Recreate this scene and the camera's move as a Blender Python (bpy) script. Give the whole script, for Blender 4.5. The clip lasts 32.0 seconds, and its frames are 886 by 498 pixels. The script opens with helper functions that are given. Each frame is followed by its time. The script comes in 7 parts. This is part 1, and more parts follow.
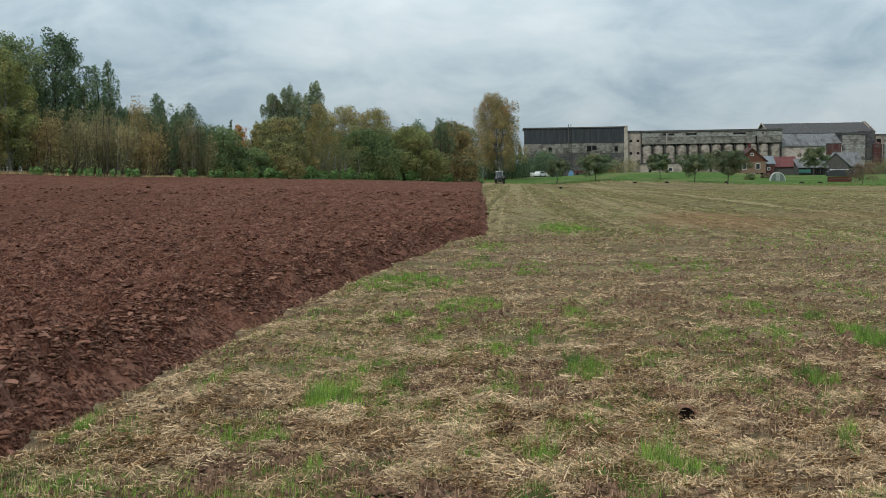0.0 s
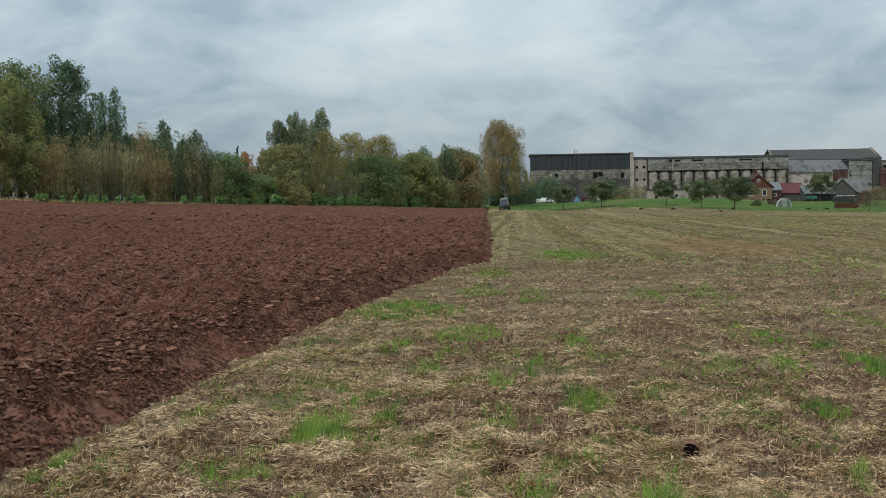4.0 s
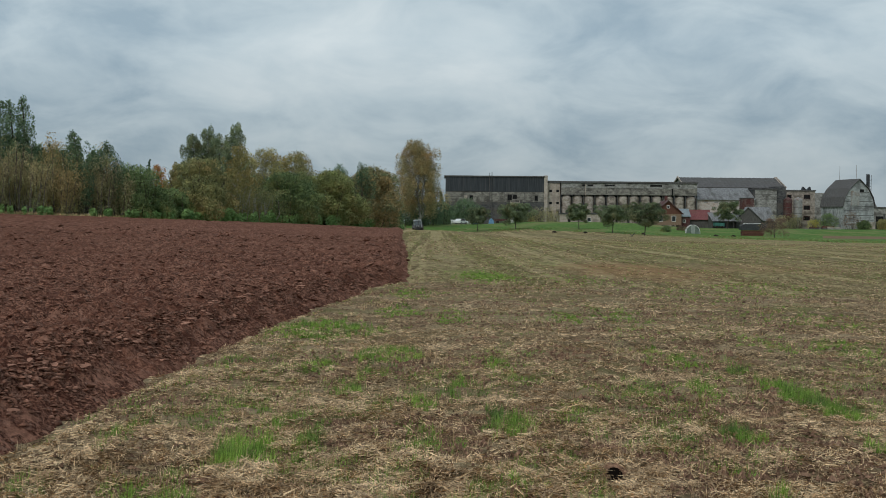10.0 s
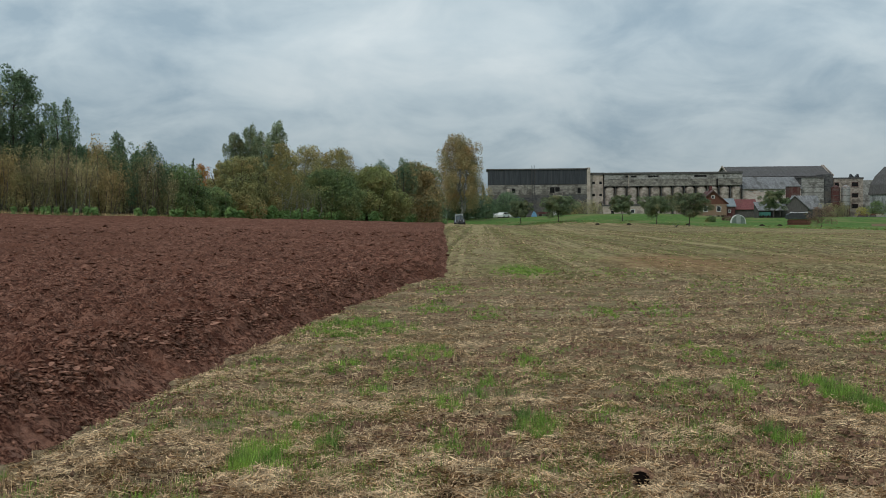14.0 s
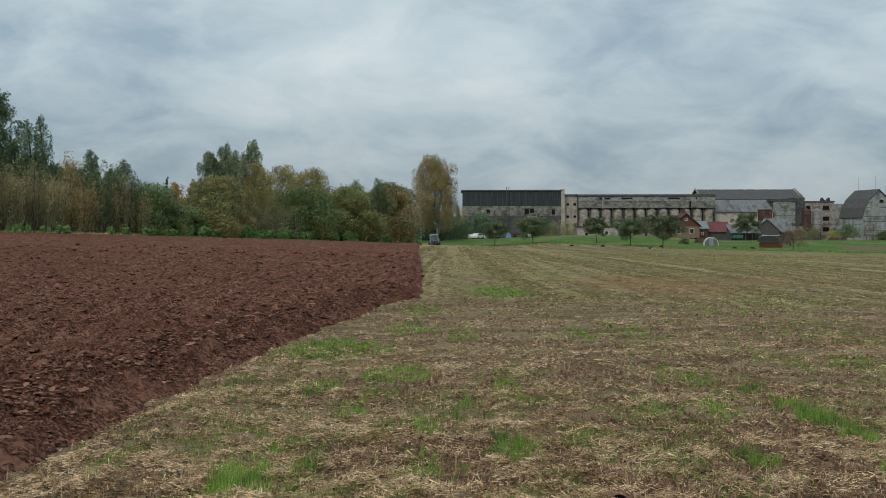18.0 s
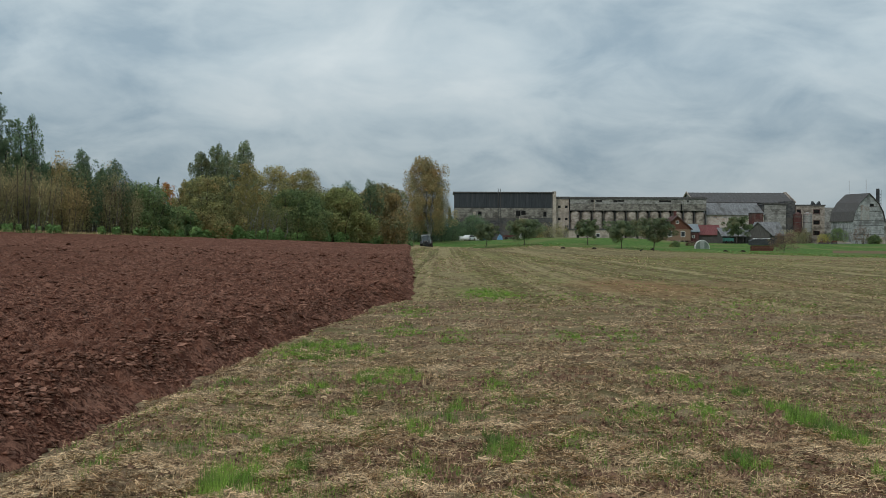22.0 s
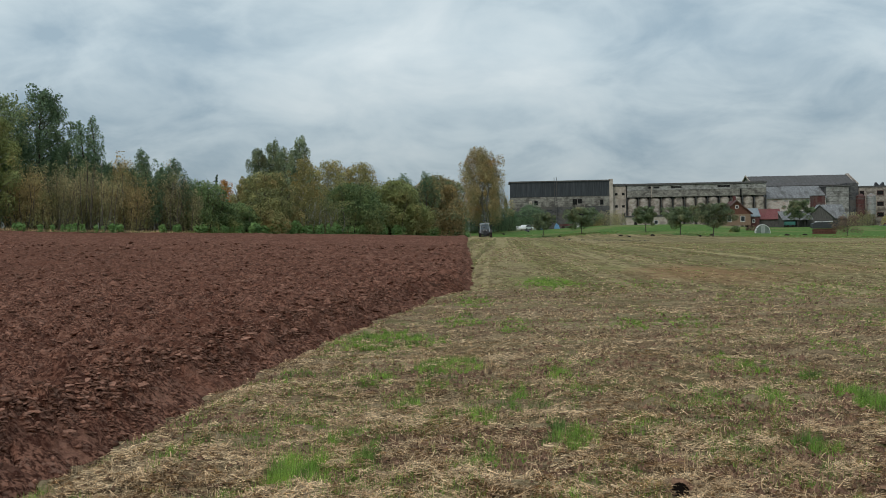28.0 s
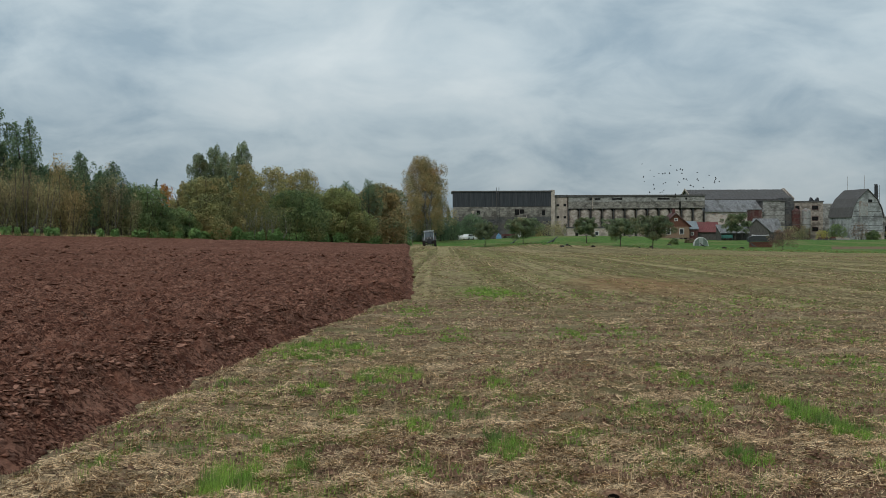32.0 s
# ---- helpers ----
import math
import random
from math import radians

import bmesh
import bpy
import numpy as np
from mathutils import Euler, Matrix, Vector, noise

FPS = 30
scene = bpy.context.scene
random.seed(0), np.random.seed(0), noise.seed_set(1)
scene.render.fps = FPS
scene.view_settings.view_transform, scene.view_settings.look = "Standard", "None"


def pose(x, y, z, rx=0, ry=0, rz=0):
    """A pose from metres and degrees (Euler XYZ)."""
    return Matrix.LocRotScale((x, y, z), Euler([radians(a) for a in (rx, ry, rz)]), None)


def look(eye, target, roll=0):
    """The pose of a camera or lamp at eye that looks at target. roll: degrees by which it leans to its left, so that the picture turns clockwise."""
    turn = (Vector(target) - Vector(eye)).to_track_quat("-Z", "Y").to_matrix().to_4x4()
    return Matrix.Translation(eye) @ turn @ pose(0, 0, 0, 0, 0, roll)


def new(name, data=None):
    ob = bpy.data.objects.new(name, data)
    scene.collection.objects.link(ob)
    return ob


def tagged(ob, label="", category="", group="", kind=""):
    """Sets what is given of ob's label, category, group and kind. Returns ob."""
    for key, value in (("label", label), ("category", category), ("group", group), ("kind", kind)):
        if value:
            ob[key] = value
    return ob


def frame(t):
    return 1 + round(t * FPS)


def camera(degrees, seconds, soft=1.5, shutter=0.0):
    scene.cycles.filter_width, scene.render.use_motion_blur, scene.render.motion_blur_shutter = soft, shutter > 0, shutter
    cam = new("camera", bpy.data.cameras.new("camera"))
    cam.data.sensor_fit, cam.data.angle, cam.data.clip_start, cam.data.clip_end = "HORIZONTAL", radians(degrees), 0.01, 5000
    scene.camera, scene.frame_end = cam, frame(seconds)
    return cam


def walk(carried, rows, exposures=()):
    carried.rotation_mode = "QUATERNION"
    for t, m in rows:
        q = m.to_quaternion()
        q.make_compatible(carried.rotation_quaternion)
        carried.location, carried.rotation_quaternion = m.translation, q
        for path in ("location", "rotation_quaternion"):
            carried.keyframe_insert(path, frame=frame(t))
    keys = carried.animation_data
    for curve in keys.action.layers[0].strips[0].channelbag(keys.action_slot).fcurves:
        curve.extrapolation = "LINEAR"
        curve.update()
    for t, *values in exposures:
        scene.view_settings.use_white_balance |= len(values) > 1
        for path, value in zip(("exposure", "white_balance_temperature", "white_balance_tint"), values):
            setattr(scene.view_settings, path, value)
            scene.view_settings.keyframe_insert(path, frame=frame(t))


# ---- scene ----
cam = camera(43.8, 32.0, soft=0.9)
# seconds, eye x y z, yaw to the left, pitch up, roll
PATH = [
    (0, -0.082, -0.519, 1.583, 3.700, -3.720, -0.810),
    (0.5, -0.153, -0.502, 1.592, 3.894, -3.408, -0.805),
    (1, -0.163, -0.469, 1.591, 3.347, -3.248, -0.894),
    (1.5, -0.080, -0.385, 1.586, 3.008, -3.083, -0.978),
    (2, 0.023, -0.278, 1.580, 2.957, -2.756, -1.003),
    (2.5, 0.066, -0.224, 1.569, 3.235, -2.473, -1.089),
    (3, 0.076, -0.217, 1.564, 3.778, -2.356, -1.029),
    (3.5, 0.031, -0.222, 1.571, 4.088, -2.410, -0.916),
    (5.5, -0.059, -0.237, 1.583, 3.307, -1.895, -0.195),
    (6, -0.070, -0.237, 1.585, 2.902, -1.792, -0.087),
    (6.5, -0.080, -0.231, 1.590, 2.350, -1.580, 0.074),
    (7, -0.084, -0.222, 1.585, 1.954, -1.438, 0.106),
    (7.5, -0.090, -0.226, 1.588, 1.583, -1.330, 0.189),
    (8, -0.090, -0.223, 1.587, 1.155, -1.264, 0.266),
    (8.5, -0.091, -0.227, 1.587, 0.724, -1.227, 0.306),
    (9, -0.094, -0.220, 1.585, 0.304, -1.277, 0.441),
    (9.5, -0.100, -0.218, 1.588, -0.085, -1.270, 0.449),
    (10, -0.116, -0.209, 1.587, -0.473, -1.344, 0.481),
    (10.5, -0.128, -0.216, 1.589, -0.621, -1.316, 0.430),
    (11, -0.092, -0.193, 1.582, -0.592, -1.351, 0.399),
    (11.5, -0.013, -0.129, 1.573, -0.639, -1.394, 0.160),
    (12, 0.059, -0.048, 1.581, -0.672, -1.578, -0.194),
    (12.5, 0.120, 0.009, 1.592, -0.097, -1.741, -0.501),
    (13, 0.129, 0.039, 1.588, 1.319, -1.756, -0.519),
    (13.5, 0.092, 0.039, 1.599, 1.701, -1.859, -0.498),
    (14, 0.053, 0.029, 1.603, 1.798, -1.645, -0.457),
    (14.5, 0.025, 0.040, 1.602, 1.870, -1.477, -0.391),
    (16.5, 0.012, 0.026, 1.613, 1.149, -0.506, 0.272),
    (17, 0.016, 0.013, 1.616, 0.884, -0.541, 0.127),
    (17.5, 0.015, 0.006, 1.614, 0.632, -0.519, -0.084),
    (18, 0.013, 0.009, 1.617, 0.457, -0.586, -0.073),
    (18.5, 0.011, 0.010, 1.615, 0.315, -0.648, 0.115),
    (19, 0.015, 0.013, 1.617, 0.222, -0.738, 0.111),
    (19.5, 0.008, 0.006, 1.620, 0.117, -0.763, 0.079),
    (20, 0.005, 0.005, 1.619, 0.036, -0.716, 0.162),
    (20.5, 0.006, -0.005, 1.618, -0.001, -0.651, 0.159),
    (21, 0.004, -0.017, 1.617, -0.008, -0.538, 0.318),
    (21.5, 0.001, -0.005, 1.618, -0.009, -0.583, 0.315),
    (22, 0.000, 0.000, 1.622, 0.008, -0.502, 0.228),
    (22.5, -0.000, 0.008, 1.617, 0.007, -0.424, 0.111),
    (23, -0.001, 0.006, 1.617, 0.002, -0.359, 0.087),
    (23.5, -0.017, 0.006, 1.620, 0.465, -0.278, 0.088),
    (23.6, -0.023, -0.006, 1.618, 1.690, -0.280, 0.120),
    (23.7, -0.029, -0.017, 1.616, 4.070, -0.260, 0.080),
    (23.8, -0.035, -0.029, 1.614, 7.490, -0.250, 0.040),
    (23.9, -0.041, -0.041, 1.612, 11.380, -0.240, 0.000),
    (24, -0.047, -0.052, 1.610, 14.840, -0.220, -0.050),
    (24.1, -0.056, -0.067, 1.613, 18.640, -0.240, -0.010),
    (24.2, -0.065, -0.081, 1.616, 21.820, -0.260, 0.030),
    (24.3, -0.074, -0.095, 1.618, 24.120, -0.270, 0.060),
    (24.4, -0.083, -0.109, 1.621, 26.410, -0.290, 0.100),
    (24.5, -0.092, -0.124, 1.624, 28.050, -0.310, 0.130),
    (24.7, -0.096, -0.117, 1.624, 31.190, -0.340, 0.110),
    (25, -0.103, -0.108, 1.624, 33.600, -0.400, 0.130),
    (25.3, -0.110, -0.098, 1.624, 34.400, -0.440, 0.090),
    (25.7, -0.119, -0.085, 1.625, 33.000, -0.496, 0.033),
    (26, -0.125, -0.075, 1.625, 29.300, -0.540, -0.022),
    (26.3, -0.132, -0.066, 1.625, 22.599, -0.584, -0.087),
    (26.5, -0.136, -0.059, 1.625, 17.586, -0.638, -0.024),
    (26.6, -0.131, -0.039, 1.622, 15.455, -0.666, -0.096),
    (26.7, -0.125, -0.019, 1.618, 13.324, -0.684, -0.177),
    (26.8, -0.119, 0.001, 1.614, 11.453, -0.712, -0.248),
    (26.9, -0.113, 0.022, 1.611, 10.152, -0.740, -0.330),
    (27, -0.107, 0.042, 1.607, 9.201, -0.768, -0.401),
    (27.2, -0.086, 0.039, 1.606, 6.942, -0.820, -0.518),
    (27.5, -0.054, 0.035, 1.604, 5.014, -0.907, -0.678),
    (28, -0.026, 0.005, 1.602, 2.966, -0.941, -1.090),
    (28.5, -0.023, 0.012, 1.603, 2.230, -0.956, -1.125),
    (29, -0.022, 0.008, 1.603, 2.170, -0.939, -0.937),
    (29.5, -0.022, 0.015, 1.601, 2.053, -0.905, -0.736),
    (30, -0.016, 0.004, 1.603, 0.874, -0.919, -0.561),
    (30.5, -0.011, -0.002, 1.604, -0.214, -0.980, -0.497),
    (31, -0.009, 0.009, 1.605, -0.167, -0.784, -0.419),
    (31.5, -0.005, 0.009, 1.605, -0.053, -0.596, -0.280),
    (32, -0.001, 0.028, 1.608, -0.048, -0.531, -0.273),
]
walk(cam, [(t, pose(x, y, z, 90 + pitch, 0, yaw) @ pose(0, 0, 0, 0, 0, roll)) for t, x, y, z, yaw, pitch, roll in PATH],
     [(0.0, 0.22), (1.0, 0.12), (2.0, 0.05), (3.0, 0.10), (6.0, 0.02), (9.0, 0.0), (10.5, -0.04), (12.0, 0.2), (13.0, 0.14), (14.0, 0.0), (17.0, -0.05), (18.5, 0.0),
      (21.0, -0.08), (23.0, -0.05), (24.0, -0.04), (24.5, 0.12), (25.5, 0.2), (27.0, 0.16), (29.0, 0.0), (31.0, -0.06), (32.0, -0.05)])

# ---- daylight: an overcast sky ----
SUN_UP, SUN_TURN = 42.0, 205.0
world = bpy.data.worlds.new("overcast_sky")
scene.world = world
world.use_nodes = True
wn, wl = world.node_tree.nodes, world.node_tree.links
wn.clear()


def wnode(kind, **props):
    n = wn.new(kind)
    for k, v in props.items():
        n.inputs[k].default_value = v
    return n


def wmath(op, a, b):
    n = wn.new("ShaderNodeMath")
    n.operation = op
    for slot, v in zip(n.inputs, (a, b)):
        if isinstance(v, (int, float)):
            slot.default_value = v
        else:
            wl.new(v, slot)
    return n.outputs[0]


clear = wn.new("ShaderNodeTexSky")
clear.sky_type, clear.sun_disc = "NISHITA", False
clear.sun_elevation, clear.sun_rotation = radians(SUN_UP), radians(SUN_TURN)
coord = wn.new("ShaderNodeTexCoord")
split = wn.new("ShaderNodeSeparateXYZ")
wl.new(coord.outputs["Generated"], split.inputs[0])
lift = wmath("ADD", wmath("MAXIMUM", split.outputs["Z"], 0.0), 0.36)
layer = wn.new("ShaderNodeCombineXYZ")
wl.new(wmath("DIVIDE", split.outputs["X"], lift), layer.inputs["X"])
wl.new(wmath("DIVIDE", split.outputs["Y"], lift), layer.inputs["Y"])
layer.inputs["Z"].default_value = 3.7
big = wnode("ShaderNodeTexNoise", Scale=1.7, Detail=5.0, Roughness=0.5, Distortion=0.1)
fine = wnode("ShaderNodeTexNoise", Scale=4.6, Detail=7.0, Roughness=0.56, Distortion=0.45)
for n in (big, fine):
    wl.new(layer.outputs[0], n.inputs["Vector"])
cloud = wmath("ADD", wmath("MULTIPLY", big.outputs["Fac"], 0.58), wmath("MULTIPLY", fine.outputs["Fac"], 0.42))
ramp = wn.new("ShaderNodeValToRGB")
stops = ramp.color_ramp.elements
stops[0].position, stops[0].color = 0.40, (0.315, 0.415, 0.49, 1)
stops[1].position, stops[1].color = 0.66, (0.625, 0.70, 0.73, 1)
mid = stops.new(0.52)
mid.color = (0.485, 0.58, 0.632, 1)
wl.new(cloud, ramp.inputs["Fac"])
scaled = wn.new("ShaderNodeVectorMath")
scaled.operation = "SCALE"
wl.new(ramp.outputs["Color"], scaled.inputs[0])
depth = wn.new("ShaderNodeMapRange")
for slot, v in (("From Min", 0.0), ("From Max", 0.16), ("To Min", 6.7), ("To Max", 10.6)):
    depth.inputs[slot].default_value = v
wl.new(split.outputs["Z"], depth.inputs["Value"])
wl.new(depth.outputs[0], scaled.inputs["Scale"])
veil = wn.new("ShaderNodeMix")
veil.data_type = "RGBA"
veil.inputs["Factor"].default_value = 0.97
wl.new(clear.outputs["Color"], veil.inputs["A"])
wl.new(scaled.outputs["Vector"], veil.inputs["B"])
glow = wn.new("ShaderNodeBackground")
glow.inputs["Strength"].default_value = 0.1
wl.new(veil.outputs["Result"], glow.inputs["Color"])
sky_out = wn.new("ShaderNodeOutputWorld")
wl.new(glow.outputs[0], sky_out.inputs["Surface"])

sun = new("sun", bpy.data.lights.new("sun", "SUN"))
sun.data.energy, sun.data.angle, sun.data.color = 0.9, radians(14), (1.0, 0.96, 0.9)
a, b = radians(SUN_UP), radians(SUN_TURN)
sun_way = Vector((math.sin(b) * math.cos(a), math.cos(b) * math.cos(a), math.sin(a)))
sun.matrix_world = look(sun_way * 50, (0, 0, 0))
scene.view_settings.exposure = 0.0

# ---- materials ----
def material(name, dark, light, scale=4.0, rough=0.85, bump=0.25, third=None, scale2=0.5, share=0.5, stretch=(1, 1, 1), metal=0.0,
             island=0.0, piece=0.0, through_light=0.0, detail=6.0, depth=0.02, edge=(0.35, 0.65)):
    """Two tones by fine noise, a third by coarse noise, brightness varied by island or by piece, and relief."""
    m = bpy.data.materials.new(name)
    m.use_nodes = True
    ns, ls = m.node_tree.nodes, m.node_tree.links
    shader = ns["Principled BSDF"]
    where = ns.new("ShaderNodeTexCoord")
    mapping = ns.new("ShaderNodeMapping")
    mapping.inputs["Scale"].default_value = stretch
    ls.new(where.outputs["Object"], mapping.inputs["Vector"])

    def noise_of(size, det):
        n = ns.new("ShaderNodeTexNoise")
        n.inputs["Scale"].default_value, n.inputs["Detail"].default_value = size, det
        n.inputs["Roughness"].default_value = 0.62
        ls.new(mapping.outputs[0], n.inputs["Vector"])
        return n.outputs["Fac"]

    def ramp_of(fac, lo, hi, c0, c1):
        r = ns.new("ShaderNodeValToRGB")
        e = r.color_ramp.elements
        e[0].position, e[0].color, e[1].position, e[1].color = lo, (*c0, 1), hi, (*c1, 1)
        ls.new(fac, r.inputs["Fac"])
        return r.outputs["Color"]

    grain = noise_of(scale, detail)
    colour = ramp_of(grain, edge[0], edge[1], dark, light)
    if third:
        mask = ramp_of(noise_of(scale2, 4.0), 0.62 - 0.3 * share, 0.78 - 0.3 * share, (0, 0, 0), (1, 1, 1))
        mix = ns.new("ShaderNodeMix")
        mix.data_type = "RGBA"
        ls.new(mask, mix.inputs["Factor"])
        ls.new(colour, mix.inputs["A"])
        mix.inputs["B"].default_value = (*third, 1)
        colour = mix.outputs["Result"]
    for amount, source in ((island, ("ShaderNodeNewGeometry", "Random Per Island")), (piece, ("ShaderNodeObjectInfo", "Random"))):
        if amount:
            g = ns.new(source[0])
            span = ns.new("ShaderNodeMapRange")
            span.inputs["To Min"].default_value, span.inputs["To Max"].default_value = 1 - amount, 1 + amount
            ls.new(g.outputs[source[1]], span.inputs["Value"])
            tone = ns.new("ShaderNodeVectorMath")
            tone.operation = "SCALE"
            ls.new(colour, tone.inputs[0])
            ls.new(span.outputs[0], tone.inputs["Scale"])
            colour = tone.outputs["Vector"]
    ls.new(colour, shader.inputs["Base Color"])
    shader.inputs["Roughness"].default_value = rough
    shader.inputs["Metallic"].default_value = metal
    shader.inputs["Specular IOR Level"].default_value = 0.05 if rough > 0.87 else 0.25 if rough > 0.6 else 0.5
    if bump:
        b = ns.new("ShaderNodeBump")
        b.inputs["Strength"].default_value, b.inputs["Distance"].default_value = bump, depth
        ls.new(grain, b.inputs["Height"])
        ls.new(b.outputs[0], shader.inputs["Normal"])
    if through_light:
        thin = ns.new("ShaderNodeBsdfTranslucent")
        both = ns.new("ShaderNodeMixShader")
        both.inputs["Fac"].default_value = through_light
        ls.new(colour, thin.inputs["Color"])
        ls.new(shader.outputs[0], both.inputs[1])
        ls.new(thin.outputs[0], both.inputs[2])
        ls.new(both.outputs[0], ns["Material Output"].inputs["Surface"])
    return m


def field_material(name, grain_size, low, dark, light, layers, bump=0.8, depth=0.04, spots=()):
    """Fine two-tone grain, then layers of other tones: noise size, stretch, from, to, colour, most. Drawn out along the rows."""
    m = bpy.data.materials.new(name)
    m.use_nodes = True
    ns, ls = m.node_tree.nodes, m.node_tree.links
    shader = ns["Principled BSDF"]
    where = ns.new("ShaderNodeTexCoord")

    def noise_at(scale, stretch, detail=5.0, rough=0.6):
        mp = ns.new("ShaderNodeMapping")
        mp.inputs["Scale"].default_value = stretch
        mp.inputs["Rotation"].default_value = (0, 0, radians(1.6))
        ls.new(where.outputs["Object"], mp.inputs["Vector"])
        n = ns.new("ShaderNodeTexNoise")
        n.inputs["Scale"].default_value, n.inputs["Detail"].default_value, n.inputs["Roughness"].default_value = scale, detail, rough
        ls.new(mp.outputs[0], n.inputs["Vector"])
        return n.outputs["Fac"]

    def blend(fac, lo, hi, a, b, most):
        r = ns.new("ShaderNodeMapRange")
        r.interpolation_type = "SMOOTHSTEP"
        for slot, v in (("From Min", lo), ("From Max", hi), ("To Max", most)):
            r.inputs[slot].default_value = v
        ls.new(fac, r.inputs["Value"])
        n = ns.new("ShaderNodeMix")
        n.data_type = "RGBA"
        ls.new(r.outputs[0], n.inputs["Factor"])
        for slot, v in (("A", a), ("B", b)):
            if isinstance(v, tuple):
                n.inputs[slot].default_value = (*v, 1)
            else:
                ls.new(v, n.inputs[slot])
        return n.outputs["Result"]

    grain = noise_at(grain_size, (1, 1, 1), 9.0, 0.7)
    c = blend(grain, low, 1 - low, dark, light, 1.0)
    for size, stretch, lo, hi, colour, most in layers:
        c = blend(noise_at(size, stretch), lo, hi, c, colour, most)
    for x, y, rx, ry, colour, most in spots:
        mp = ns.new("ShaderNodeMapping")
        mp.inputs["Scale"].default_value, mp.inputs["Location"].default_value = (1 / rx, 1 / ry, 0), (-x / rx, -y / ry, 0)
        ls.new(where.outputs["Object"], mp.inputs["Vector"])
        away = ns.new("ShaderNodeVectorMath")
        away.operation = "LENGTH"
        ls.new(mp.outputs[0], away.inputs[0])
        ragged = ns.new("ShaderNodeMath")
        ragged.operation = "MULTIPLY_ADD"
        ls.new(noise_at(0.7, (1, 0.4, 1)), ragged.inputs[0])
        ragged.inputs[1].default_value = 1.6
        ls.new(away.outputs["Value"], ragged.inputs[2])
        c = blend(ragged.outputs[0], 2.0, 1.1, c, colour, most)
    ls.new(c, shader.inputs["Base Color"])
    shader.inputs["Roughness"].default_value, shader.inputs["Specular IOR Level"].default_value = 0.95, 0.03
    b = ns.new("ShaderNodeBump")
    b.inputs["Strength"].default_value, b.inputs["Distance"].default_value = bump, depth
    ls.new(grain, b.inputs["Height"])
    ls.new(b.outputs[0], shader.inputs["Normal"])
    return m


# the size 6.0 layer is dark soil plus painted shade in gaps between straw
M_STUBBLE = field_material("stubble_ground", 34, 0.44, (0.100, 0.064, 0.038), (0.44, 0.315, 0.180), (
    (2.2, (0.45, 1, 1), 0.50, 0.60, (0.245, 0.155, 0.096), 0.65), (6.0, (0.6, 1, 1), 0.53, 0.59, (0.070, 0.043, 0.028), 0.55),
    (0.7, (0.6, 1, 1), 0.52, 0.66, (0.20, 0.22, 0.075), 0.55), (1.4, (0.35, 1, 1), 0.52, 0.62, (0.45, 0.345, 0.215), 0.5),
    (1.1, (0.05, 1, 1), 0.50, 0.58, (0.12, 0.085, 0.05), 0.3), (1.6, (0.12, 1, 1), 0.52, 0.58, (0.44, 0.34, 0.21), 0.4), (0.12, (1, 1, 1), 0.48, 0.64, (0.20, 0.17, 0.08), 0.4)))
M_ROWS = field_material("worked_stubble_rows", 30, 0.42, (0.100, 0.074, 0.038), (0.42, 0.335, 0.165), (
    (0.045, (1, 0.6, 1), 0.50, 0.62, (0.36, 0.245, 0.135), 0.5), (0.032, (1, 0.5, 1), 0.48, 0.60, (0.285, 0.295, 0.10), 0.6),
    (0.30, (1, 0.35, 1), 0.50, 0.62, (0.225, 0.155, 0.088), 0.45),
    (0.62, (1, 0.012, 1), 0.49, 0.57, (0.145, 0.14, 0.055), 0.65), (1.0, (1, 0.010, 1), 0.51, 0.58, (0.52, 0.41, 0.22), 0.6),
    (2.7, (1, 0.016, 1), 0.50, 0.62, (0.16, 0.105, 0.055), 0.4), (1.6, (1, 0.16, 1), 0.53, 0.62, (0.13, 0.095, 0.05), 0.5),
    (3.4, (0.7, 0.5, 1), 0.53, 0.60, (0.095, 0.066, 0.035), 0.6), (4.6, (0.7, 0.5, 1), 0.53, 0.60, (0.47, 0.375, 0.21), 0.6)), 0.8, 0.04, (
    (6.8, 38.0, 2.9, 9.0, (0.34, 0.185, 0.095), 0.6), (12.0, 40.0, 3.2, 6.0, (0.30, 0.19, 0.10), 0.5), (1.2, 34.0, 1.2, 4.0, (0.20, 0.25, 0.07), 0.6),
    (0.4, 58.0, 0.9, 22.0, (0.40, 0.31, 0.18), 0.4), (3.4, 60.0, 0.6, 24.0, (0.38, 0.29, 0.17), 0.35), (22.0, 90.0, 9.0, 16.0, (0.24, 0.25, 0.085), 0.5)))
M_LAWN = material("lawn", (0.06, 0.13, 0.028), (0.14, 0.225, 0.055), 1.6, 0.95, 0.5, third=(0.19, 0.20, 0.075), scale2=0.12, share=0.45, stretch=(1, 0.4, 1))
M_GREENFIELD = material("green_field", (0.08, 0.155, 0.038), (0.13, 0.215, 0.058), 0.8, 0.95, 0.4, third=(0.14, 0.19, 0.06), scale2=0.05, share=0.35)
M_FALLOW = material("fallow_strip", (0.16, 0.095, 0.060), (0.27, 0.175, 0.115), 3.0, 0.95, 0.4, third=(0.20, 0.15, 0.09), scale2=0.2)
M_ROUGHGRASS = material("rough_grass", (0.10, 0.10, 0.045), (0.21, 0.18, 0.10), 1.2, 0.95, 0.4, third=(0.07, 0.11, 0.03), scale2=0.1)
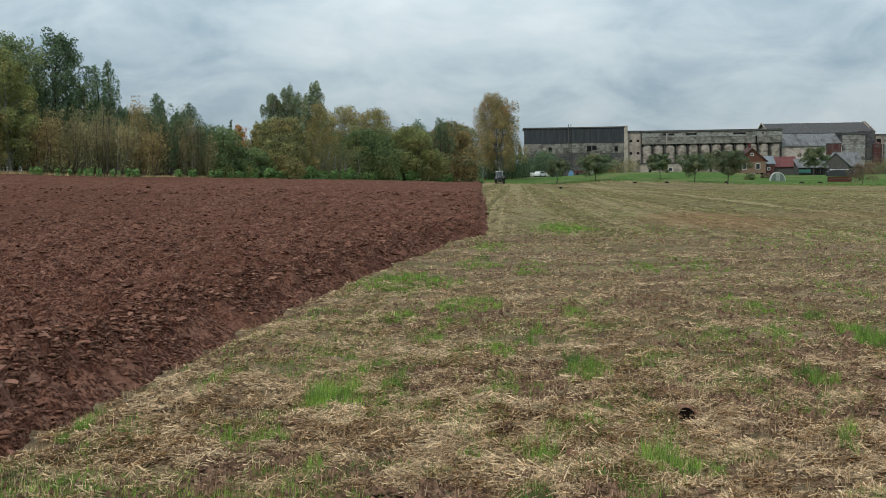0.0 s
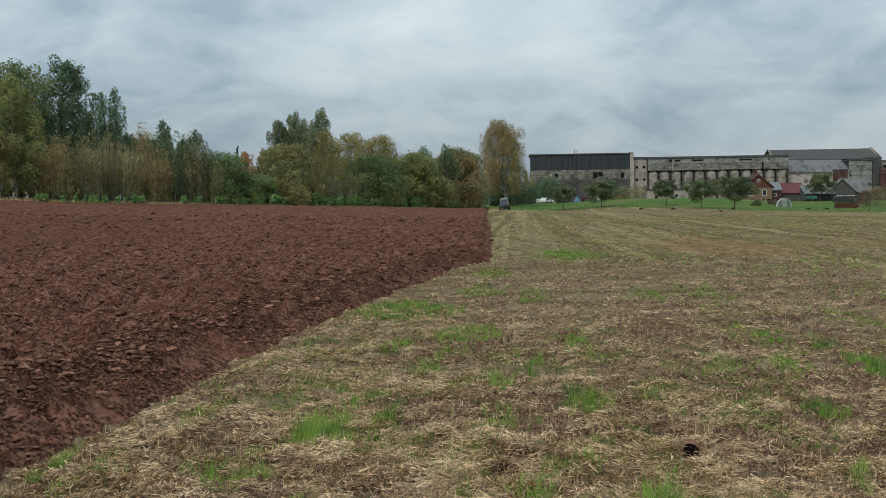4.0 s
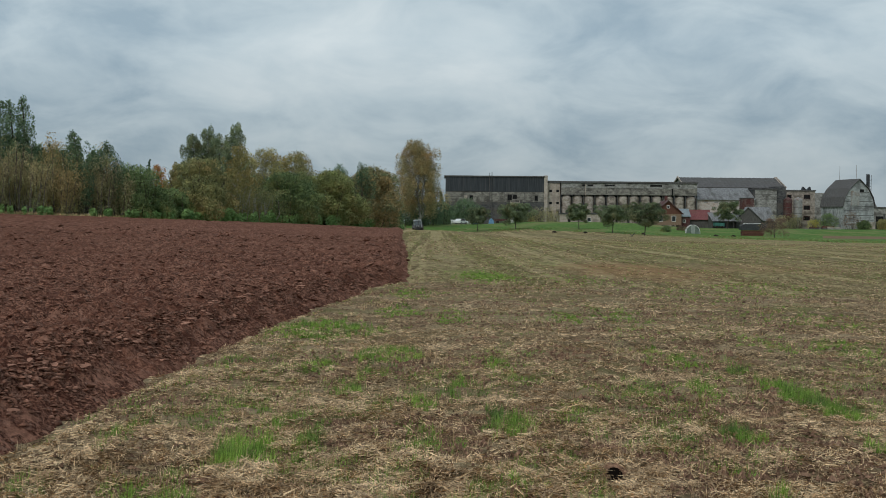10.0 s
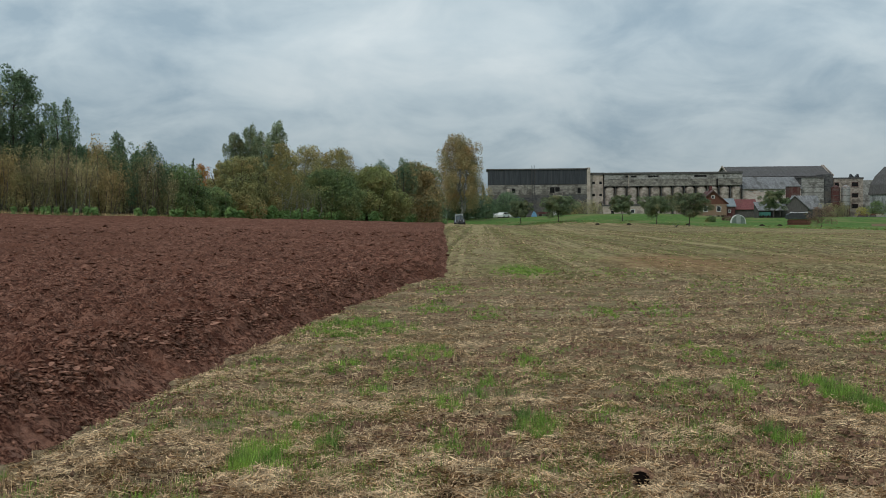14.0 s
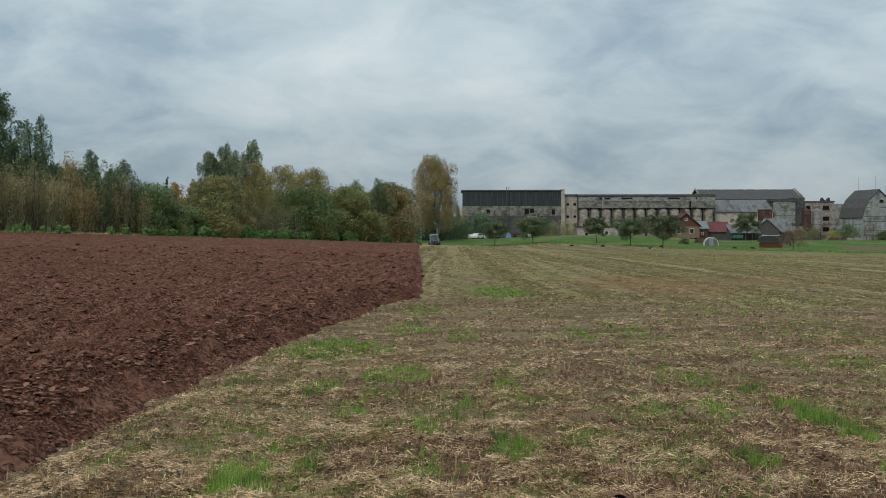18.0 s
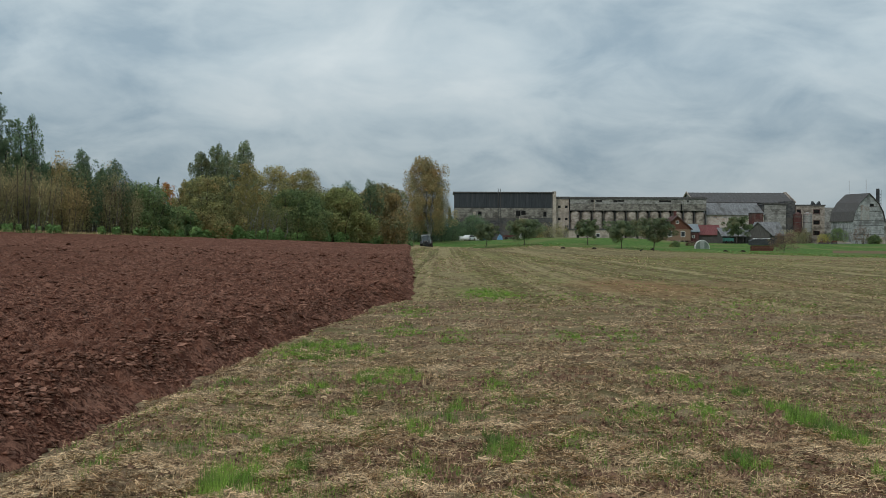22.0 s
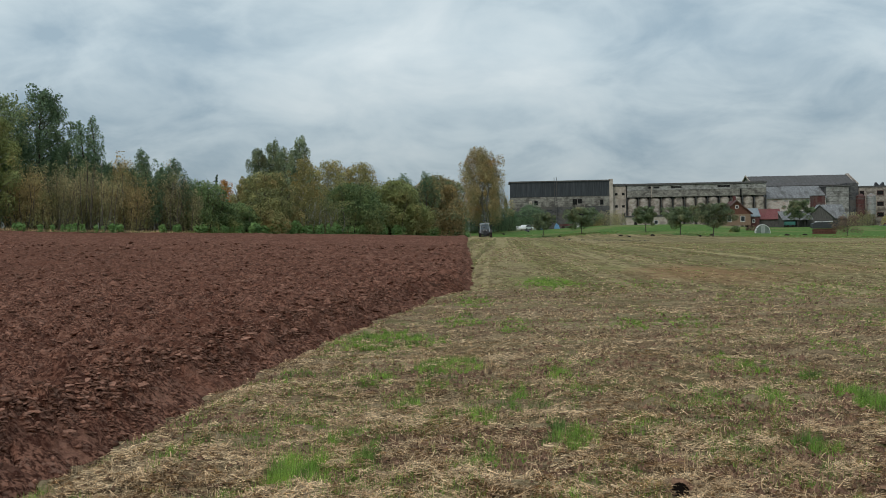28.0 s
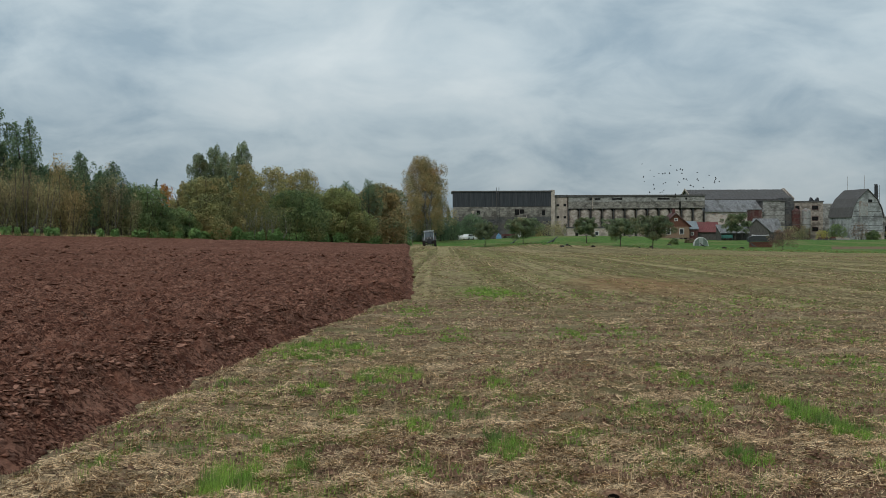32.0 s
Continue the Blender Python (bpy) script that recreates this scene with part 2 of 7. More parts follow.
# dark tones also imitate shaded gaps between clods, pale ones their lit tops
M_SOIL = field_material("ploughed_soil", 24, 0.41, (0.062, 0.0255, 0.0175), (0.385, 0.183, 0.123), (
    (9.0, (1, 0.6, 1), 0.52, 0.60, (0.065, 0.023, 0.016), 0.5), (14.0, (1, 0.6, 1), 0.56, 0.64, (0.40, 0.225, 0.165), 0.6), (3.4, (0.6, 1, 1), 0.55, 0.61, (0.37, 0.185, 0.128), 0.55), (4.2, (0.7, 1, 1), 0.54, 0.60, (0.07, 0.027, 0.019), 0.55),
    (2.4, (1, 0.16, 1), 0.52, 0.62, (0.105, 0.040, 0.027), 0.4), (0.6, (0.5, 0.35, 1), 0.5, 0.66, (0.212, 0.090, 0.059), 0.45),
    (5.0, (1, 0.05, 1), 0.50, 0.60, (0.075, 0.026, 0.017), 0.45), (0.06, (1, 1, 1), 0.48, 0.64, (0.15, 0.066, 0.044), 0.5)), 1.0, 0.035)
M_CLOD = material("soil_clod", (0.145, 0.060, 0.040), (0.42, 0.214, 0.147), 30.0, 0.92, 0.2, piece=0.3, island=0.45, depth=0.02)
M_PLATE = material("soil_plate", (0.170, 0.078, 0.053), (0.385, 0.202, 0.142), 26.0, 0.9, 0.12, piece=0.35, island=0.4)
M_EARTH = material("bare_earth", (0.090, 0.049, 0.032), (0.34, 0.200, 0.130), 26.0, 0.94, 0.3, island=0.4)
M_STRAW = material("straw", (0.38, 0.24, 0.128), (0.72, 0.525, 0.318), 3.0, 0.8, 0.0, island=0.7)
M_BLADE = material("grass_blade", (0.16, 0.30, 0.052), (0.37, 0.53, 0.10), 5.0, 0.75, 0.0, third=(0.13, 0.20, 0.06), scale2=1.6, share=0.4, island=0.5, through_light=0.3)
M_DULL = material("dull_grass_blade", (0.13, 0.15, 0.045), (0.27, 0.28, 0.085), 2.0, 0.8, 0.0, island=0.4)
M_BARK = material("bark", (0.05, 0.04, 0.032), (0.13, 0.11, 0.09), 6.0, 0.9, 0.6)
M_BARK_MID = material("grey_brown_bark", (0.10, 0.08, 0.062), (0.24, 0.205, 0.165), 4.0, 0.9, 0.5)
M_BARK_PALE = material("pale_bark", (0.20, 0.19, 0.17), (0.52, 0.50, 0.46), 3.0, 0.85, 0.4, third=(0.06, 0.055, 0.05), scale2=1.5, share=0.3)


def leaves(name, dark, light, third, share=0.5, gain=3.7):
    dark, light, third = (tuple(min(c * gain, 0.6) for c in some) for some in (dark, light, third))
    return material(name, dark, light, 0.9, 0.7, 0.0, third=third, scale2=0.35, share=share, island=0.25, piece=0.2, through_light=0.38)


M_LEAF = {
    "aspen": leaves("aspen_leaves", (0.038, 0.054, 0.025), (0.088, 0.106, 0.050), (0.115, 0.112, 0.045), 0.35),
    "aspen_olive": leaves("olive_aspen_leaves", (0.050, 0.060, 0.024), (0.115, 0.122, 0.046), (0.115, 0.100, 0.04), 0.35),
    "poplar_dark": leaves("dark_poplar_leaves", (0.025, 0.042, 0.023), (0.062, 0.086, 0.046), (0.074, 0.094, 0.05), 0.3),
    "poplar": leaves("poplar_leaves", (0.034, 0.046, 0.028), (0.085, 0.098, 0.052), (0.11, 0.095, 0.042), 0.3),
    "birch_grey": leaves("birch_leaves", (0.050, 0.056, 0.040), (0.112, 0.118, 0.084), (0.09, 0.09, 0.05), 0.4),
    "birch_gold": leaves("golden_birch_leaves", (0.060, 0.058, 0.032), (0.138, 0.110, 0.052), (0.125, 0.082, 0.036), 0.45),
    "birch_olive": leaves("olive_birch_leaves", (0.056, 0.056, 0.026), (0.125, 0.110, 0.044), (0.120, 0.085, 0.030), 0.4),
    "orange": leaves("orange_leaves", (0.13, 0.048, 0.014), (0.21, 0.088, 0.022), (0.13, 0.09, 0.03), 0.3),
    "olive": leaves("olive_leaves", (0.058, 0.056, 0.025), (0.125, 0.108, 0.042), (0.125, 0.090, 0.034), 0.4),
    "rust": leaves("rust_leaves", (0.082, 0.064, 0.031), (0.165, 0.124, 0.058), (0.090, 0.094, 0.040), 0.5),
    "brown": leaves("brown_leaves", (0.076, 0.067, 0.038), (0.165, 0.137, 0.072), (0.090, 0.10, 0.045), 0.5),
    "green": leaves("bush_leaves", (0.023, 0.038, 0.016), (0.082, 0.107, 0.043), (0.10, 0.097, 0.036), 0.3),
    "yellow": leaves("yellowing_leaves", (0.040, 0.047, 0.022), (0.108, 0.102, 0.042), (0.095, 0.072, 0.030), 0.45),
    "gold": leaves("gold_bush_leaves", (0.056, 0.050, 0.026), (0.158, 0.112, 0.048), (0.055, 0.068, 0.036), 0.5),
    "fir": leaves("fir_needles", (0.016, 0.028, 0.017), (0.042, 0.06, 0.035), (0.035, 0.05, 0.026), 0.3),
    "apple": leaves("apple_leaves", (0.022, 0.033, 0.019), (0.068, 0.080, 0.042), (0.074, 0.068, 0.036), 0.4),
    "redbush": leaves("red_bush_leaves", (0.042, 0.028, 0.022), (0.095, 0.062, 0.044), (0.065, 0.06, 0.03), 0.4),
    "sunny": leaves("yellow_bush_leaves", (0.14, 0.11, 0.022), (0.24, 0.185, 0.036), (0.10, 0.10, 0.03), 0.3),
    "weed": leaves("weed_leaves", (0.042, 0.080, 0.026), (0.10, 0.150, 0.052), (0.075, 0.115, 0.04), 0.4, 3.3),
    "crop": leaves("crop_leaves", (0.06, 0.110, 0.030), (0.115, 0.175, 0.055), (0.15, 0.18, 0.09), 0.3, 2.2),
}


M_CONCRETE = material("concrete_panel", (0.22, 0.21, 0.195), (0.44, 0.425, 0.40), 1.6, 0.9, 0.3, third=(0.135, 0.125, 0.115), scale2=0.5, share=0.5, stretch=(0.7, 1, 1.1))
M_BAND = material("stained_concrete_band", (0.17, 0.157, 0.14), (0.36, 0.335, 0.295), 1.8, 0.9, 0.3, third=(0.11, 0.10, 0.09), scale2=0.6, share=0.5, stretch=(0.7, 1, 1.1))
M_PANEL_PALE = material("pale_gable_panel", (0.24, 0.245, 0.245), (0.50, 0.51, 0.51), 1.4, 0.85, 0.3, third=(0.17, 0.17, 0.17), scale2=0.45, share=0.5, stretch=(0.6, 1, 0.9))
M_DARK_SOIL = material("dark_heap_soil", (0.02, 0.016, 0.013), (0.05, 0.04, 0.032), 9.0, 0.95, 0.6)
M_CONCRETE_DARK = material("weathered_concrete", (0.055, 0.055, 0.058), (0.15, 0.147, 0.145), 1.5, 0.9, 0.3, third=(0.14, 0.125, 0.11), scale2=0.3, share=0.5, stretch=(0.7, 1, 1.1))
M_CLADDING = material("dark_cladding", (0.035, 0.04, 0.046), (0.065, 0.07, 0.078), 1.2, 0.75, 0.2, third=(0.085, 0.085, 0.088), scale2=0.5, share=0.3, stretch=(3, 1, 0.15))
M_SILO = material("silo_concrete", (0.27, 0.225, 0.185), (0.52, 0.455, 0.395), 1.6, 0.9, 0.3, third=(0.16, 0.135, 0.115), scale2=0.5, share=0.5, stretch=(0.7, 1, 1.1))
M_PALE_WALL = material("pale_plaster", (0.36, 0.295, 0.245), (0.56, 0.485, 0.415), 1.4, 0.9, 0.2, third=(0.28, 0.24, 0.21), scale2=0.3, share=0.35)
M_PINK_BRICK = material("pale_brick", (0.44, 0.36, 0.32), (0.68, 0.62, 0.575), 2.4, 0.9, 0.3, third=(0.40, 0.26, 0.21), scale2=0.5, share=0.4, stretch=(1, 1, 3))
M_ASBESTOS = material("grey_sheet_roof", (0.14, 0.14, 0.142), (0.30, 0.297, 0.295), 1.8, 0.85, 0.2, third=(0.12, 0.115, 0.11), scale2=0.3, share=0.4, stretch=(2, 0.6, 1))
M_DARK_ROOF = material("dark_sheet_roof", (0.075, 0.07, 0.068), (0.155, 0.146, 0.142), 1.8, 0.85, 0.2, third=(0.11, 0.10, 0.095), scale2=0.3)
M_RED_ROOF = material("red_sheet_roof", (0.15, 0.045, 0.045), (0.24, 0.085, 0.08), 1.5, 0.7, 0.15, third=(0.17, 0.07, 0.06), scale2=0.4)
M_BLUE_ROOF = material("blue_grey_roof", (0.20, 0.235, 0.255), (0.29, 0.325, 0.34), 1.5, 0.75, 0.15)
M_WOOD_BROWN = material("brown_boards", (0.10, 0.042, 0.03), (0.19, 0.088, 0.06), 2.0, 0.85, 0.3, stretch=(6, 6, 0.5))
M_TAN_BRICK = material("tan_brick", (0.20, 0.135, 0.09), (0.31, 0.225, 0.16), 3.0, 0.9, 0.3, third=(0.26, 0.17, 0.12), scale2=0.5)
M_WOOD_GREY = material("grey_boards", (0.075, 0.07, 0.066), (0.16, 0.15, 0.14), 2.0, 0.9, 0.3, stretch=(6, 6, 0.5))
M_RUST = material("rusted_steel", (0.078, 0.029, 0.028), (0.14, 0.056, 0.05), 1.6, 0.8, 0.3, third=(0.14, 0.10, 0.09), scale2=0.4)
M_STEEL = material("dull_steel", (0.30, 0.29, 0.28), (0.46, 0.45, 0.43), 1.6, 0.55, 0.1, third=(0.26, 0.16, 0.12), scale2=0.5, share=0.35, metal=0.3)
M_WHITE = material("white_paint", (0.62, 0.62, 0.60), (0.78, 0.78, 0.76), 3.0, 0.6, 0.05, third=(0.5, 0.5, 0.48), scale2=0.8, share=0.2)
# near-black colour stands in for the shade inside openings that are not cut
M_OPENING_SHADE = material("opening_shade", (0.012, 0.012, 0.013), (0.03, 0.029, 0.028), 2.0, 0.9, 0.0)
M_BLACK = material("black_sheet", (0.02, 0.021, 0.024), (0.045, 0.047, 0.05), 2.0, 0.55, 0.2)
M_BLUE = material("blue_sheeting", (0.10, 0.24, 0.42), (0.20, 0.38, 0.58), 1.5, 0.5, 0.3)
M_TEAL = material("teal_paint", (0.03, 0.13, 0.11), (0.06, 0.20, 0.17), 2.0, 0.6, 0.1)
M_FILM = material("greenhouse_film", (0.36, 0.40, 0.37), (0.52, 0.56, 0.53), 1.5, 0.45, 0.1, through_light=0.35)
M_TUNNEL = material("old_tunnel_film", (0.15, 0.20, 0.165), (0.27, 0.33, 0.28), 1.5, 0.5, 0.1, through_light=0.3)
M_GLASS_DARK = material("dark_window_glass", (0.02, 0.022, 0.025), (0.05, 0.055, 0.06), 1.0, 0.12, 0.0)
M_TYRE = material("tyre_rubber", (0.018, 0.017, 0.016), (0.05, 0.045, 0.04), 6.0, 0.9, 0.3, third=(0.085, 0.055, 0.042), scale2=2.0, share=0.4)
M_TRACTOR = material("tractor_paint", (0.065, 0.068, 0.072), (0.12, 0.122, 0.128), 3.0, 0.5, 0.1, third=(0.10, 0.075, 0.06), scale2=1.2, share=0.35)
M_CAB = material("cab_paint", (0.40, 0.44, 0.47), (0.56, 0.60, 0.63), 3.0, 0.5, 0.1, third=(0.25, 0.24, 0.22), scale2=1.2, share=0.3)
# opaque blue-grey base colour imitates the sky mirrored in the panes
M_CAB_GLASS = material("cab_glass", (0.13, 0.16, 0.18), (0.19, 0.225, 0.245), 2.0, 0.08, 0.0)
M_FEATHER = material("black_feathers", (0.010, 0.010, 0.012), (0.026, 0.026, 0.03), 9.0, 0.6, 0.1)

# ---- shape helpers ----
def part(name, bm, mat, parent=None, label="", smooth=False):
    """Links a bmesh as one mesh object, under a thing or a part where one is given."""
    me = bpy.data.meshes.new(name)
    bmesh.ops.recalc_face_normals(bm, faces=bm.faces)
    bm.to_mesh(me)
    bm.free()
    if smooth:
        me.polygons.foreach_set("use_smooth", [True] * len(me.polygons))
    me.materials.append(mat)
    ob = new(name, me)
    ob.parent = parent
    return tagged(ob, label=label)


def grid_mesh(name, verts, faces, mats, parent=None, smooth=False, which=None):
    """Links a mesh from arrays: all faces have the same number of corners."""
    faces = np.asarray(faces, np.int32)
    me = bpy.data.meshes.new(name)
    me.vertices.add(len(verts))
    me.vertices.foreach_set("co", np.asarray(verts, np.float32).ravel())
    k = faces.shape[1]
    me.loops.add(faces.size)
    me.loops.foreach_set("vertex_index", faces.ravel())
    me.polygons.add(len(faces))
    me.polygons.foreach_set("loop_start", np.arange(0, faces.size, k, dtype=np.int32))
    me.polygons.foreach_set("loop_total", np.full(len(faces), k, np.int32))
    for m in mats:
        me.materials.append(m)
    if which is not None:
        me.polygons.foreach_set("material_index", np.asarray(which, np.int32))
    if smooth:
        me.polygons.foreach_set("use_smooth", np.ones(len(faces), bool))
    me.update(calc_edges=True)
    ob = new(name, me)
    ob.parent = parent
    return ob


def empty(name, m=None):
    ob = new(name)
    ob.empty_display_size = 0.2
    if m is not None:
        ob.matrix_basis = m
    return ob


def box(bm, x0, y0, z0, x1, y1, z1):
    v = [bm.verts.new(p) for p in ((x0, y0, z0), (x1, y0, z0), (x1, y1, z0), (x0, y1, z0), (x0, y0, z1), (x1, y0, z1), (x1, y1, z1), (x0, y1, z1))]
    for f in ((0, 3, 2, 1), (4, 5, 6, 7), (0, 1, 5, 4), (1, 2, 6, 5), (2, 3, 7, 6), (3, 0, 4, 7)):
        bm.faces.new([v[i] for i in f])
    return v


def prism(bm, outline, y0, y1):
    """A solid from an outline in x and z, drawn out from y0 to y1."""
    a = [bm.verts.new((x, y0, z)) for x, z in outline]
    b = [bm.verts.new((x, y1, z)) for x, z in outline]
    n = len(outline)
    bm.faces.new(a)
    bm.faces.new(b[::-1])
    for i in range(n):
        bm.faces.new((a[i], b[i], b[(i + 1) % n], a[(i + 1) % n]))


def drum(bm, centre, axis, radius, length, sides=20, radius2=None):
    """A closed drum along an axis, from centre outwards by length."""
    turn = Vector(axis).normalized().to_track_quat("Z", "Y").to_matrix().to_4x4()
    m = Matrix.Translation(centre) @ turn @ Matrix.Translation((0, 0, length / 2))
    bmesh.ops.create_cone(bm, cap_ends=True, segments=sides, radius1=radius, radius2=radius if radius2 is None else radius2, depth=length, matrix=m)


def shaped(build, *args):
    bm = bmesh.new()
    build(bm, *args)
    return bm


def boxes(*rows):
    bm = bmesh.new()
    for r in rows:
        box(bm, *r)
    return bm


# ---- the lie of the land ----
def ease(a, b, v):
    t = np.clip((np.asarray(v, float) - a) / (b - a), 0, 1)
    return t * t * (3 - 2 * t)


RISE_A = [-180, -60, -20, -5, 0, 1.4, 5, 10, 22, 26, 36, 50, 80, 130, 180]
RISE_H = [0, 0, 0.0, 0.1, 0.5, 0.7, 1.05, 1.5, 2.55, 3.15, 3.25, 3.1, 2.6, 1.0, 0]


def terrain(x, y):
    """Height of the open ground: level near the origin, rising to the left, a low crest ahead."""
    x, y = np.asarray(x, float), np.asarray(y, float)
    r, a = np.hypot(x, y), np.degrees(np.arctan2(-x, y))
    z = np.interp(a, RISE_A, RISE_H) * ease(25, 140, r)
    z = z - 1.2 * ease(150, 215, r) * ease(-6, -1, a) * (1 - ease(3, 6, a))
    z = z + 0.8 * ease(200, 290, r) * (1 - ease(3, 9, a)) * ease(-70, -40, a)
    z = z - np.interp(a, [-60, -30, -20, -13, -4, -1.5], [0.6, 1.0, 0.9, 0.5, 0.1, 0]) * ease(70, 180, r) * (1 - ease(195, 285, r)) * ease(-100, -60, a)
    z = z + 1.3 * ease(195, 280, r) * (1 - ease(298, 335, r)) * ease(-14, -9, a) * (1 - ease(2, 6, a))
    return z + 0.022 * np.clip(r - 130, 0, 400) * ease(25, 45, a) * (1 - ease(70, 110, a))


def lattice(ix, iy, seed):
    n = (ix.astype(np.int64) * 374761393 + iy.astype(np.int64) * 668265263 + seed * 974634777) & 0x7FFFFFFF
    n = ((n ^ (n >> 13)) * 1274126177) & 0x7FFFFFFF
    return ((n ^ (n >> 16)) & 0xFFFF) / 65535.0


def soft_noise(x, y, seed=0):
    """Smooth noise from 0 to 1 with a period of one."""
    ix, iy = np.floor(x), np.floor(y)
    fx, fy = x - ix, y - iy
    fx, fy = fx * fx * (3 - 2 * fx), fy * fy * (3 - 2 * fy)
    a, b = lattice(ix, iy, seed), lattice(ix + 1, iy, seed)
    c, d = lattice(ix, iy + 1, seed), lattice(ix + 1, iy + 1, seed)
    return (a * (1 - fx) + b * fx) * (1 - fy) + (c * (1 - fx) + d * fx) * fy


EDGE_Y = [-40, 6, 9, 11.5, 14.2, 17.6, 21.9, 25.9, 28.6, 29.4, 31, 44, 61, 100, 146, 190, 215]
EDGE_X = [-2.9, -2.95, -2.93, -2.9, -2.8, -2.5, -2.08, -1.66, -1.3, -0.82, -0.79, -1.15, -1.59, -2.65, -3.96, -5.24, -5.9]
PLOUGH_A = [-1, 1.4, 5, 10, 16, 22, 28, 33, 36, 40, 45, 50, 60, 80, 120, 180]
PLOUGH_R = [196, 188, 160, 137, 122, 112, 103, 98, 88, 74, 64, 57, 46, 36, 30, 28]
GREEN_A = [30, 36, 42, 50, 60, 90]
GREEN_R = [106, 100, 92, 84, 76, 66]


def plough_inside(x, y):
    """Metres inside the right-hand edge of the ploughed land."""
    wobble = 0.13 * (soft_noise(x * 0 + 3.3, y * 0.9, 5) - 0.5) + 0.10 * (soft_noise(x * 0 + 1.1, y * 3.1, 6) - 0.5)
    return np.interp(y, EDGE_Y, EDGE_X) + wobble - x


def ground_height(x, y):
    r = np.hypot(x, y)
    near = 1 - ease(35, 80, r)
    rough = 0.035 * (soft_noise(x * 1.7, y * 1.7, 1) - 0.5) + 0.03 * (soft_noise(x * 5.1, y * 5.1, 2) - 0.5)
    rough = rough + 0.075 * cell_clods(x, y, 0.2, 60) * soft_noise(x * 1.3, y * 0.9, 61) * (r < 40)
    rough = rough + 0.027 * (soft_noise(x * 13, y * 13, 3) - 0.5) + 0.05 * (soft_noise(x * 0.4, y * 0.4, 4) - 0.5)
    d = plough_inside(x, y)
    ditch = -0.06 * ease(-0.35, -0.05, d)
    return terrain(x, y) + rough * near + ditch - 0.25 * ease(0.3, 1.5, d) * (1 - ease(70, 120, np.abs(r))) * (r < 120)


def polar(radii, angles):
    a = np.radians(angles)
    x, y = -radii[:, None] * np.sin(a)[None], radii[:, None] * np.cos(a)[None]
    n, k = len(radii), len(angles)
    i = np.arange(n * k).reshape(n, k)
    faces = np.stack([i[:-1, :-1], i[:-1, 1:], i[1:, 1:], i[1:, :-1]], -1).reshape(-1, 4)
    return x.ravel(), y.ravel(), faces[:, ::-1]


def build_ground():
    angles = np.concatenate([np.arange(-180, -27, 2.5), np.arange(-27, 8, 0.19), np.arange(8, 60, 0.6), np.arange(60, 180.1, 2.5)])
    radii = np.concatenate([[0.001], np.linspace(0.12, 4.4, 36), np.geomspace(4.5, 60, 300), np.geomspace(60.6, 420, 90), np.geomspace(450, 3200, 14)])
    x, y, faces = polar(radii, angles)
    y = y - 0.8
    z = ground_height(x, y)
    cx, cy = x[faces].mean(1), y[faces].mean(1)
    r, a = np.hypot(cx, cy), np.degrees(np.arctan2(-cx, cy))
    which = np.zeros(len(r), int)
    headland = np.interp(cx, [-2, 0, 4, 6, 10, 14, 40], [29.0, 28.8, 27.0, 25.6, 23.6, 22, 14]) + 0.7 * (soft_noise(cx * 0.8, cy * 0.8, 8) - 0.5) + 0.5 * (soft_noise(cx * 4, cy * 4, 14) - 0.5)
    which[(cy > headland)] = 1
    lawn_from = np.interp(a, [-60, -30, -24, -16, -10, -4, 0, 3], [150, 165, 176, 190, 210, 226, 232, 236]) + 6 * (soft_noise(a * 0.9, a * 0, 9) - 0.5)
    which[(r > lawn_from) & (a < 3.5)] = 2
    which[(r > 216) & (r < 232) & (a < -19.4) & (a > -30)] = 4
    past = r > np.interp(a, PLOUGH_A, PLOUGH_R)
    which[past & (a > 1.5)] = 5
    which[past & (a > 26)] = 4
    which[(r > np.interp(a, GREEN_A, GREEN_R)) & (a > 33)] = 3
    which[(r > 345) & (a > 3)] = 5
    which[(r > 480)] = 5
    ob = grid_mesh("ground", np.stack([x, y, z], 1), faces, [M_STUBBLE, M_ROWS, M_LAWN, M_GREENFIELD, M_FALLOW, M_ROUGHGRASS], smooth=True, which=which)
    return tagged(ob, "straw-coloured stubble field with green regrowth, running into lawns and green fields", "field", kind="structure")


def cell_clods(x, y, size, seed):
    """Domes of uneven height, one to a jittered cell: lumps of earth lying side by side."""
    u, v = x / size, y / size
    iu, iv = np.floor(u), np.floor(v)
    best, tall = np.full(u.shape, 9.0), np.zeros(u.shape)
    for i in (-1, 0, 1):
        for k in (-1, 0, 1):
            cu, cv = iu + i, iv + k
            du, dv = cu + 0.15 + 0.7 * lattice(cu, cv, seed) - u, cv + 0.15 + 0.7 * lattice(cu, cv, seed + 1) - v
            d = du * du + dv * dv
            near = d < best
            best = np.where(near, d, best)
            tall = np.where(near, lattice(cu, cv, seed + 2), tall)
    return (0.25 + 0.95 * tall ** 1.5) * np.clip(1 - best / 0.55, 0, 1) ** 0.7


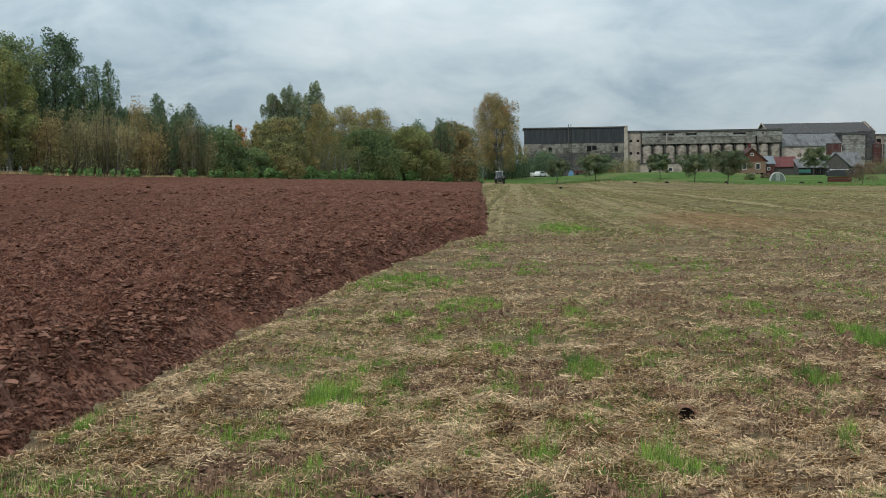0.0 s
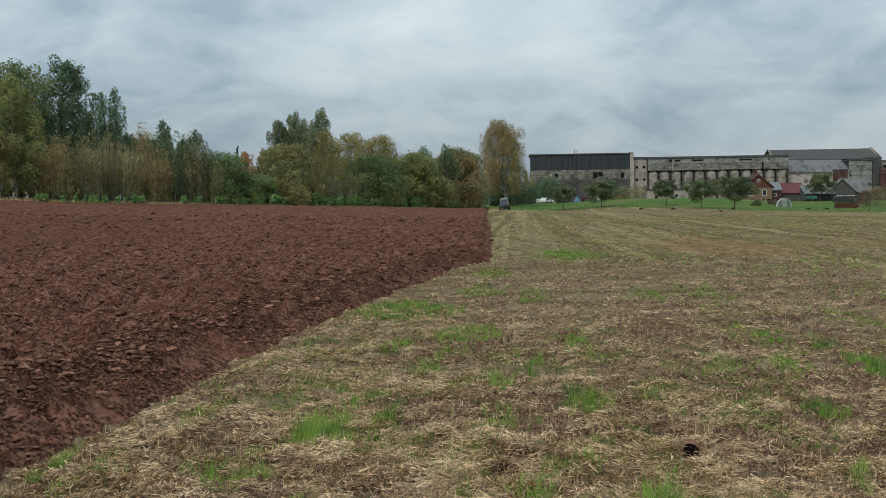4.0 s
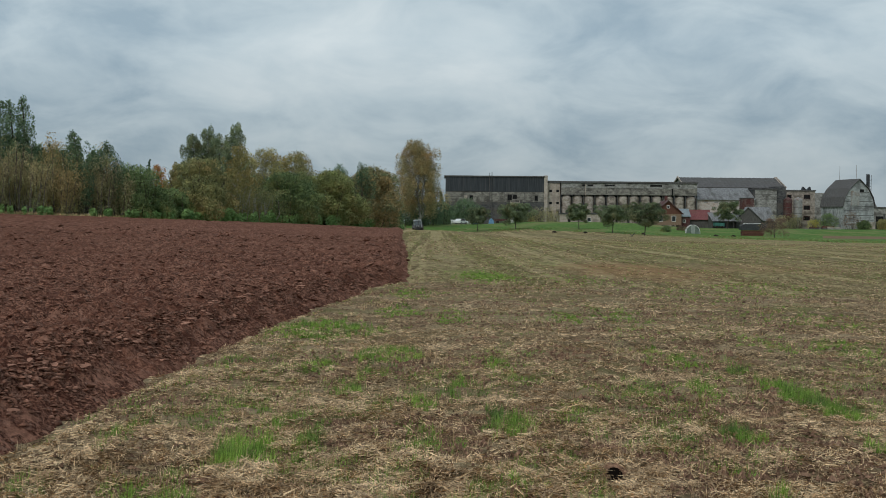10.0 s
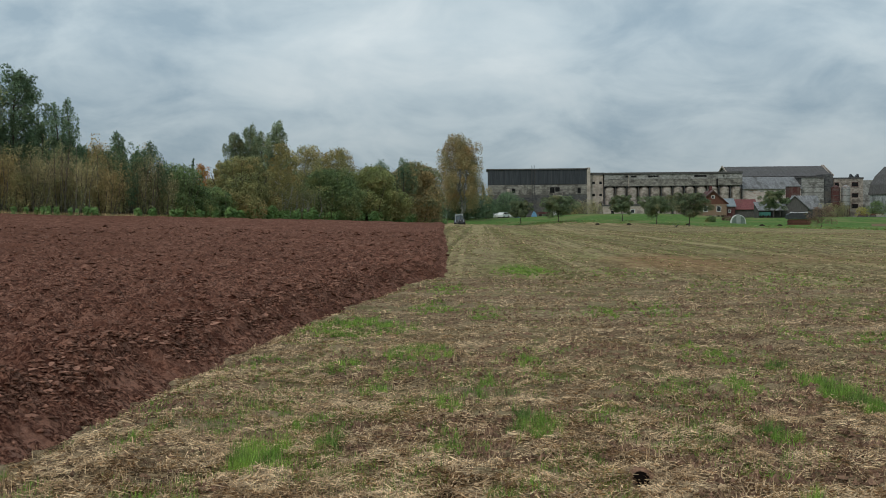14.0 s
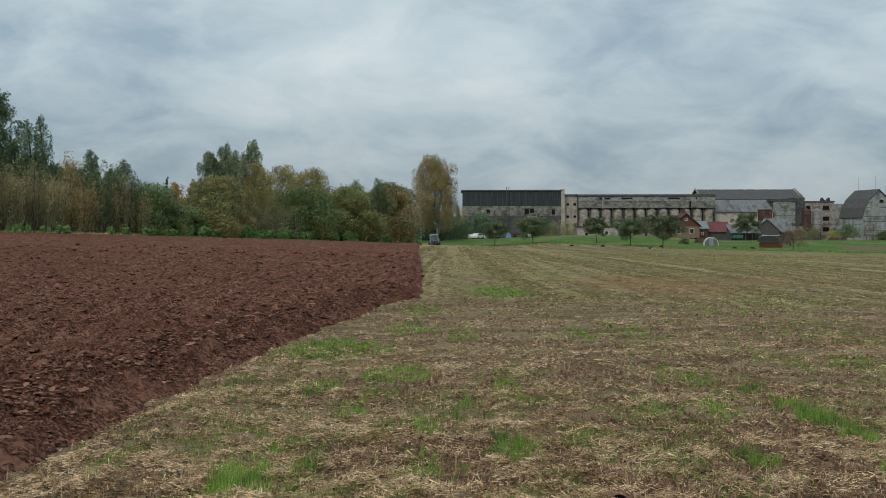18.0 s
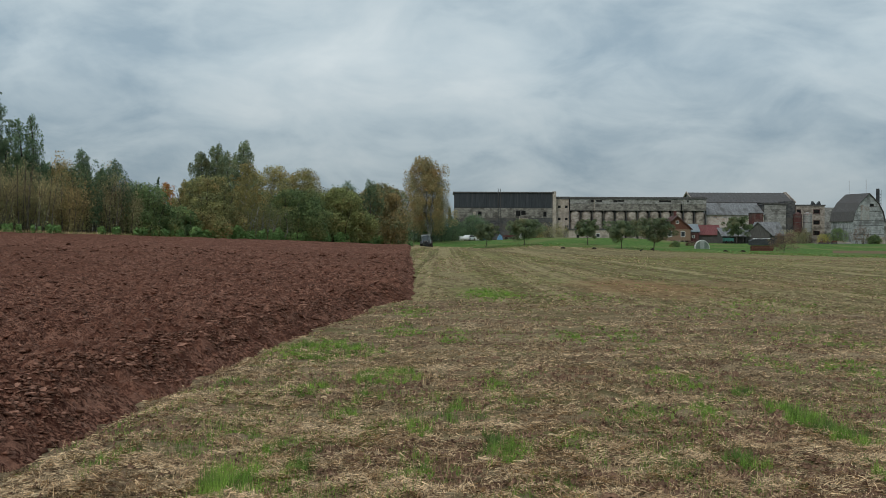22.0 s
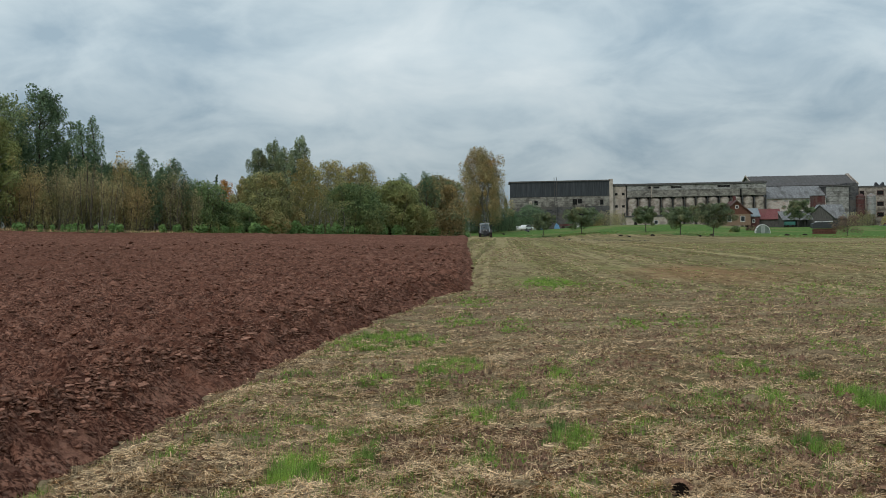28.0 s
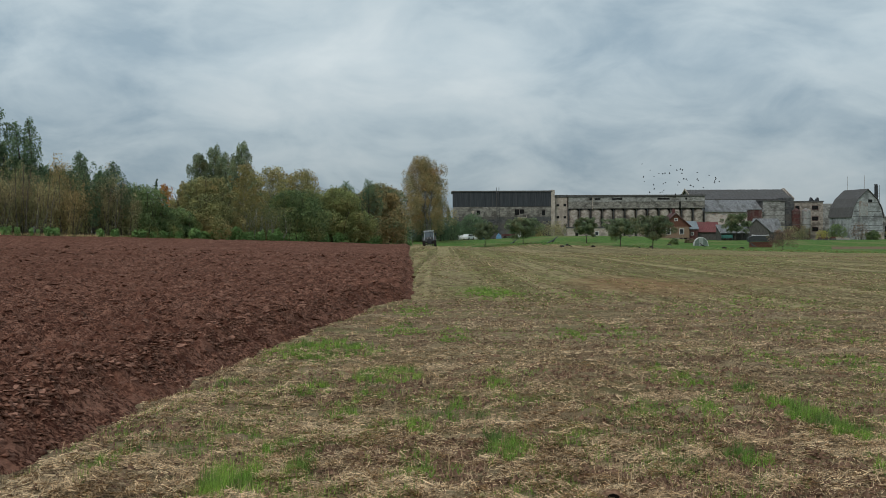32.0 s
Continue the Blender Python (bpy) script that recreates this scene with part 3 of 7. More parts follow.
def soil_height(x, y):
    """Turned slices that run along the working edge, broken into clods."""
    r = np.hypot(x, y)
    d = plough_inside(x, y)
    across, along = x + 0.0276 * y, y
    shift = 0.25 * (soft_noise(along * 0.35, across * 0.5, 11) - 0.5)
    slice_ = np.abs(((across + shift) / 0.42) % 1.0 - 0.5) * 2
    h = 0.05 * slice_ + 0.05 * (soft_noise(across * 3.0, along * 1.7, 12) - 0.5)
    h = h + 0.10 * cell_clods(across + 0.06 * soft_noise(across * 7, along * 7, 13), along * 0.7, 0.24, 70) + 0.05 * cell_clods(across + 0.3 * h, along * 0.85, 0.11, 80) * (1 - ease(35, 60, r))
    h = h + 0.022 * cell_clods(across, along, 0.05, 90) * (1 - ease(14, 26, r)) + 0.10 * (soft_noise(across * 0.5, along * 0.33, 16) - 0.5)
    rim = 0.45 * ease(-0.04, 0.2, d) + 0.55 * ease(0.15, 0.62, d)
    return terrain(x, y) - 0.10 + rim * (0.22 + 0.09 * ease(0.3, 0.65, d) - 0.13 * ease(0.9, 2.4, d) + h * 1.3) - 0.16 * ease(50, 100, r)


def build_plough():
    angles = np.concatenate([np.arange(-2.0, 32, 0.1), np.arange(32, 58, 0.2), np.arange(60, 178, 2.0)])
    radii = np.concatenate([np.linspace(2.75, 3.57, 12), np.geomspace(3.6, 200, 690)])
    x, y, faces = polar(radii, angles)
    z = soil_height(x, y)
    d = plough_inside(x, y)
    a = np.degrees(np.arctan2(-x, y))
    limit = np.interp(a, PLOUGH_A, PLOUGH_R) + 2.5 * (soft_noise(a * 1.3, a * 0, 18) - 0.5)
    z = z - 0.25 * ease(-1.0, 0.3, np.hypot(x, y) - limit)
    keep = (d[faces].min(1) > -0.12) & ((np.hypot(x, y) - limit)[faces].max(1) < 0.4)
    faces = faces[keep]
    used = np.unique(faces)
    back = np.zeros(len(x), np.int64)
    back[used] = np.arange(len(used))
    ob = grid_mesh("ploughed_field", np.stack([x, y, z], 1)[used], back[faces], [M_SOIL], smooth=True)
    return tagged(ob, "freshly ploughed red-brown field of turned clods", "field", kind="structure")


ground = build_ground()
ploughed_field = build_plough()

# ---- trees and bushes ----
def tube(points, radii, sides=6):
    """Corners and four-sided faces of a bent, tapering tube."""
    points, radii = np.asarray(points, float), np.asarray(radii, float)
    ahead = np.gradient(points, axis=0)
    ahead /= np.linalg.norm(ahead, axis=1, keepdims=True) + 1e-9
    ref = np.where(np.abs(ahead[:, 2:3]) > 0.9, [[1.0, 0, 0]], [[0, 0, 1.0]])
    u = np.cross(ahead, ref)
    u /= np.linalg.norm(u, axis=1, keepdims=True) + 1e-9
    v = np.cross(ahead, u)
    t = np.linspace(0, 2 * np.pi, sides, endpoint=False)
    ring = u[:, None] * np.cos(t)[None, :, None] + v[:, None] * np.sin(t)[None, :, None]
    verts = (points[:, None] + ring * radii[:, None, None]).reshape(-1, 3)
    i = np.arange(len(points) * sides).reshape(len(points), sides)
    j = np.roll(i, -1, 1)
    return verts, np.stack([i[:-1], j[:-1], j[1:], i[1:]], -1).reshape(-1, 4)


def leaf_cards(rng, spots, size, facing=None, droop=0.0):
    """A pointed leaf clump at each spot: turned at random, or about the way it faces."""
    n = len(spots)
    out = rng.normal(size=(n, 3)) if facing is None else facing
    out = out / (np.linalg.norm(out, axis=1, keepdims=True) + 1e-9)
    way = rng.normal(size=(n, 3))
    way[:, 2] -= droop
    u = way - out * (way * out).sum(1, keepdims=True)
    u /= np.linalg.norm(u, axis=1, keepdims=True) + 1e-9
    v = np.cross(out, u)
    s = size * rng.uniform(0.55, 1.35, (n, 1))
    verts = np.stack([spots + u * s, spots - u * s * 0.5 + v * s * 0.6, spots - u * s * 0.5 - v * s * 0.6], 1).reshape(-1, 3)
    return verts, np.arange(3 * n).reshape(n, 3)


def clump_leaves(rng, centres, radii, n, tall, loose):
    """Leaves over the outsides of round clumps, most of them on top and facing outwards."""
    pick = rng.choice(len(centres), n, p=radii ** 2 / (radii ** 2).sum())
    d = rng.normal(size=(n, 3))
    d[:, 2] += 0.3
    d /= np.linalg.norm(d, axis=1, keepdims=True)
    depth = 1.08 - 0.42 * rng.uniform(0, 1, (n, 1)) ** 1.9
    depth = depth + 0.45 * rng.uniform(0, 1, (n, 1)) * (rng.uniform(0, 1, (n, 1)) < 0.09)
    spots = centres[pick] + d * depth * radii[pick][:, None] * [1, 1, tall]
    return spots, d * [1, 1, 1 / tall] + rng.normal(0, loose, (n, 3))


# species: leaves, bark, crown base, limbs, limb rise, droop, leaf count, leaf size, crown profile (height share, width share)
ROUND = ([0, 0.2, 0.5, 0.8, 1], [0.55, 0.95, 1.0, 0.7, 0.15])
TALL = ([0, 0.15, 0.45, 0.75, 1], [0.6, 0.9, 1.0, 0.75, 0.12])
SPIRE = ([0, 0.2, 0.6, 1], [0.8, 1.0, 0.6, 0.05])
FLAT = ([0, 0.3, 0.7, 1], [0.75, 1.0, 0.95, 0.45])
SPECIES = {
    "aspen": ("aspen", M_BARK_PALE, 0.16, 44, 0.95, 0.0, 4700, 0.22, TALL),
    "aspen_olive": ("aspen_olive", M_BARK_PALE, 0.12, 38, 0.9, 0.0, 4200, 0.21, TALL),
    "poplar_dark": ("poplar_dark", M_BARK, 0.10, 48, 0.95, 0.0, 5000, 0.22, TALL),
    "poplar": ("poplar", M_BARK, 0.12, 40, 1.05, 0.0, 4400, 0.16, ([0, 0.2, 0.6, 0.85, 1], [0.9, 1.0, 0.85, 0.55, 0.15])),
    "spiky": ("poplar_dark", M_BARK, 0.08, 24, 1.3, 0.0, 1300, 0.17, SPIRE),
    "birch_grey": ("birch_grey", M_BARK_PALE, 0.12, 34, 0.7, 0.35, 2300, 0.16, TALL),
    "birch_gold": ("birch_gold", M_BARK_PALE, 0.10, 70, 0.9, 0.3, 17000, 0.15, ([0, 0.15, 0.45, 0.8, 1], [0.85, 1.0, 0.95, 0.75, 0.25])),
    "birch_olive": ("birch_olive", M_BARK_PALE, 0.2, 40, 0.8, 0.2, 3800, 0.21, ROUND),
    "orange": ("orange", M_BARK, 0.15, 24, 0.6, 0.0, 1300, 0.26, SPIRE),
    "olive_tree": ("olive", M_BARK_PALE, 0.2, 26, 0.8, 0.0, 2200, 0.19, TALL),
    "fir": ("fir", M_BARK, 0.04, 70, -0.15, 0.1, 3000, 0.22, ([0, 0.1, 0.5, 1], [1.1, 1.2, 0.75, 0.06])),
    "apple": ("apple", M_BARK, 0.30, 30, 0.55, 0.06, 6200, 0.20, FLAT),
    "apple_red": ("redbush", M_BARK, 0.16, 26, 0.6, 0.1, 1500, 0.15, FLAT),
}
# clumps of a crown: radius as a share of the width, height to width, clumps to a limb, looseness
CLUMPS = {
    "aspen": (0.150, 1.0, 3, 0.45), "aspen_olive": (0.150, 1.1, 3, 0.45), "poplar_dark": (0.150, 1.1, 3, 0.45), "poplar": (0.135, 2.1, 2, 0.55), "spiky": (0.110, 2.4, 2, 0.7),
    "birch_grey": (0.100, 1.5, 3, 0.7), "birch_gold": (0.135, 1.35, 3, 0.5), "birch_olive": (0.155, 0.95, 2, 0.45), "orange": (0.15, 1.3, 2, 0.5), "olive_tree": (0.14, 1.5, 2, 0.5),
    "fir": (0.050, 0.5, 5, 0.4), "apple": (0.150, 0.8, 2, 0.5), "apple_red": (0.11, 0.9, 2, 0.8),
}
# bushes: leaves, bark, stems, leaf count, leaf size, leaf start
BUSHES = {
    "olive_shrub": ("olive", M_BARK_MID, 12, 2800, 0.16, 0.02),
    "rust_shrub": ("rust", M_BARK_MID, 14, 2600, 0.14, 0.03),
    "brown_thicket": ("brown", M_BARK_MID, 16, 2300, 0.13, 0.03),
    "saplings": ("yellow", M_BARK_PALE, 12, 1200, 0.13, 0.05),
    "green_bush": ("green", M_BARK, 12, 3200, 0.17, 0.0),
    "yellow_bush": ("yellow", M_BARK, 16, 4200, 0.18, 0.01),
    "olive_bush": ("aspen_olive", M_BARK, 16, 4800, 0.19, 0.01),
    "gold_bush": ("gold", M_BARK, 18, 5200, 0.19, 0.01),
    "sunny_bush": ("sunny", M_BARK, 10, 800, 0.16, 0.0),
    "hedge_bush": ("poplar_dark", M_BARK, 12, 4200, 0.2, 0.0),
    "red_bush": ("redbush", M_BARK, 10, 900, 0.17, 0.0),
}


def plant_tree(name, label, x, y, height, width, kind, seed, category="tree", group="", leaf_share=1.0, leaf_scale=0.78):
    rng = np.random.default_rng(seed)
    leaf, bark, low, limbs, rise, droop, count, size, profile = SPECIES[kind]
    turn = rng.uniform(0, 360) * (kind != "birch_gold")
    top = empty(name, pose(x, y, float(terrain(x, y)) - 0.1, 0, 0, turn))
    lean = rng.normal(0, 0.025, 2)
    s = np.linspace(0, 1, 9)
    bend = np.cumsum(rng.normal(0, 0.012, (9, 2)), 0)
    trunk = np.stack([(lean[0] * s + bend[:, 0]) * height, (lean[1] * s + bend[:, 1]) * height, s * height * 0.97], 1)
    trunk[0, :2] = 0
    thick = 0.016 * height * (1 - s * 0.93) + 0.01
    verts, faces = [], []

    def add(v, f):
        faces.append(f + sum(len(q) for q in verts))
        verts.append(v)

    add(*tube(trunk, thick, 7))
    if kind == "birch_gold":  # a second stem that parts from the first near the ground
        fork = trunk + np.stack([0.11 * height * s ** 0.7, -0.03 * height * s, 0 * s], 1)
        add(*tube(fork[:8], thick[:8] * 0.8, 7))
    starts, ends, mids = [], [], []
    for i in range(limbs):
        share = low + (0.97 - low) * ((i + rng.uniform(0, 1)) / limbs) ** 0.9
        base = np.array([np.interp(share, s, trunk[:, k]) for k in range(3)])
        crown = (share - low) / (1 - low)
        reach = width / 2 * np.interp(crown, *profile) * rng.uniform(0.65, 1.12)
        az = i * 2.4 + rng.normal(0, 0.4)
        up = rise * reach * rng.uniform(0.6, 1.2) * (1 - 0.5 * crown)
        tip = base + [math.cos(az) * reach, math.sin(az) * reach, min(up, height * 1.0 - base[2])]
        mid_ = (base + tip) / 2 + [0, 0, 0.10 * reach]
        tip[2] -= droop * reach
        tip = np.maximum(tip, [-1e9, -1e9, 0.25])
        starts.append(base), mids.append(mid_), ends.append(tip)
        w = np.interp(share, s, thick) * 0.45
        add(*tube([base, mid_, tip], [w, w * 0.6, 0.012], 3))
    me = grid_mesh("trunk", np.concatenate(verts), np.concatenate(faces), [bark], top)
    me.name = "trunk"
    starts, mids, ends = map(np.array, (starts, mids, ends))
    share, tall, each, loose = CLUMPS[kind]
    which = np.repeat(np.arange(limbs), each)
    t = np.tile(np.linspace(0.25 if kind == "fir" else 0.58 if each < 3 else 0.45, 1.0, each), limbs)[:, None] + rng.uniform(-0.1, 0.06, (len(which), 1))
    centres = (1 - t) ** 2 * starts[which] + 2 * t * (1 - t) * mids[which] + t * t * ends[which]
    centres = centres + rng.normal(0, 0.35 * share * width, centres.shape)
    radii = share * width * rng.uniform(0.55, 1.2, len(which)) * (1.12 - 0.5 * np.clip(centres[:, 2] / height, 0, 1))
    centres[:, 2] = np.minimum(centres[:, 2], height * 1.02 - 0.8 * radii * tall)
    n = int(count * 2.6 * leaf_share)
    spots, facing = clump_leaves(rng, centres, radii, n, tall, loose)
    spots[:, 2] -= droop * 0.3 * width * rng.uniform(0, 1, n) ** 2
    if kind == "birch_gold":  # the crown hangs open over the stems
        stem = np.interp(spots[:, 2], trunk[:, 2], trunk[:, 0])
        fork_x = np.interp(spots[:, 2], trunk[:, 2], fork[:, 0])
        gap = np.minimum(np.abs(spots[:, 0] - stem), np.abs(spots[:, 0] - fork_x)) < (0.024 + 0.014 * np.sin(spots[:, 2] * 1.9)) * height
        keep = ~gap | (spots[:, 1] > 0) | (spots[:, 2] > 0.6 * height) | (rng.uniform(0, 1, n) < 0.08)
        spots, facing = spots[keep], facing[keep]
    spots[:, 2] = np.clip(spots[:, 2], 0.15, height * 1.06)
    v, f = leaf_cards(rng, spots, 0.9 * leaf_scale * size * (0.75 + 0.02 * height), facing, droop * 3 if droop else -0.6)
    grid_mesh("crown", v, f, [M_LEAF[leaf]], top)
    return tagged(top, label, category, group)


def plant_bush(name, label, x, y, height, width, kind, seed, category="bush", group="", leaf_share=1.0, leaf_scale=0.78):
    rng = np.random.default_rng(seed)
    leaf, bark, stems, count, size, low = BUSHES[kind]
    top = empty(name, pose(x, y, float(terrain(x, y)) - 0.08, 0, 0, rng.uniform(0, 360)))
    paths = []
    for i in range(stems):
        az, out = i * 2.4 + rng.normal(0, 0.3), (i + 0.5) / stems
        foot = np.array([math.cos(az), math.sin(az), 0]) * width * 0.28 * math.sqrt(out) * rng.uniform(0.6, 1.2)
        reach = width * 0.48 * math.sqrt(out) * rng.uniform(0.75, 1.1)
        tall = height * (1.03 - 0.3 * out ** 1.6) * (rng.uniform(0.55, 1.0) if "thicket" in kind or "rust" in kind else rng.uniform(0.82, 1.0))
        tip = np.array([math.cos(az) * reach, math.sin(az) * reach, tall])
        mid_ = foot * 0.55 + tip * 0.45 + rng.normal(0, 0.04 * width, 3)
        v, f = tube([foot, mid_, tip], [0.011 * height + 0.012, 0.008 * height, 0.01], 4)
        verts, faces, at = [v], [f], len(v)
        paths.append((foot, mid_, tip))
        for _ in range(3):
            q = rng.uniform(0.45, 0.9)
            p0 = (1 - q) ** 2 * foot + 2 * q * (1 - q) * mid_ + q * q * tip
            p1 = p0 + rng.normal(0, 1, 3) * [0.13 * width, 0.13 * width, 0.03 * height] + [0, 0, 0.13 * height]
            p1[2] = min(p1[2], height)
            v, f = tube([p0, (p0 + p1) / 2, p1], [0.022, 0.016, 0.008], 3)
            verts.append(v), faces.append(f + at)
            at += len(v)
            paths.append((p0, (p0 + p1) / 2, p1))
        grid_mesh("stem", np.concatenate(verts), np.concatenate(faces), [bark], top)
    paths = np.array(paths)
    n = int(count * 2.6 * leaf_share)
    thin = kind in ("brown_thicket", "rust_shrub", "saplings")
    if thin:
        which = np.repeat(np.arange(len(paths)), 2)
        t = rng.uniform(0.2, 1.0, (len(which), 1))
        centres = (1 - t) ** 2 * paths[which, 0] + 2 * t * (1 - t) * paths[which, 1] + t * t * paths[which, 2]
        radii, tall, loose = 0.095 * width * rng.uniform(0.5, 1.4, len(which)), 2.3, 0.7
    else:
        k = int(22 + 2.2 * width)
        az, up = np.arange(k) * 2.4 + rng.normal(0, 0.25, k), np.arcsin(np.clip(((np.arange(k) + 0.5) / k) ** 0.9 * 1.02 - 0.02, 0, 1))
        reach = np.where(up > 0.85, rng.uniform(0.74, 1.04, k), rng.uniform(0.55, 1.08, k))
        radii = 0.145 * min(width, 1.15 * height) * rng.uniform(0.5, 1.45, k)
        centres = np.stack([np.cos(az) * np.cos(up) * width * 0.45 * reach, np.sin(az) * np.cos(up) * width * 0.45 * reach,
                            0.16 * height + np.sin(up) * (0.88 * height - radii) * np.minimum(1, reach + 0.1)], 1)
        tall, loose = 0.85, 0.5
    spots, facing = clump_leaves(rng, centres, radii, n, tall, loose)
    sink = spots[:, 2] < low * height
    spots[sink, 2] = rng.uniform(low, 0.5, sink.sum()) * height
    skirt = rng.uniform(0, 1, n) < (0.22 if thin else 0.16)
    spots[skirt, 2] *= rng.uniform(0.15, 0.7, skirt.sum())
    spots[:, 2] = np.clip(spots[:, 2], 0.1, height * 1.05)
    v, f = leaf_cards(rng, spots, 0.9 * leaf_scale * size * max(1.0, width / 7.5) * (0.8 + 0.03 * height), facing, 0.3)
    grid_mesh("foliage", v, f, [M_LEAF[leaf]], top)
    return tagged(top, label, category, group)


LABELS = {
    "aspen": ("aspen_tree", "tall green aspen with pale trunk at the field's edge"),
    "aspen_olive": ("aspen_tree", "tall aspen turning olive-yellow, pale trunk"),
    "poplar_dark": ("poplar_tree", "tall dark green poplar above the thicket"),
    "poplar": ("poplar_tree", "tall thinning poplar with upright limbs"),
    "spiky": ("young_poplar_tree", "slender young poplar with spiky upright shoots"),
    "birch_grey": ("birch_tree", "weeping birch with sparse grey-green leaves"),
    "birch_gold": ("birch_tree", "large weeping birch in golden autumn leaf"),
    "birch_olive": ("birch_tree", "birch turning olive and yellow behind the bushes"),
    "orange": ("autumn_tree", "bright orange autumn tree in the distance"),
    "olive_tree": ("young_birch_tree", "narrow young birch turning yellow"),
    "fir": ("fir_tree", "dark narrow fir tree"),
    "olive_shrub": ("willow_bush", "olive-yellow willow bush at the wood's edge"),
    "rust_shrub": ("alder_bush", "rust-brown bush with many thin stems"),
    "brown_thicket": ("brown_thicket", "half-bare brown thicket of thin pale stems"),
    "saplings": ("sapling_clump", "clump of thin pale saplings with yellow leaves"),
    "green_bush": ("green_bush", "dense dark green bush at the field's edge"),
    "yellow_bush": ("yellowing_bush", "broad bush turning yellow-green"),
    "olive_bush": ("olive_bush", "broad olive-green bush beside the ploughed field"),
    "gold_bush": ("golden_bush", "broad bush with golden-orange leaves"),
    "sunny_bush": ("yellow_bush", "bright yellow garden bush"),
    "hedge_bush": ("hedge_bush", "dark green bush beside the industrial shed"),
    "red_bush": ("red_bush", "dark red-brown garden bush"),
}


def plant(kind, x, y, height, width, seed, group="", leaf_share=1.0, leaf_scale=0.78):
    name, label = LABELS[kind]
    make = plant_tree if kind in SPECIES else plant_bush
    make(name, label, x, y, height, width, kind, seed, group=group, leaf_share=leaf_share, leaf_scale=leaf_scale)


GROVE = [
    ("birch_grey", -63.3, 97.1, 12.5, 5.6),
    ("aspen", -60.0, 101.5, 11.0, 5.7),
    ("olive_shrub", -57.8, 91.2, 6.3, 4.4),
    ("aspen", -57.2, 107.7, 13.2, 6.9),
    ("aspen", -50.6, 105.4, 13.1, 8.4),
    ("olive_shrub", -48.2, 96.6, 6.9, 4.4),
    ("aspen_olive", -46.8, 99.5, 11.3, 5.1),
    ("poplar_dark", -48.1, 114.2, 14.9, 6.0),
    ("spiky", -44.9, 115.5, 11.8, 3.8),
    ("spiky", -43.3, 116.1, 12.5, 3.8),
    ("olive_shrub", -58.5, 88.3, 5.7, 4.9),
]
THICKET = [
    ("rust_shrub", -52.8, 91.9, 6.3, 4.9),
    ("rust_shrub", -49.7, 93.6, 5.2, 4.3),
    ("rust_shrub", -43.4, 98.8, 6.1, 4.4),
    ("brown_thicket", -41.4, 101.8, 6.4, 3.9),
    ("brown_thicket", -39.0, 104.9, 7.2, 4.6),
    ("rust_shrub", -36.7, 107.8, 7.6, 4.6),
    ("spiky", -37.5, 116.0, 8.8, 3.7),
    ("spiky", -35.2, 118.8, 7.9, 3.7),
    ("brown_thicket", -34.0, 110.8, 7.2, 4.7),
    ("green_bush", -30.4, 113.9, 5.4, 5.9),
    ("brown_thicket", -32.1, 111.4, 4.7, 4.1),
    ("green_bush", -32.2, 115.6, 5.7, 5.2),
    ("green_bush", -29.8, 118.3, 3.5, 3.8),
    ("green_bush", -28.4, 120.7, 3.4, 3.8),
]
FIELD_END = [
    ("yellow_bush", -26.6, 125.2, 7.2, 6.9),
    ("poplar", -31.6, 146.4, 11.2, 3.8),
    ("poplar", -30.0, 149.0, 12.5, 3.8),
    ("poplar", -28.5, 146.4, 11.2, 3.6),
    ("poplar", -27.2, 148.4, 12.9, 3.8),
    ("olive_tree", -25.0, 139.7, 9.5, 4.4),
    ("birch_olive", -25.4, 163.0, 10.7, 7.6),
    ("birch_olive", -21.6, 166.6, 10.7, 6.8),
    ("green_bush", -19.7, 148.7, 7.5, 8.0),
    ("saplings", -24.3, 137.8, 4.3, 4.3),
    ("saplings", -21.8, 140.3, 4.1, 4.3),
    ("olive_bush", -14.8, 157.3, 8.0, 8.8),
    ("spiky", -14.4, 171.4, 9.5, 5.2),
    ("spiky", -11.4, 171.6, 10.0, 5.2),
    ("gold_bush", -9.7, 165.7, 9.8, 8.2),
    ("birch_gold", -4.0, 249.0, 19.0, 9.4),
    ("green_bush", -7.6, 169.8, 4.0, 4.0),
    ("orange", -57.9, 232.9, 11.6, 6.0),
    ("olive_tree", -55.2, 233.5, 12.2, 3.6),
    ("fir", -57.5, 222.6, 12.6, 2.1),
    ("birch_olive", -52.6, 229.0, 12.0, 4.8),
]
for seed, (kind, x, y, height, width) in enumerate(GROVE + THICKET + FIELD_END):
    reach, limit = math.hypot(x, y), float(np.interp(math.degrees(math.atan2(-x, y)), PLOUGH_A, PLOUGH_R))
    back = max(reach + 1.5, limit + 0.5 * width + 2.5) / reach
    plant(kind, x * back, y * back, height * 1.01 * back, width * 1.12 * back, 100 + seed, "trees along the ploughed field", 2.2 if kind.endswith("bush") and width > 6 else 1.15, 1.0 if kind == "birch_gold" else 0.78)


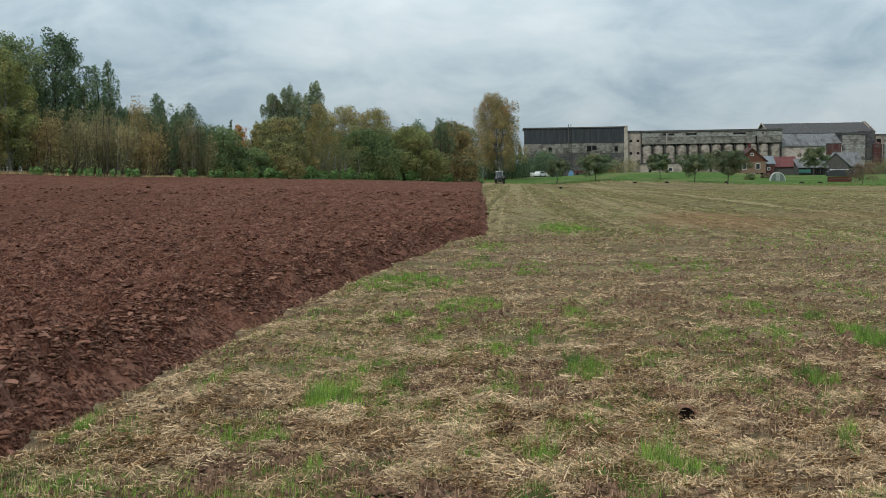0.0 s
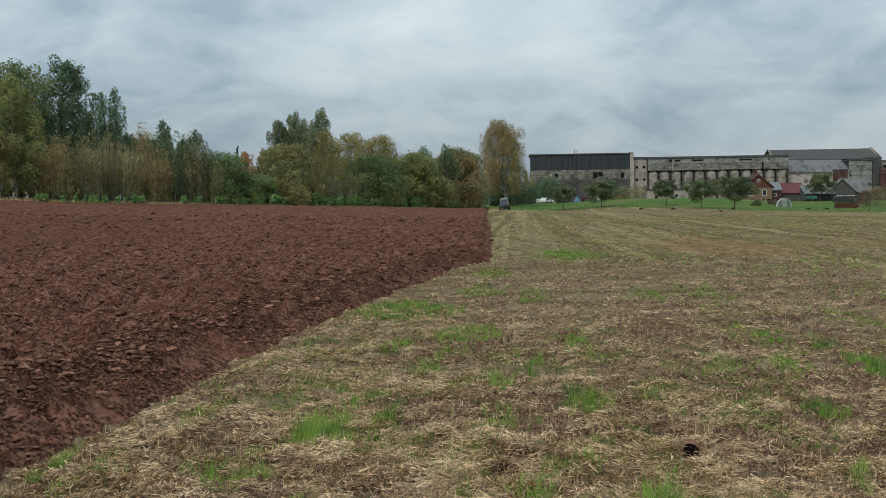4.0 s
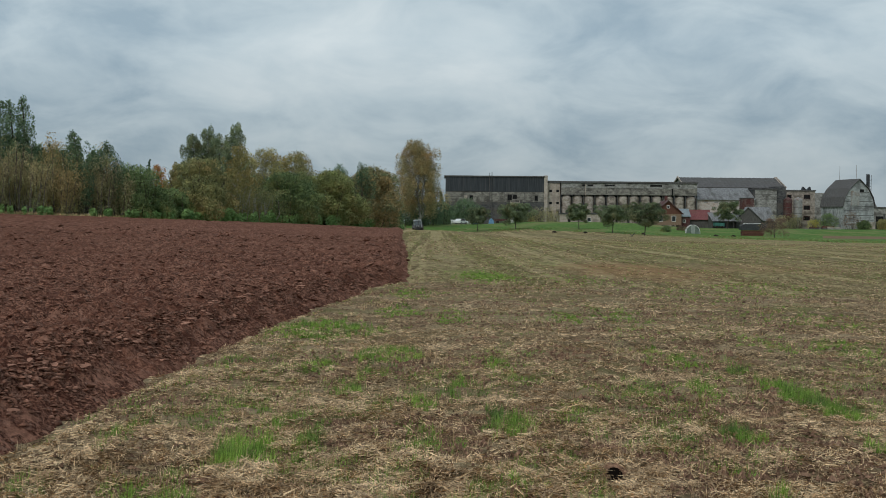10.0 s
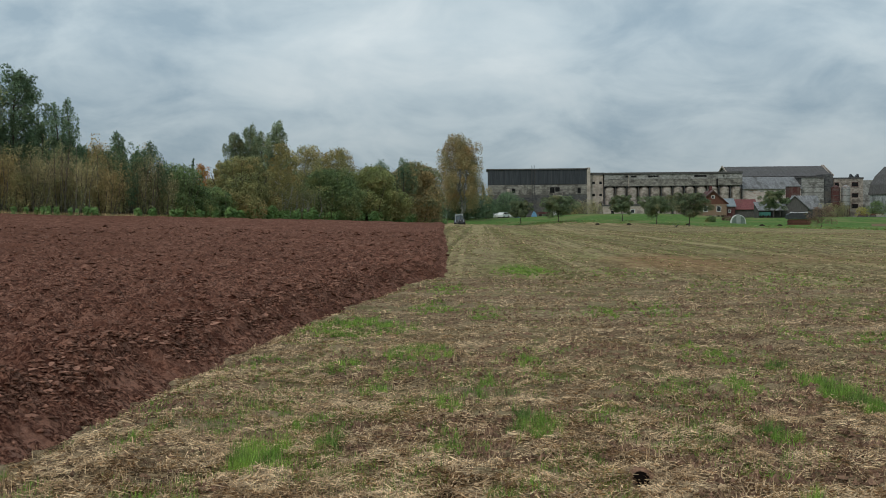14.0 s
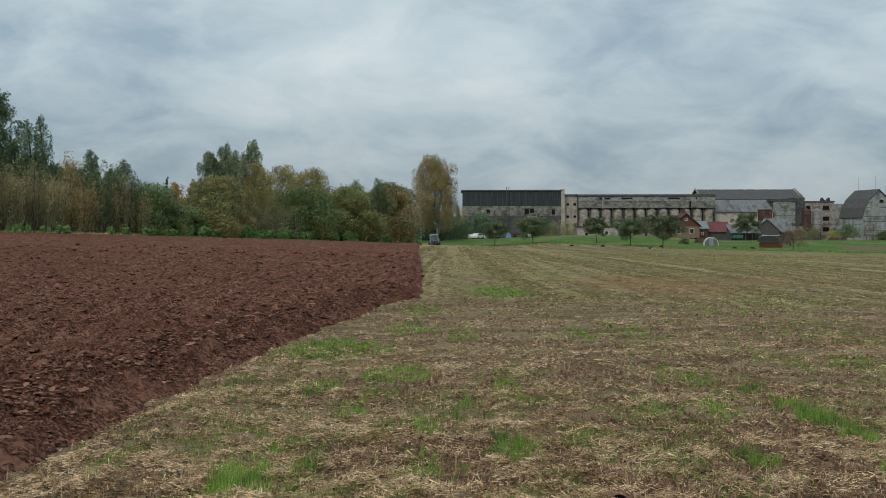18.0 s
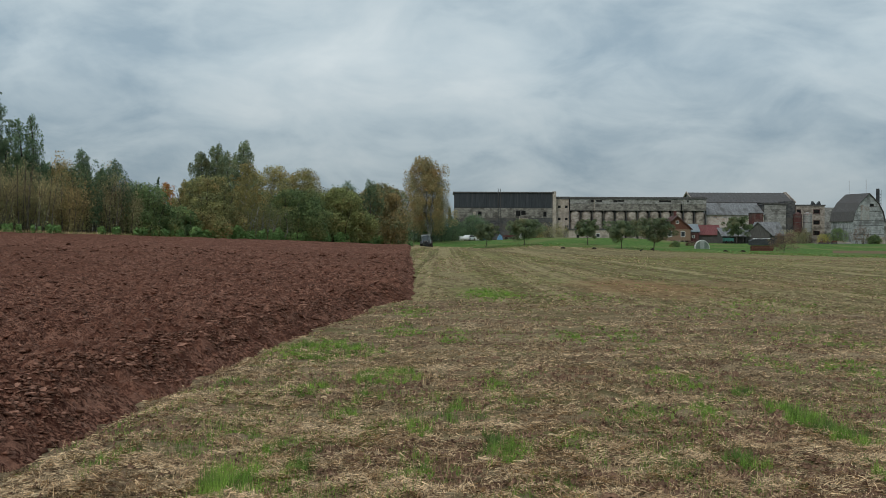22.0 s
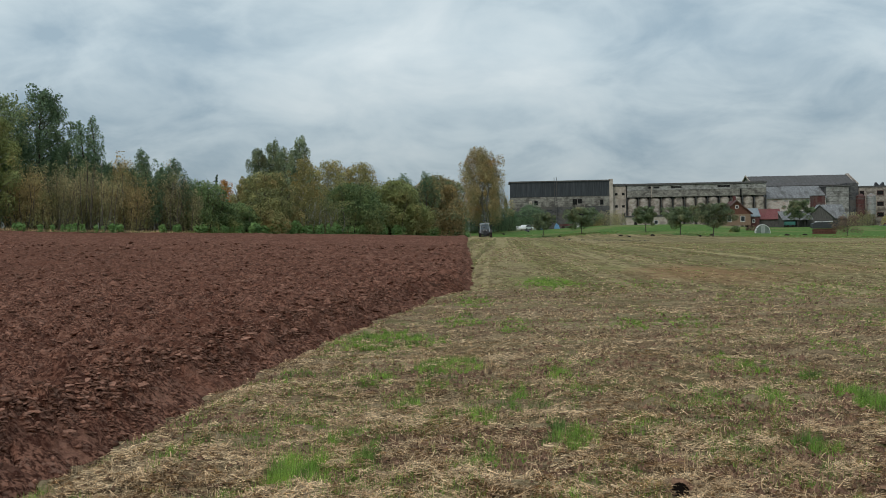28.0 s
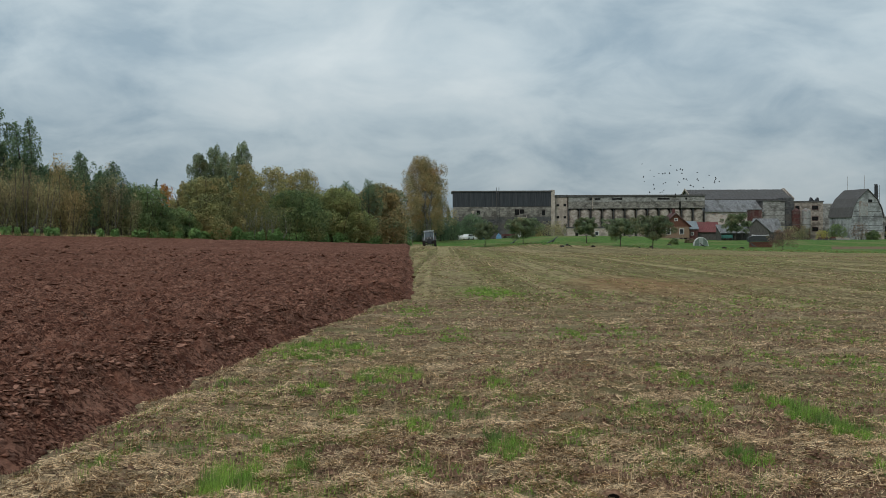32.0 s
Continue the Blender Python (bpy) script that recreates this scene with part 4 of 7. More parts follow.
UNDERGROWTH = random.Random(7)
for step in range(65):
    a = 2.1 + step * 0.48 + UNDERGROWTH.uniform(-0.15, 0.15)
    r = float(np.interp(a, PLOUGH_A, PLOUGH_R)) + (UNDERGROWTH.uniform(5, 13) if a > 13 else UNDERGROWTH.uniform(13, 20))
    kind = UNDERGROWTH.choice(["olive_shrub", "olive_shrub", "rust_shrub", "green_bush", "saplings", "olive_shrub"] if a > 24 else ["brown_thicket", "rust_shrub", "brown_thicket", "olive_shrub"] if a > 13 else ["green_bush", "olive_bush", "green_bush", "olive_shrub"])
    tall = UNDERGROWTH.uniform(3.0, 8.4) if a > 13 else UNDERGROWTH.uniform(2.4, 4.2)
    plant(kind, -r * math.sin(radians(a)), r * math.cos(radians(a)), tall, UNDERGROWTH.uniform(3.2, 4.8), 400 + step, "undergrowth along the wood", 0.45)
for step in range(30):
    a = 5 + step * 0.93 + UNDERGROWTH.uniform(-0.3, 0.3)
    r = float(np.interp(a, PLOUGH_A, PLOUGH_R)) + UNDERGROWTH.uniform(20, 32)
    tall = float(np.interp(a, [5, 11, 13, 16.5, 19, 22, 24, 29, 32], [7, 7.5, 4.2, 4.2, 5.5, 7, 10.5, 11, 8])) * UNDERGROWTH.uniform(0.85, 1.05)
    kind = UNDERGROWTH.choice(["aspen", "aspen_olive", "birch_olive", "spiky"])
    plant(kind, -r * math.sin(radians(a)), r * math.cos(radians(a)), tall, UNDERGROWTH.uniform(5, 7), 500 + step, "trees deeper in the wood", 0.42)

for step in range(24):
    a = 17.0 + step * 0.31 + UNDERGROWTH.uniform(-0.15, 0.15)
    r = float(np.interp(a, PLOUGH_A, PLOUGH_R)) + UNDERGROWTH.uniform(8, 20)
    tall = float(np.interp(a, [13, 15, 18, 20, 22, 24.5], [5.2, 6.5, 7.6, 8.0, 9.5, 10.5])) * UNDERGROWTH.uniform(0.88, 1.06)
    plant("spiky", -r * math.sin(radians(a)), r * math.cos(radians(a)), tall, UNDERGROWTH.uniform(2.6, 3.8), 560 + step, "young poplars in the thicket", 1.3)

# the wood beyond the green field
for step in range(60):
    a = 34 + step * 0.42 + UNDERGROWTH.uniform(-0.15, 0.15)
    r = 342 + UNDERGROWTH.uniform(-4, 14)
    kind = UNDERGROWTH.choice(["aspen", "aspen_olive", "birch_olive", "birch_gold", "poplar_dark", "aspen_olive"])
    tall = UNDERGROWTH.uniform(10, 14)
    plant(kind, -r * math.sin(radians(a)), r * math.cos(radians(a)), tall, UNDERGROWTH.uniform(6.5, 8.5), 600 + step, "far wood", 0.28, 1.7)
    b = a + UNDERGROWTH.uniform(-0.2, 0.2)
    plant(UNDERGROWTH.choice(["olive_shrub", "rust_shrub", "green_bush", "olive_bush"]), -336 * math.sin(radians(b)), 336 * math.cos(radians(b)), UNDERGROWTH.uniform(4, 9), UNDERGROWTH.uniform(6, 9), 700 + step, "far wood", 0.2, 1.9)
for a, tall, wide in ((42.6, 18.5, 8.5), (43.4, 18.0, 8.0), (44.2, 16.5, 7.5), (41.2, 15.5, 7.0)):
    plant("fir", -338 * math.sin(radians(a)), 338 * math.cos(radians(a)), tall, wide, int(a * 10), "far wood", 0.5, 1.3)
for a, tall in ((45.2, 17.0), (46.1, 17.5), (47.0, 16.5)):
    plant("birch_grey", -345 * math.sin(radians(a)), 345 * math.cos(radians(a)), tall, 6.0, int(a * 10), "far wood", 0.3, 1.3)
# ---- straw, regrowth and clods ----
PATCHES_NEAR = [
    (-1.38, 7.04, 0.18, 0.49, 1.3), (-1.27, 7.84, 0.15, 0.52, 1.0), (-0.97, 7.3, 0.09, 0.58, 0.7), (-1.73, 15.81, 0.8, 1.6, 1.2), (-0.66, 12.6, 0.34, 0.85, 1.0),
    (-0.7, 11.24, 0.18, 0.68, 0.5), (-0.91, 10.02, 0.14, 0.55, 0.7), (0.43, 8.31, 0.2, 0.51, 0.9), (0.6, 11.65, 0.16, 0.97, 0.4), (1.85, 5.76, 0.09, 0.3, 1.0),
    (0.73, 5.39, 0.14, 0.26, 0.9), (0.05, 5.5, 0.11, 0.24, 0.8), (-1.18, 5.25, 0.09, 0.29, 0.8), (-1.57, 5.87, 0.13, 0.21, 0.5), (-1.78, 5.87, 0.04, 0.29, 0.6),
]
PATCHES_BEYOND = [
    (2.95, 17.61, 0.57, 3.0, 0.4), (1.4, 31.55, 0.82, 2.68, 0.9), (-2.32, 7.63, 0.15, 0.7, 0.4), (-2.84, 6.39, 0.03, 0.26, 0.8), (-2.69, 5.57, 0.04, 0.11, 0.5),
    (0.21, 6.02, 0.13, 0.21, 0.5), (-0.18, 7.61, 0.13, 0.55, 0.35), (0.39, 6.17, 0.12, 0.3, 0.4), (2.44, 10.1, 0.17, 0.56, 0.5), (2.56, 12.88, 0.35, 1.19, 0.3),
    (2.05, 17.7, 0.28, 1.3, 0.4), (0.13, 10.17, 0.22, 0.75, 0.35), (0.2, 17.89, 0.28, 1.67, 0.3), (-1.39, 11.5, 0.19, 0.67, 0.45), (-2.37, 12.04, 0.26, 0.74, 0.35),
]
PATCHES_SMALL = [
    (-0.69, 19.16, 0.4, 1.52, 0.35), (3.12, 11.2, 0.21, 0.52, 0.6), (3.19, 10.17, 0.19, 0.5, 0.9), (3.19, 9.52, 0.18, 0.51, 1.0), (3.26, 8.69, 0.19, 0.48, 0.9),
    (2.11, 7.71, 0.21, 0.31, 0.9), (2.94, 7.31, 0.12, 0.23, 0.6), (2.77, 12.52, 0.26, 0.85, 0.35), (1.82, 10.05, 0.21, 0.61, 0.35), (4.25, 14.24, 0.46, 1.12, 0.3),
    (-0.24, 9.19, 0.19, 0.39, 0.4),
]
PATCHES_MID = [
    (5.2, 13.5, 0.5, 1.2, 0.5), (6.0, 18, 0.9, 2.0, 0.4), (5.5, 24, 1.2, 2.5, 0.35), (4.2, 30, 1.5, 3.5, 0.3), (8.0, 27, 1.4, 3.0, 0.35), (-0.6, 24, 0.5, 2.0, 0.4),
]


def bare(x, y):
    """Where the straw has been scraped off the soil: 0 to 1."""
    return ease(0.50, 0.60, soft_noise(x * 0.8 + 5, y * 0.75, 97) * 0.55 + soft_noise(x * 2.7, y * 2.7, 98) * 0.45)


def on_stubble(rng, n, near, far, fall):
    """Places on the unploughed ground, denser nearer."""
    u = rng.uniform(0, 1, n)
    p = 1 - fall
    r = (near ** p + u * (far ** p - near ** p)) ** (1 / p)
    a = np.radians(rng.uniform(-25.5, 36, n))
    x, y = -r * np.sin(a), r * np.cos(a)
    keep = plough_inside(x, y) < 0.03
    return x[keep], y[keep]


def build_straw():
    rng = np.random.default_rng(21)
    x, y = on_stubble(rng, 980000, 4.6, 60, 1.6)
    ax, ay = rng.uniform(-5, 6, 36000), rng.uniform(-4, 5, 36000)
    near = (np.hypot(ax, ay) < 4.6) & (plough_inside(ax, ay) < 0)
    x, y = np.concatenate([x, ax[near]]), np.concatenate([y, ay[near]])
    cover = soft_noise(x * 6.0, y * 8.0, 31) * 0.5 + soft_noise(x * 1.6, y * 2.8, 30) * 0.28 + soft_noise(x * 0.25, y * 0.9, 32) * 0.22
    keep = rng.uniform(0, 1, len(x)) < (ease(0.42, 0.63, cover) * 0.95 + 0.05) * (1 - ease(13, 42, np.hypot(x, y))) * (1 - 0.60 * bare(x, y))
    x, y, cover = x[keep], y[keep], cover[keep]
    n, r = len(x), np.hypot(x, y)
    turn = soft_noise(x * 2.4, y * 2.0, 33) * 9 + rng.normal(0, 1.3, n)
    length = rng.uniform(0.009, 0.033, n) * (1 + 1.1 * rng.uniform(0, 1, n) ** 4)
    width = np.maximum(0.0024, r * 0.0002) * rng.uniform(0.9, 1.7, n)
    tilt = rng.normal(0.0, 0.2, n) + 0.6 * (rng.uniform(0, 1, n) < 0.05)
    z = ground_height(x, y) + rng.uniform(0.002, 0.022, n) + 0.03 * ease(0.48, 0.75, cover) * rng.uniform(0.2, 1, n)
    u = np.stack([np.cos(turn) * np.cos(tilt), np.sin(turn) * np.cos(tilt), np.sin(tilt)], 1) * length[:, None]
    roll = rng.uniform(-0.6, 0.6, n)
    v = np.stack([-np.sin(turn) * np.cos(roll), np.cos(turn) * np.cos(roll), np.sin(roll) + 0.5], 1) * width[:, None]
    c = np.stack([x, y, z + np.abs(np.sin(tilt)) * length], 1)
    verts = np.stack([c - u - v, c - u + v, c + u], 1).reshape(-1, 3)
    ob = grid_mesh("straw_litter", verts, np.arange(3 * n).reshape(n, 3), [M_STRAW])
    return tagged(ob, "loose pale straw lying over the stubble field", "straw", kind="stuff")


def build_grass():
    rng = np.random.default_rng(22)
    xs, ys, hs = [], [], []
    for px, py, rx, ry, thick in PATCHES_NEAR + PATCHES_MID + PATCHES_BEYOND + PATCHES_SMALL:
        n = int(min(10000, 700 + 4200 * rx * ry * 4) * thick)
        q, t = np.sqrt(rng.uniform(0, 1, n)) * rng.uniform(0.6, 1.15, n), rng.uniform(0, 2 * np.pi, n)
        tuft = rng.integers(0, max(8, n // 11), n)
        q, t = q[tuft], t[tuft]
        bx, by = px + 1.2 * rx * q * np.cos(t) + rng.normal(0, 0.012, n), py + 1.2 * ry * q * np.sin(t) + rng.normal(0, 0.012, n)
        keep = soft_noise(bx * 7, by * 3.5, 41) * 0.55 + soft_noise(bx * 19, by * 12, 42) * 0.45 > 0.38 + 0.20 * q
        xs.append(bx[keep]), ys.append(by[keep]), hs.append(np.full(keep.sum(), 0.6 + 0.5 * thick))
    x, y = on_stubble(rng, 24000, 4.6, 110, 1.45)
    x, y = np.repeat(x, 12), np.repeat(y, 12)
    x, y = x + rng.normal(0, 0.035, len(x)) * (1 + np.hypot(x, y) * 0.03), y + rng.normal(0, 0.05, len(x)) * (1 + np.hypot(x, y) * 0.03)
    keep = soft_noise(x * 1.2, y * 0.7, 43) * 0.5 + soft_noise(x * 3.7, y * 2.3, 44) * 0.5 > 0.52
    keep = keep & (rng.uniform(0, 1, len(x)) > 0.6 * ease(14, 34, np.hypot(x, y)))
    xs.append(x[keep]), ys.append(y[keep]), hs.append(rng.uniform(0.35, 0.7, keep.sum()))
    x, y, h = np.concatenate(xs), np.concatenate(ys), np.concatenate(hs)
    keep = plough_inside(x, y) < -0.03
    x, y, h = x[keep], y[keep], h[keep]
    n, r = len(x), np.hypot(x, y)
    tall = rng.uniform(0.035, 0.135, n) * h * (1 - 0.4 * ease(9, 16, r))
    turn, lean = rng.uniform(0, 2 * np.pi, n), rng.normal(0, 0.62, n)
    width = np.maximum(0.0022, r * 0.0002) * rng.uniform(0.7, 1.3, n)
    c = np.stack([x, y, ground_height(x, y) + 0.002], 1)
    side = np.stack([np.cos(turn), np.sin(turn), 0 * turn], 1) * width[:, None]
    tip = c + np.stack([np.sin(lean) * np.cos(turn + 1.2), np.sin(lean) * np.sin(turn + 1.2), np.cos(lean)], 1) * tall[:, None]
    verts = np.stack([c - side, c + side, tip], 1).reshape(-1, 3)
    ob = grid_mesh("grass_regrowth", verts, np.arange(3 * n).reshape(n, 3), [M_BLADE])
    return tagged(ob, "fresh green grass regrowth between the straw", "grass", kind="stuff")


def clod_mesh(rng, flat):
    bm = bmesh.new()
    bmesh.ops.create_icosphere(bm, subdivisions=1, radius=1.0)
    for v in bm.verts:
        v.co *= rng.uniform(0.65, 1.25)
        v.co.z *= flat
    me = bpy.data.meshes.new("clod")
    bm.to_mesh(me)
    bm.free()
    me.materials.append(M_PLATE)
    return me


def build_clods():
    rng = random.Random(5)
    kinds = [clod_mesh(rng, rng.uniform(0.12, 0.26)) for _ in range(10)]
    for made in range(300):
        y = 5.4 + 17 * rng.random() ** 1.4
        bunch = float(soft_noise(np.array([y * 0.8]), np.array([0.5]), 27)[0])
        inside = rng.gauss(0.5 + 0.22 * bunch, 0.11) if made % 4 else rng.uniform(0.2, 2.2)
        x = float(np.interp(y, EDGE_Y, EDGE_X)) - inside
        s = 0.028 + 0.052 * bunch * rng.random() ** 1.2
        ob = new("clod", kinds[made % 10])
        ob.parent = ploughed_field
        z = float(soil_height(np.array([x]), np.array([y]))[0])
        lean = rng.uniform(5, 40) if inside < 0.6 else rng.uniform(-15, 20)
        ob.matrix_basis = pose(x, y, z - 0.05 * s, rng.uniform(-14, 14), lean, rng.uniform(-70, 10)) @ Matrix.Diagonal((s * 0.8, s * rng.uniform(1.2, 2.4), s, 1))
    g = np.random.default_rng(6)
    n = 56000
    p = -0.35
    r = (5.0 ** p + g.uniform(0, 1, n) * (80.0 ** p - 5.0 ** p)) ** (1 / p)
    a = np.radians(g.uniform(0, 57, n))
    x, y = -r * np.sin(a), r * np.cos(a)
    k = 5000
    ry = 5.2 + 26 * g.uniform(0, 1, k) ** 1.4
    crest = 0.62 + 0.18 * np.sin(ry * 1.9) + g.normal(0, 0.16, k)
    x, y = np.concatenate([x, np.interp(ry, EDGE_Y, EDGE_X) - crest]), np.concatenate([y, ry])
    on_crest = np.concatenate([np.zeros(n, bool), np.ones(k, bool)])
    r = np.hypot(x, y)
    keep = (on_crest | (g.uniform(0, 1, len(r)) < 0.22 + 0.78 * ease(7, 17, r))) & (plough_inside(x, y) > 0.06) & (r < np.interp(np.degrees(np.arctan2(-x, y)), PLOUGH_A, PLOUGH_R) - 2)
    x, y, r, on_crest = x[keep], y[keep], r[keep], on_crest[keep]
    n = len(x)
    z = soil_height(x, y)
    base = np.array([[1, 0, 0], [0.2, 1, 0.1], [-1, 0.2, 0], [-0.1, -1, 0.1], [0.1, 0.1, 0.8], [0, 0, -0.6]])
    tris = np.array([[0, 1, 4], [1, 2, 4], [2, 3, 4], [3, 0, 4], [1, 0, 5], [2, 1, 5], [3, 2, 5], [0, 3, 5]])
    size = np.maximum(0.013, r * 0.0012) * (0.65 + (1.9 - 0.8 * ease(20, 50, r)) * g.uniform(0, 1, n) ** 2.4)
    size = np.where(on_crest, g.uniform(0.012, 0.036, n), size)
    shape = base[None] * g.uniform(0.65, 1.35, (n, len(base), 1)) * size[:, None, None]
    stretch = np.stack([g.uniform(1.1, 2.4, n), g.uniform(0.8, 1.5, n), g.uniform(0.2, 0.45, n)], 1)
    stretch[:, 2] *= 1.9 - 0.9 * ease(7, 18, r)
    stretch[:, 0] *= 0.8 + 0.2 * ease(7, 18, r)
    shape = shape * stretch[:, None]
    t, k = g.uniform(0, 2 * np.pi, n), g.normal(0, 0.28, n)
    ct, st, ck, sk = np.cos(t)[:, None], np.sin(t)[:, None], np.cos(k)[:, None], np.sin(k)[:, None]
    sx, sy, sz = shape[..., 0], shape[..., 1], shape[..., 2]
    sx, sz = sx * ck - sz * sk, sx * sk + sz * ck
    verts = np.stack([sx * ct - sy * st + x[:, None], sx * st + sy * ct + y[:, None], sz + (z + 0.25 * size)[:, None]], -1).reshape(-1, 3)
    faces = (tris[None] + (np.arange(n) * len(base))[:, None, None]).reshape(-1, 3)
    ob = grid_mesh("clod_scatter", verts, faces, [M_CLOD, M_PLATE], ploughed_field, which=np.repeat((on_crest & (g.uniform(0, 1, n) < 0.6)) | (g.uniform(0, 1, n) < 0.28 + 0.3 * ease(18, 45, r)), len(tris)))
    return tagged(ob, "loose broken clods over the ploughed soil", kind="stuff")


def build_crumbs():
    """Crumbs of bare earth and upright tufts of old straw on the stubble."""
    g = np.random.default_rng(9)
    x, y = on_stubble(g, 75000, 4.6, 34, 1.4)
    keep = g.uniform(0, 1, len(x)) < 0.22 + 0.78 * bare(x, y)
    x, y = x[keep], y[keep]
    n = len(x)
    base = np.array([[1, 0, 0], [-0.5, 0.87, 0], [-0.5, -0.87, 0], [0.1, 0.1, 0.9]])
    tris = np.array([[0, 1, 3], [1, 2, 3], [2, 0, 3]])
    size = g.uniform(0.007, 0.025, n) * (1 + 0.9 * bare(x, y) * g.uniform(0, 1, n) ** 2)
    t = g.uniform(0, 6.28, n)
    shape = base[None] * g.uniform(0.6, 1.4, (n, 4, 1)) * size[:, None, None]
    sx, sy = shape[..., 0] * np.cos(t)[:, None] - shape[..., 1] * np.sin(t)[:, None], shape[..., 0] * np.sin(t)[:, None] + shape[..., 1] * np.cos(t)[:, None]
    verts = np.stack([sx + x[:, None], sy + y[:, None], shape[..., 2] + (ground_height(x, y) + 0.006)[:, None]], -1).reshape(-1, 3)
    tagged(grid_mesh("earth_crumbs", verts, (tris[None] + (np.arange(n) * 4)[:, None, None]).reshape(-1, 3), [M_EARTH]), "brown crumbs of bare earth between the straw", "soil", kind="stuff")
    x, y = on_stubble(g, 90000, 22, 125, 0.9)
    keep = (y > 24) & (soft_noise(x * 0.9, y * 0.03, 95) * 0.5 + soft_noise(x * 2.1, y * 0.7, 96) * 0.5 > 0.47)
    x, y = x[keep], y[keep]
    n, r = len(x), np.hypot(x, y)
    tall, w, lean = g.uniform(0.012, 0.038, n), r * 0.0006 * g.uniform(0.6, 1.6, n), g.normal(0, 0.6, n)
    c = np.stack([x, y, ground_height(x, y)], 1)
    verts = np.stack([c - np.stack([w, 0 * w, 0 * w], 1), c + np.stack([w, 0 * w, 0 * w], 1), c + np.stack([lean * tall, g.normal(0, 0.4, n) * tall, tall], 1)], 1).reshape(-1, 3)
    tagged(grid_mesh("row_stubble", verts, np.arange(3 * n).reshape(n, 3), [M_STRAW, M_EARTH, M_DULL], which=g.choice(3, n, p=[0.16, 0.36, 0.48])), "short stubble standing in rows over the worked land", "stubble", kind="stuff")
    x, y = on_stubble(g, 1700, 4.7, 26, 1.3)
    reps = 16
    x, y = np.repeat(x, reps), np.repeat(y, reps)
    x, y = x + g.normal(0, 0.035, len(x)), y + g.normal(0, 0.035, len(x))
    n = len(x)
    tall, way, lean = g.uniform(0.04, 0.13, n), g.uniform(0, 6.28, n), np.abs(g.normal(0.4, 0.6, n))
    w = np.maximum(0.0018, np.hypot(x, y) * 0.00017)
    c = np.stack([x, y, ground_height(x, y)], 1)
    side = np.stack([np.sin(way) * w, -np.cos(way) * w, 0 * w], 1)
    tip = c + np.stack([np.cos(way) * np.sin(lean), np.sin(way) * np.sin(lean), np.cos(lean)], 1) * tall[:, None]
    verts = np.stack([c - side, c + side, tip], 1).reshape(-1, 3)
    tagged(grid_mesh("stubble_tufts", verts, np.arange(3 * n).reshape(n, 3), [M_STRAW]), "short upright tufts of cut straw", "stubble", kind="stuff")


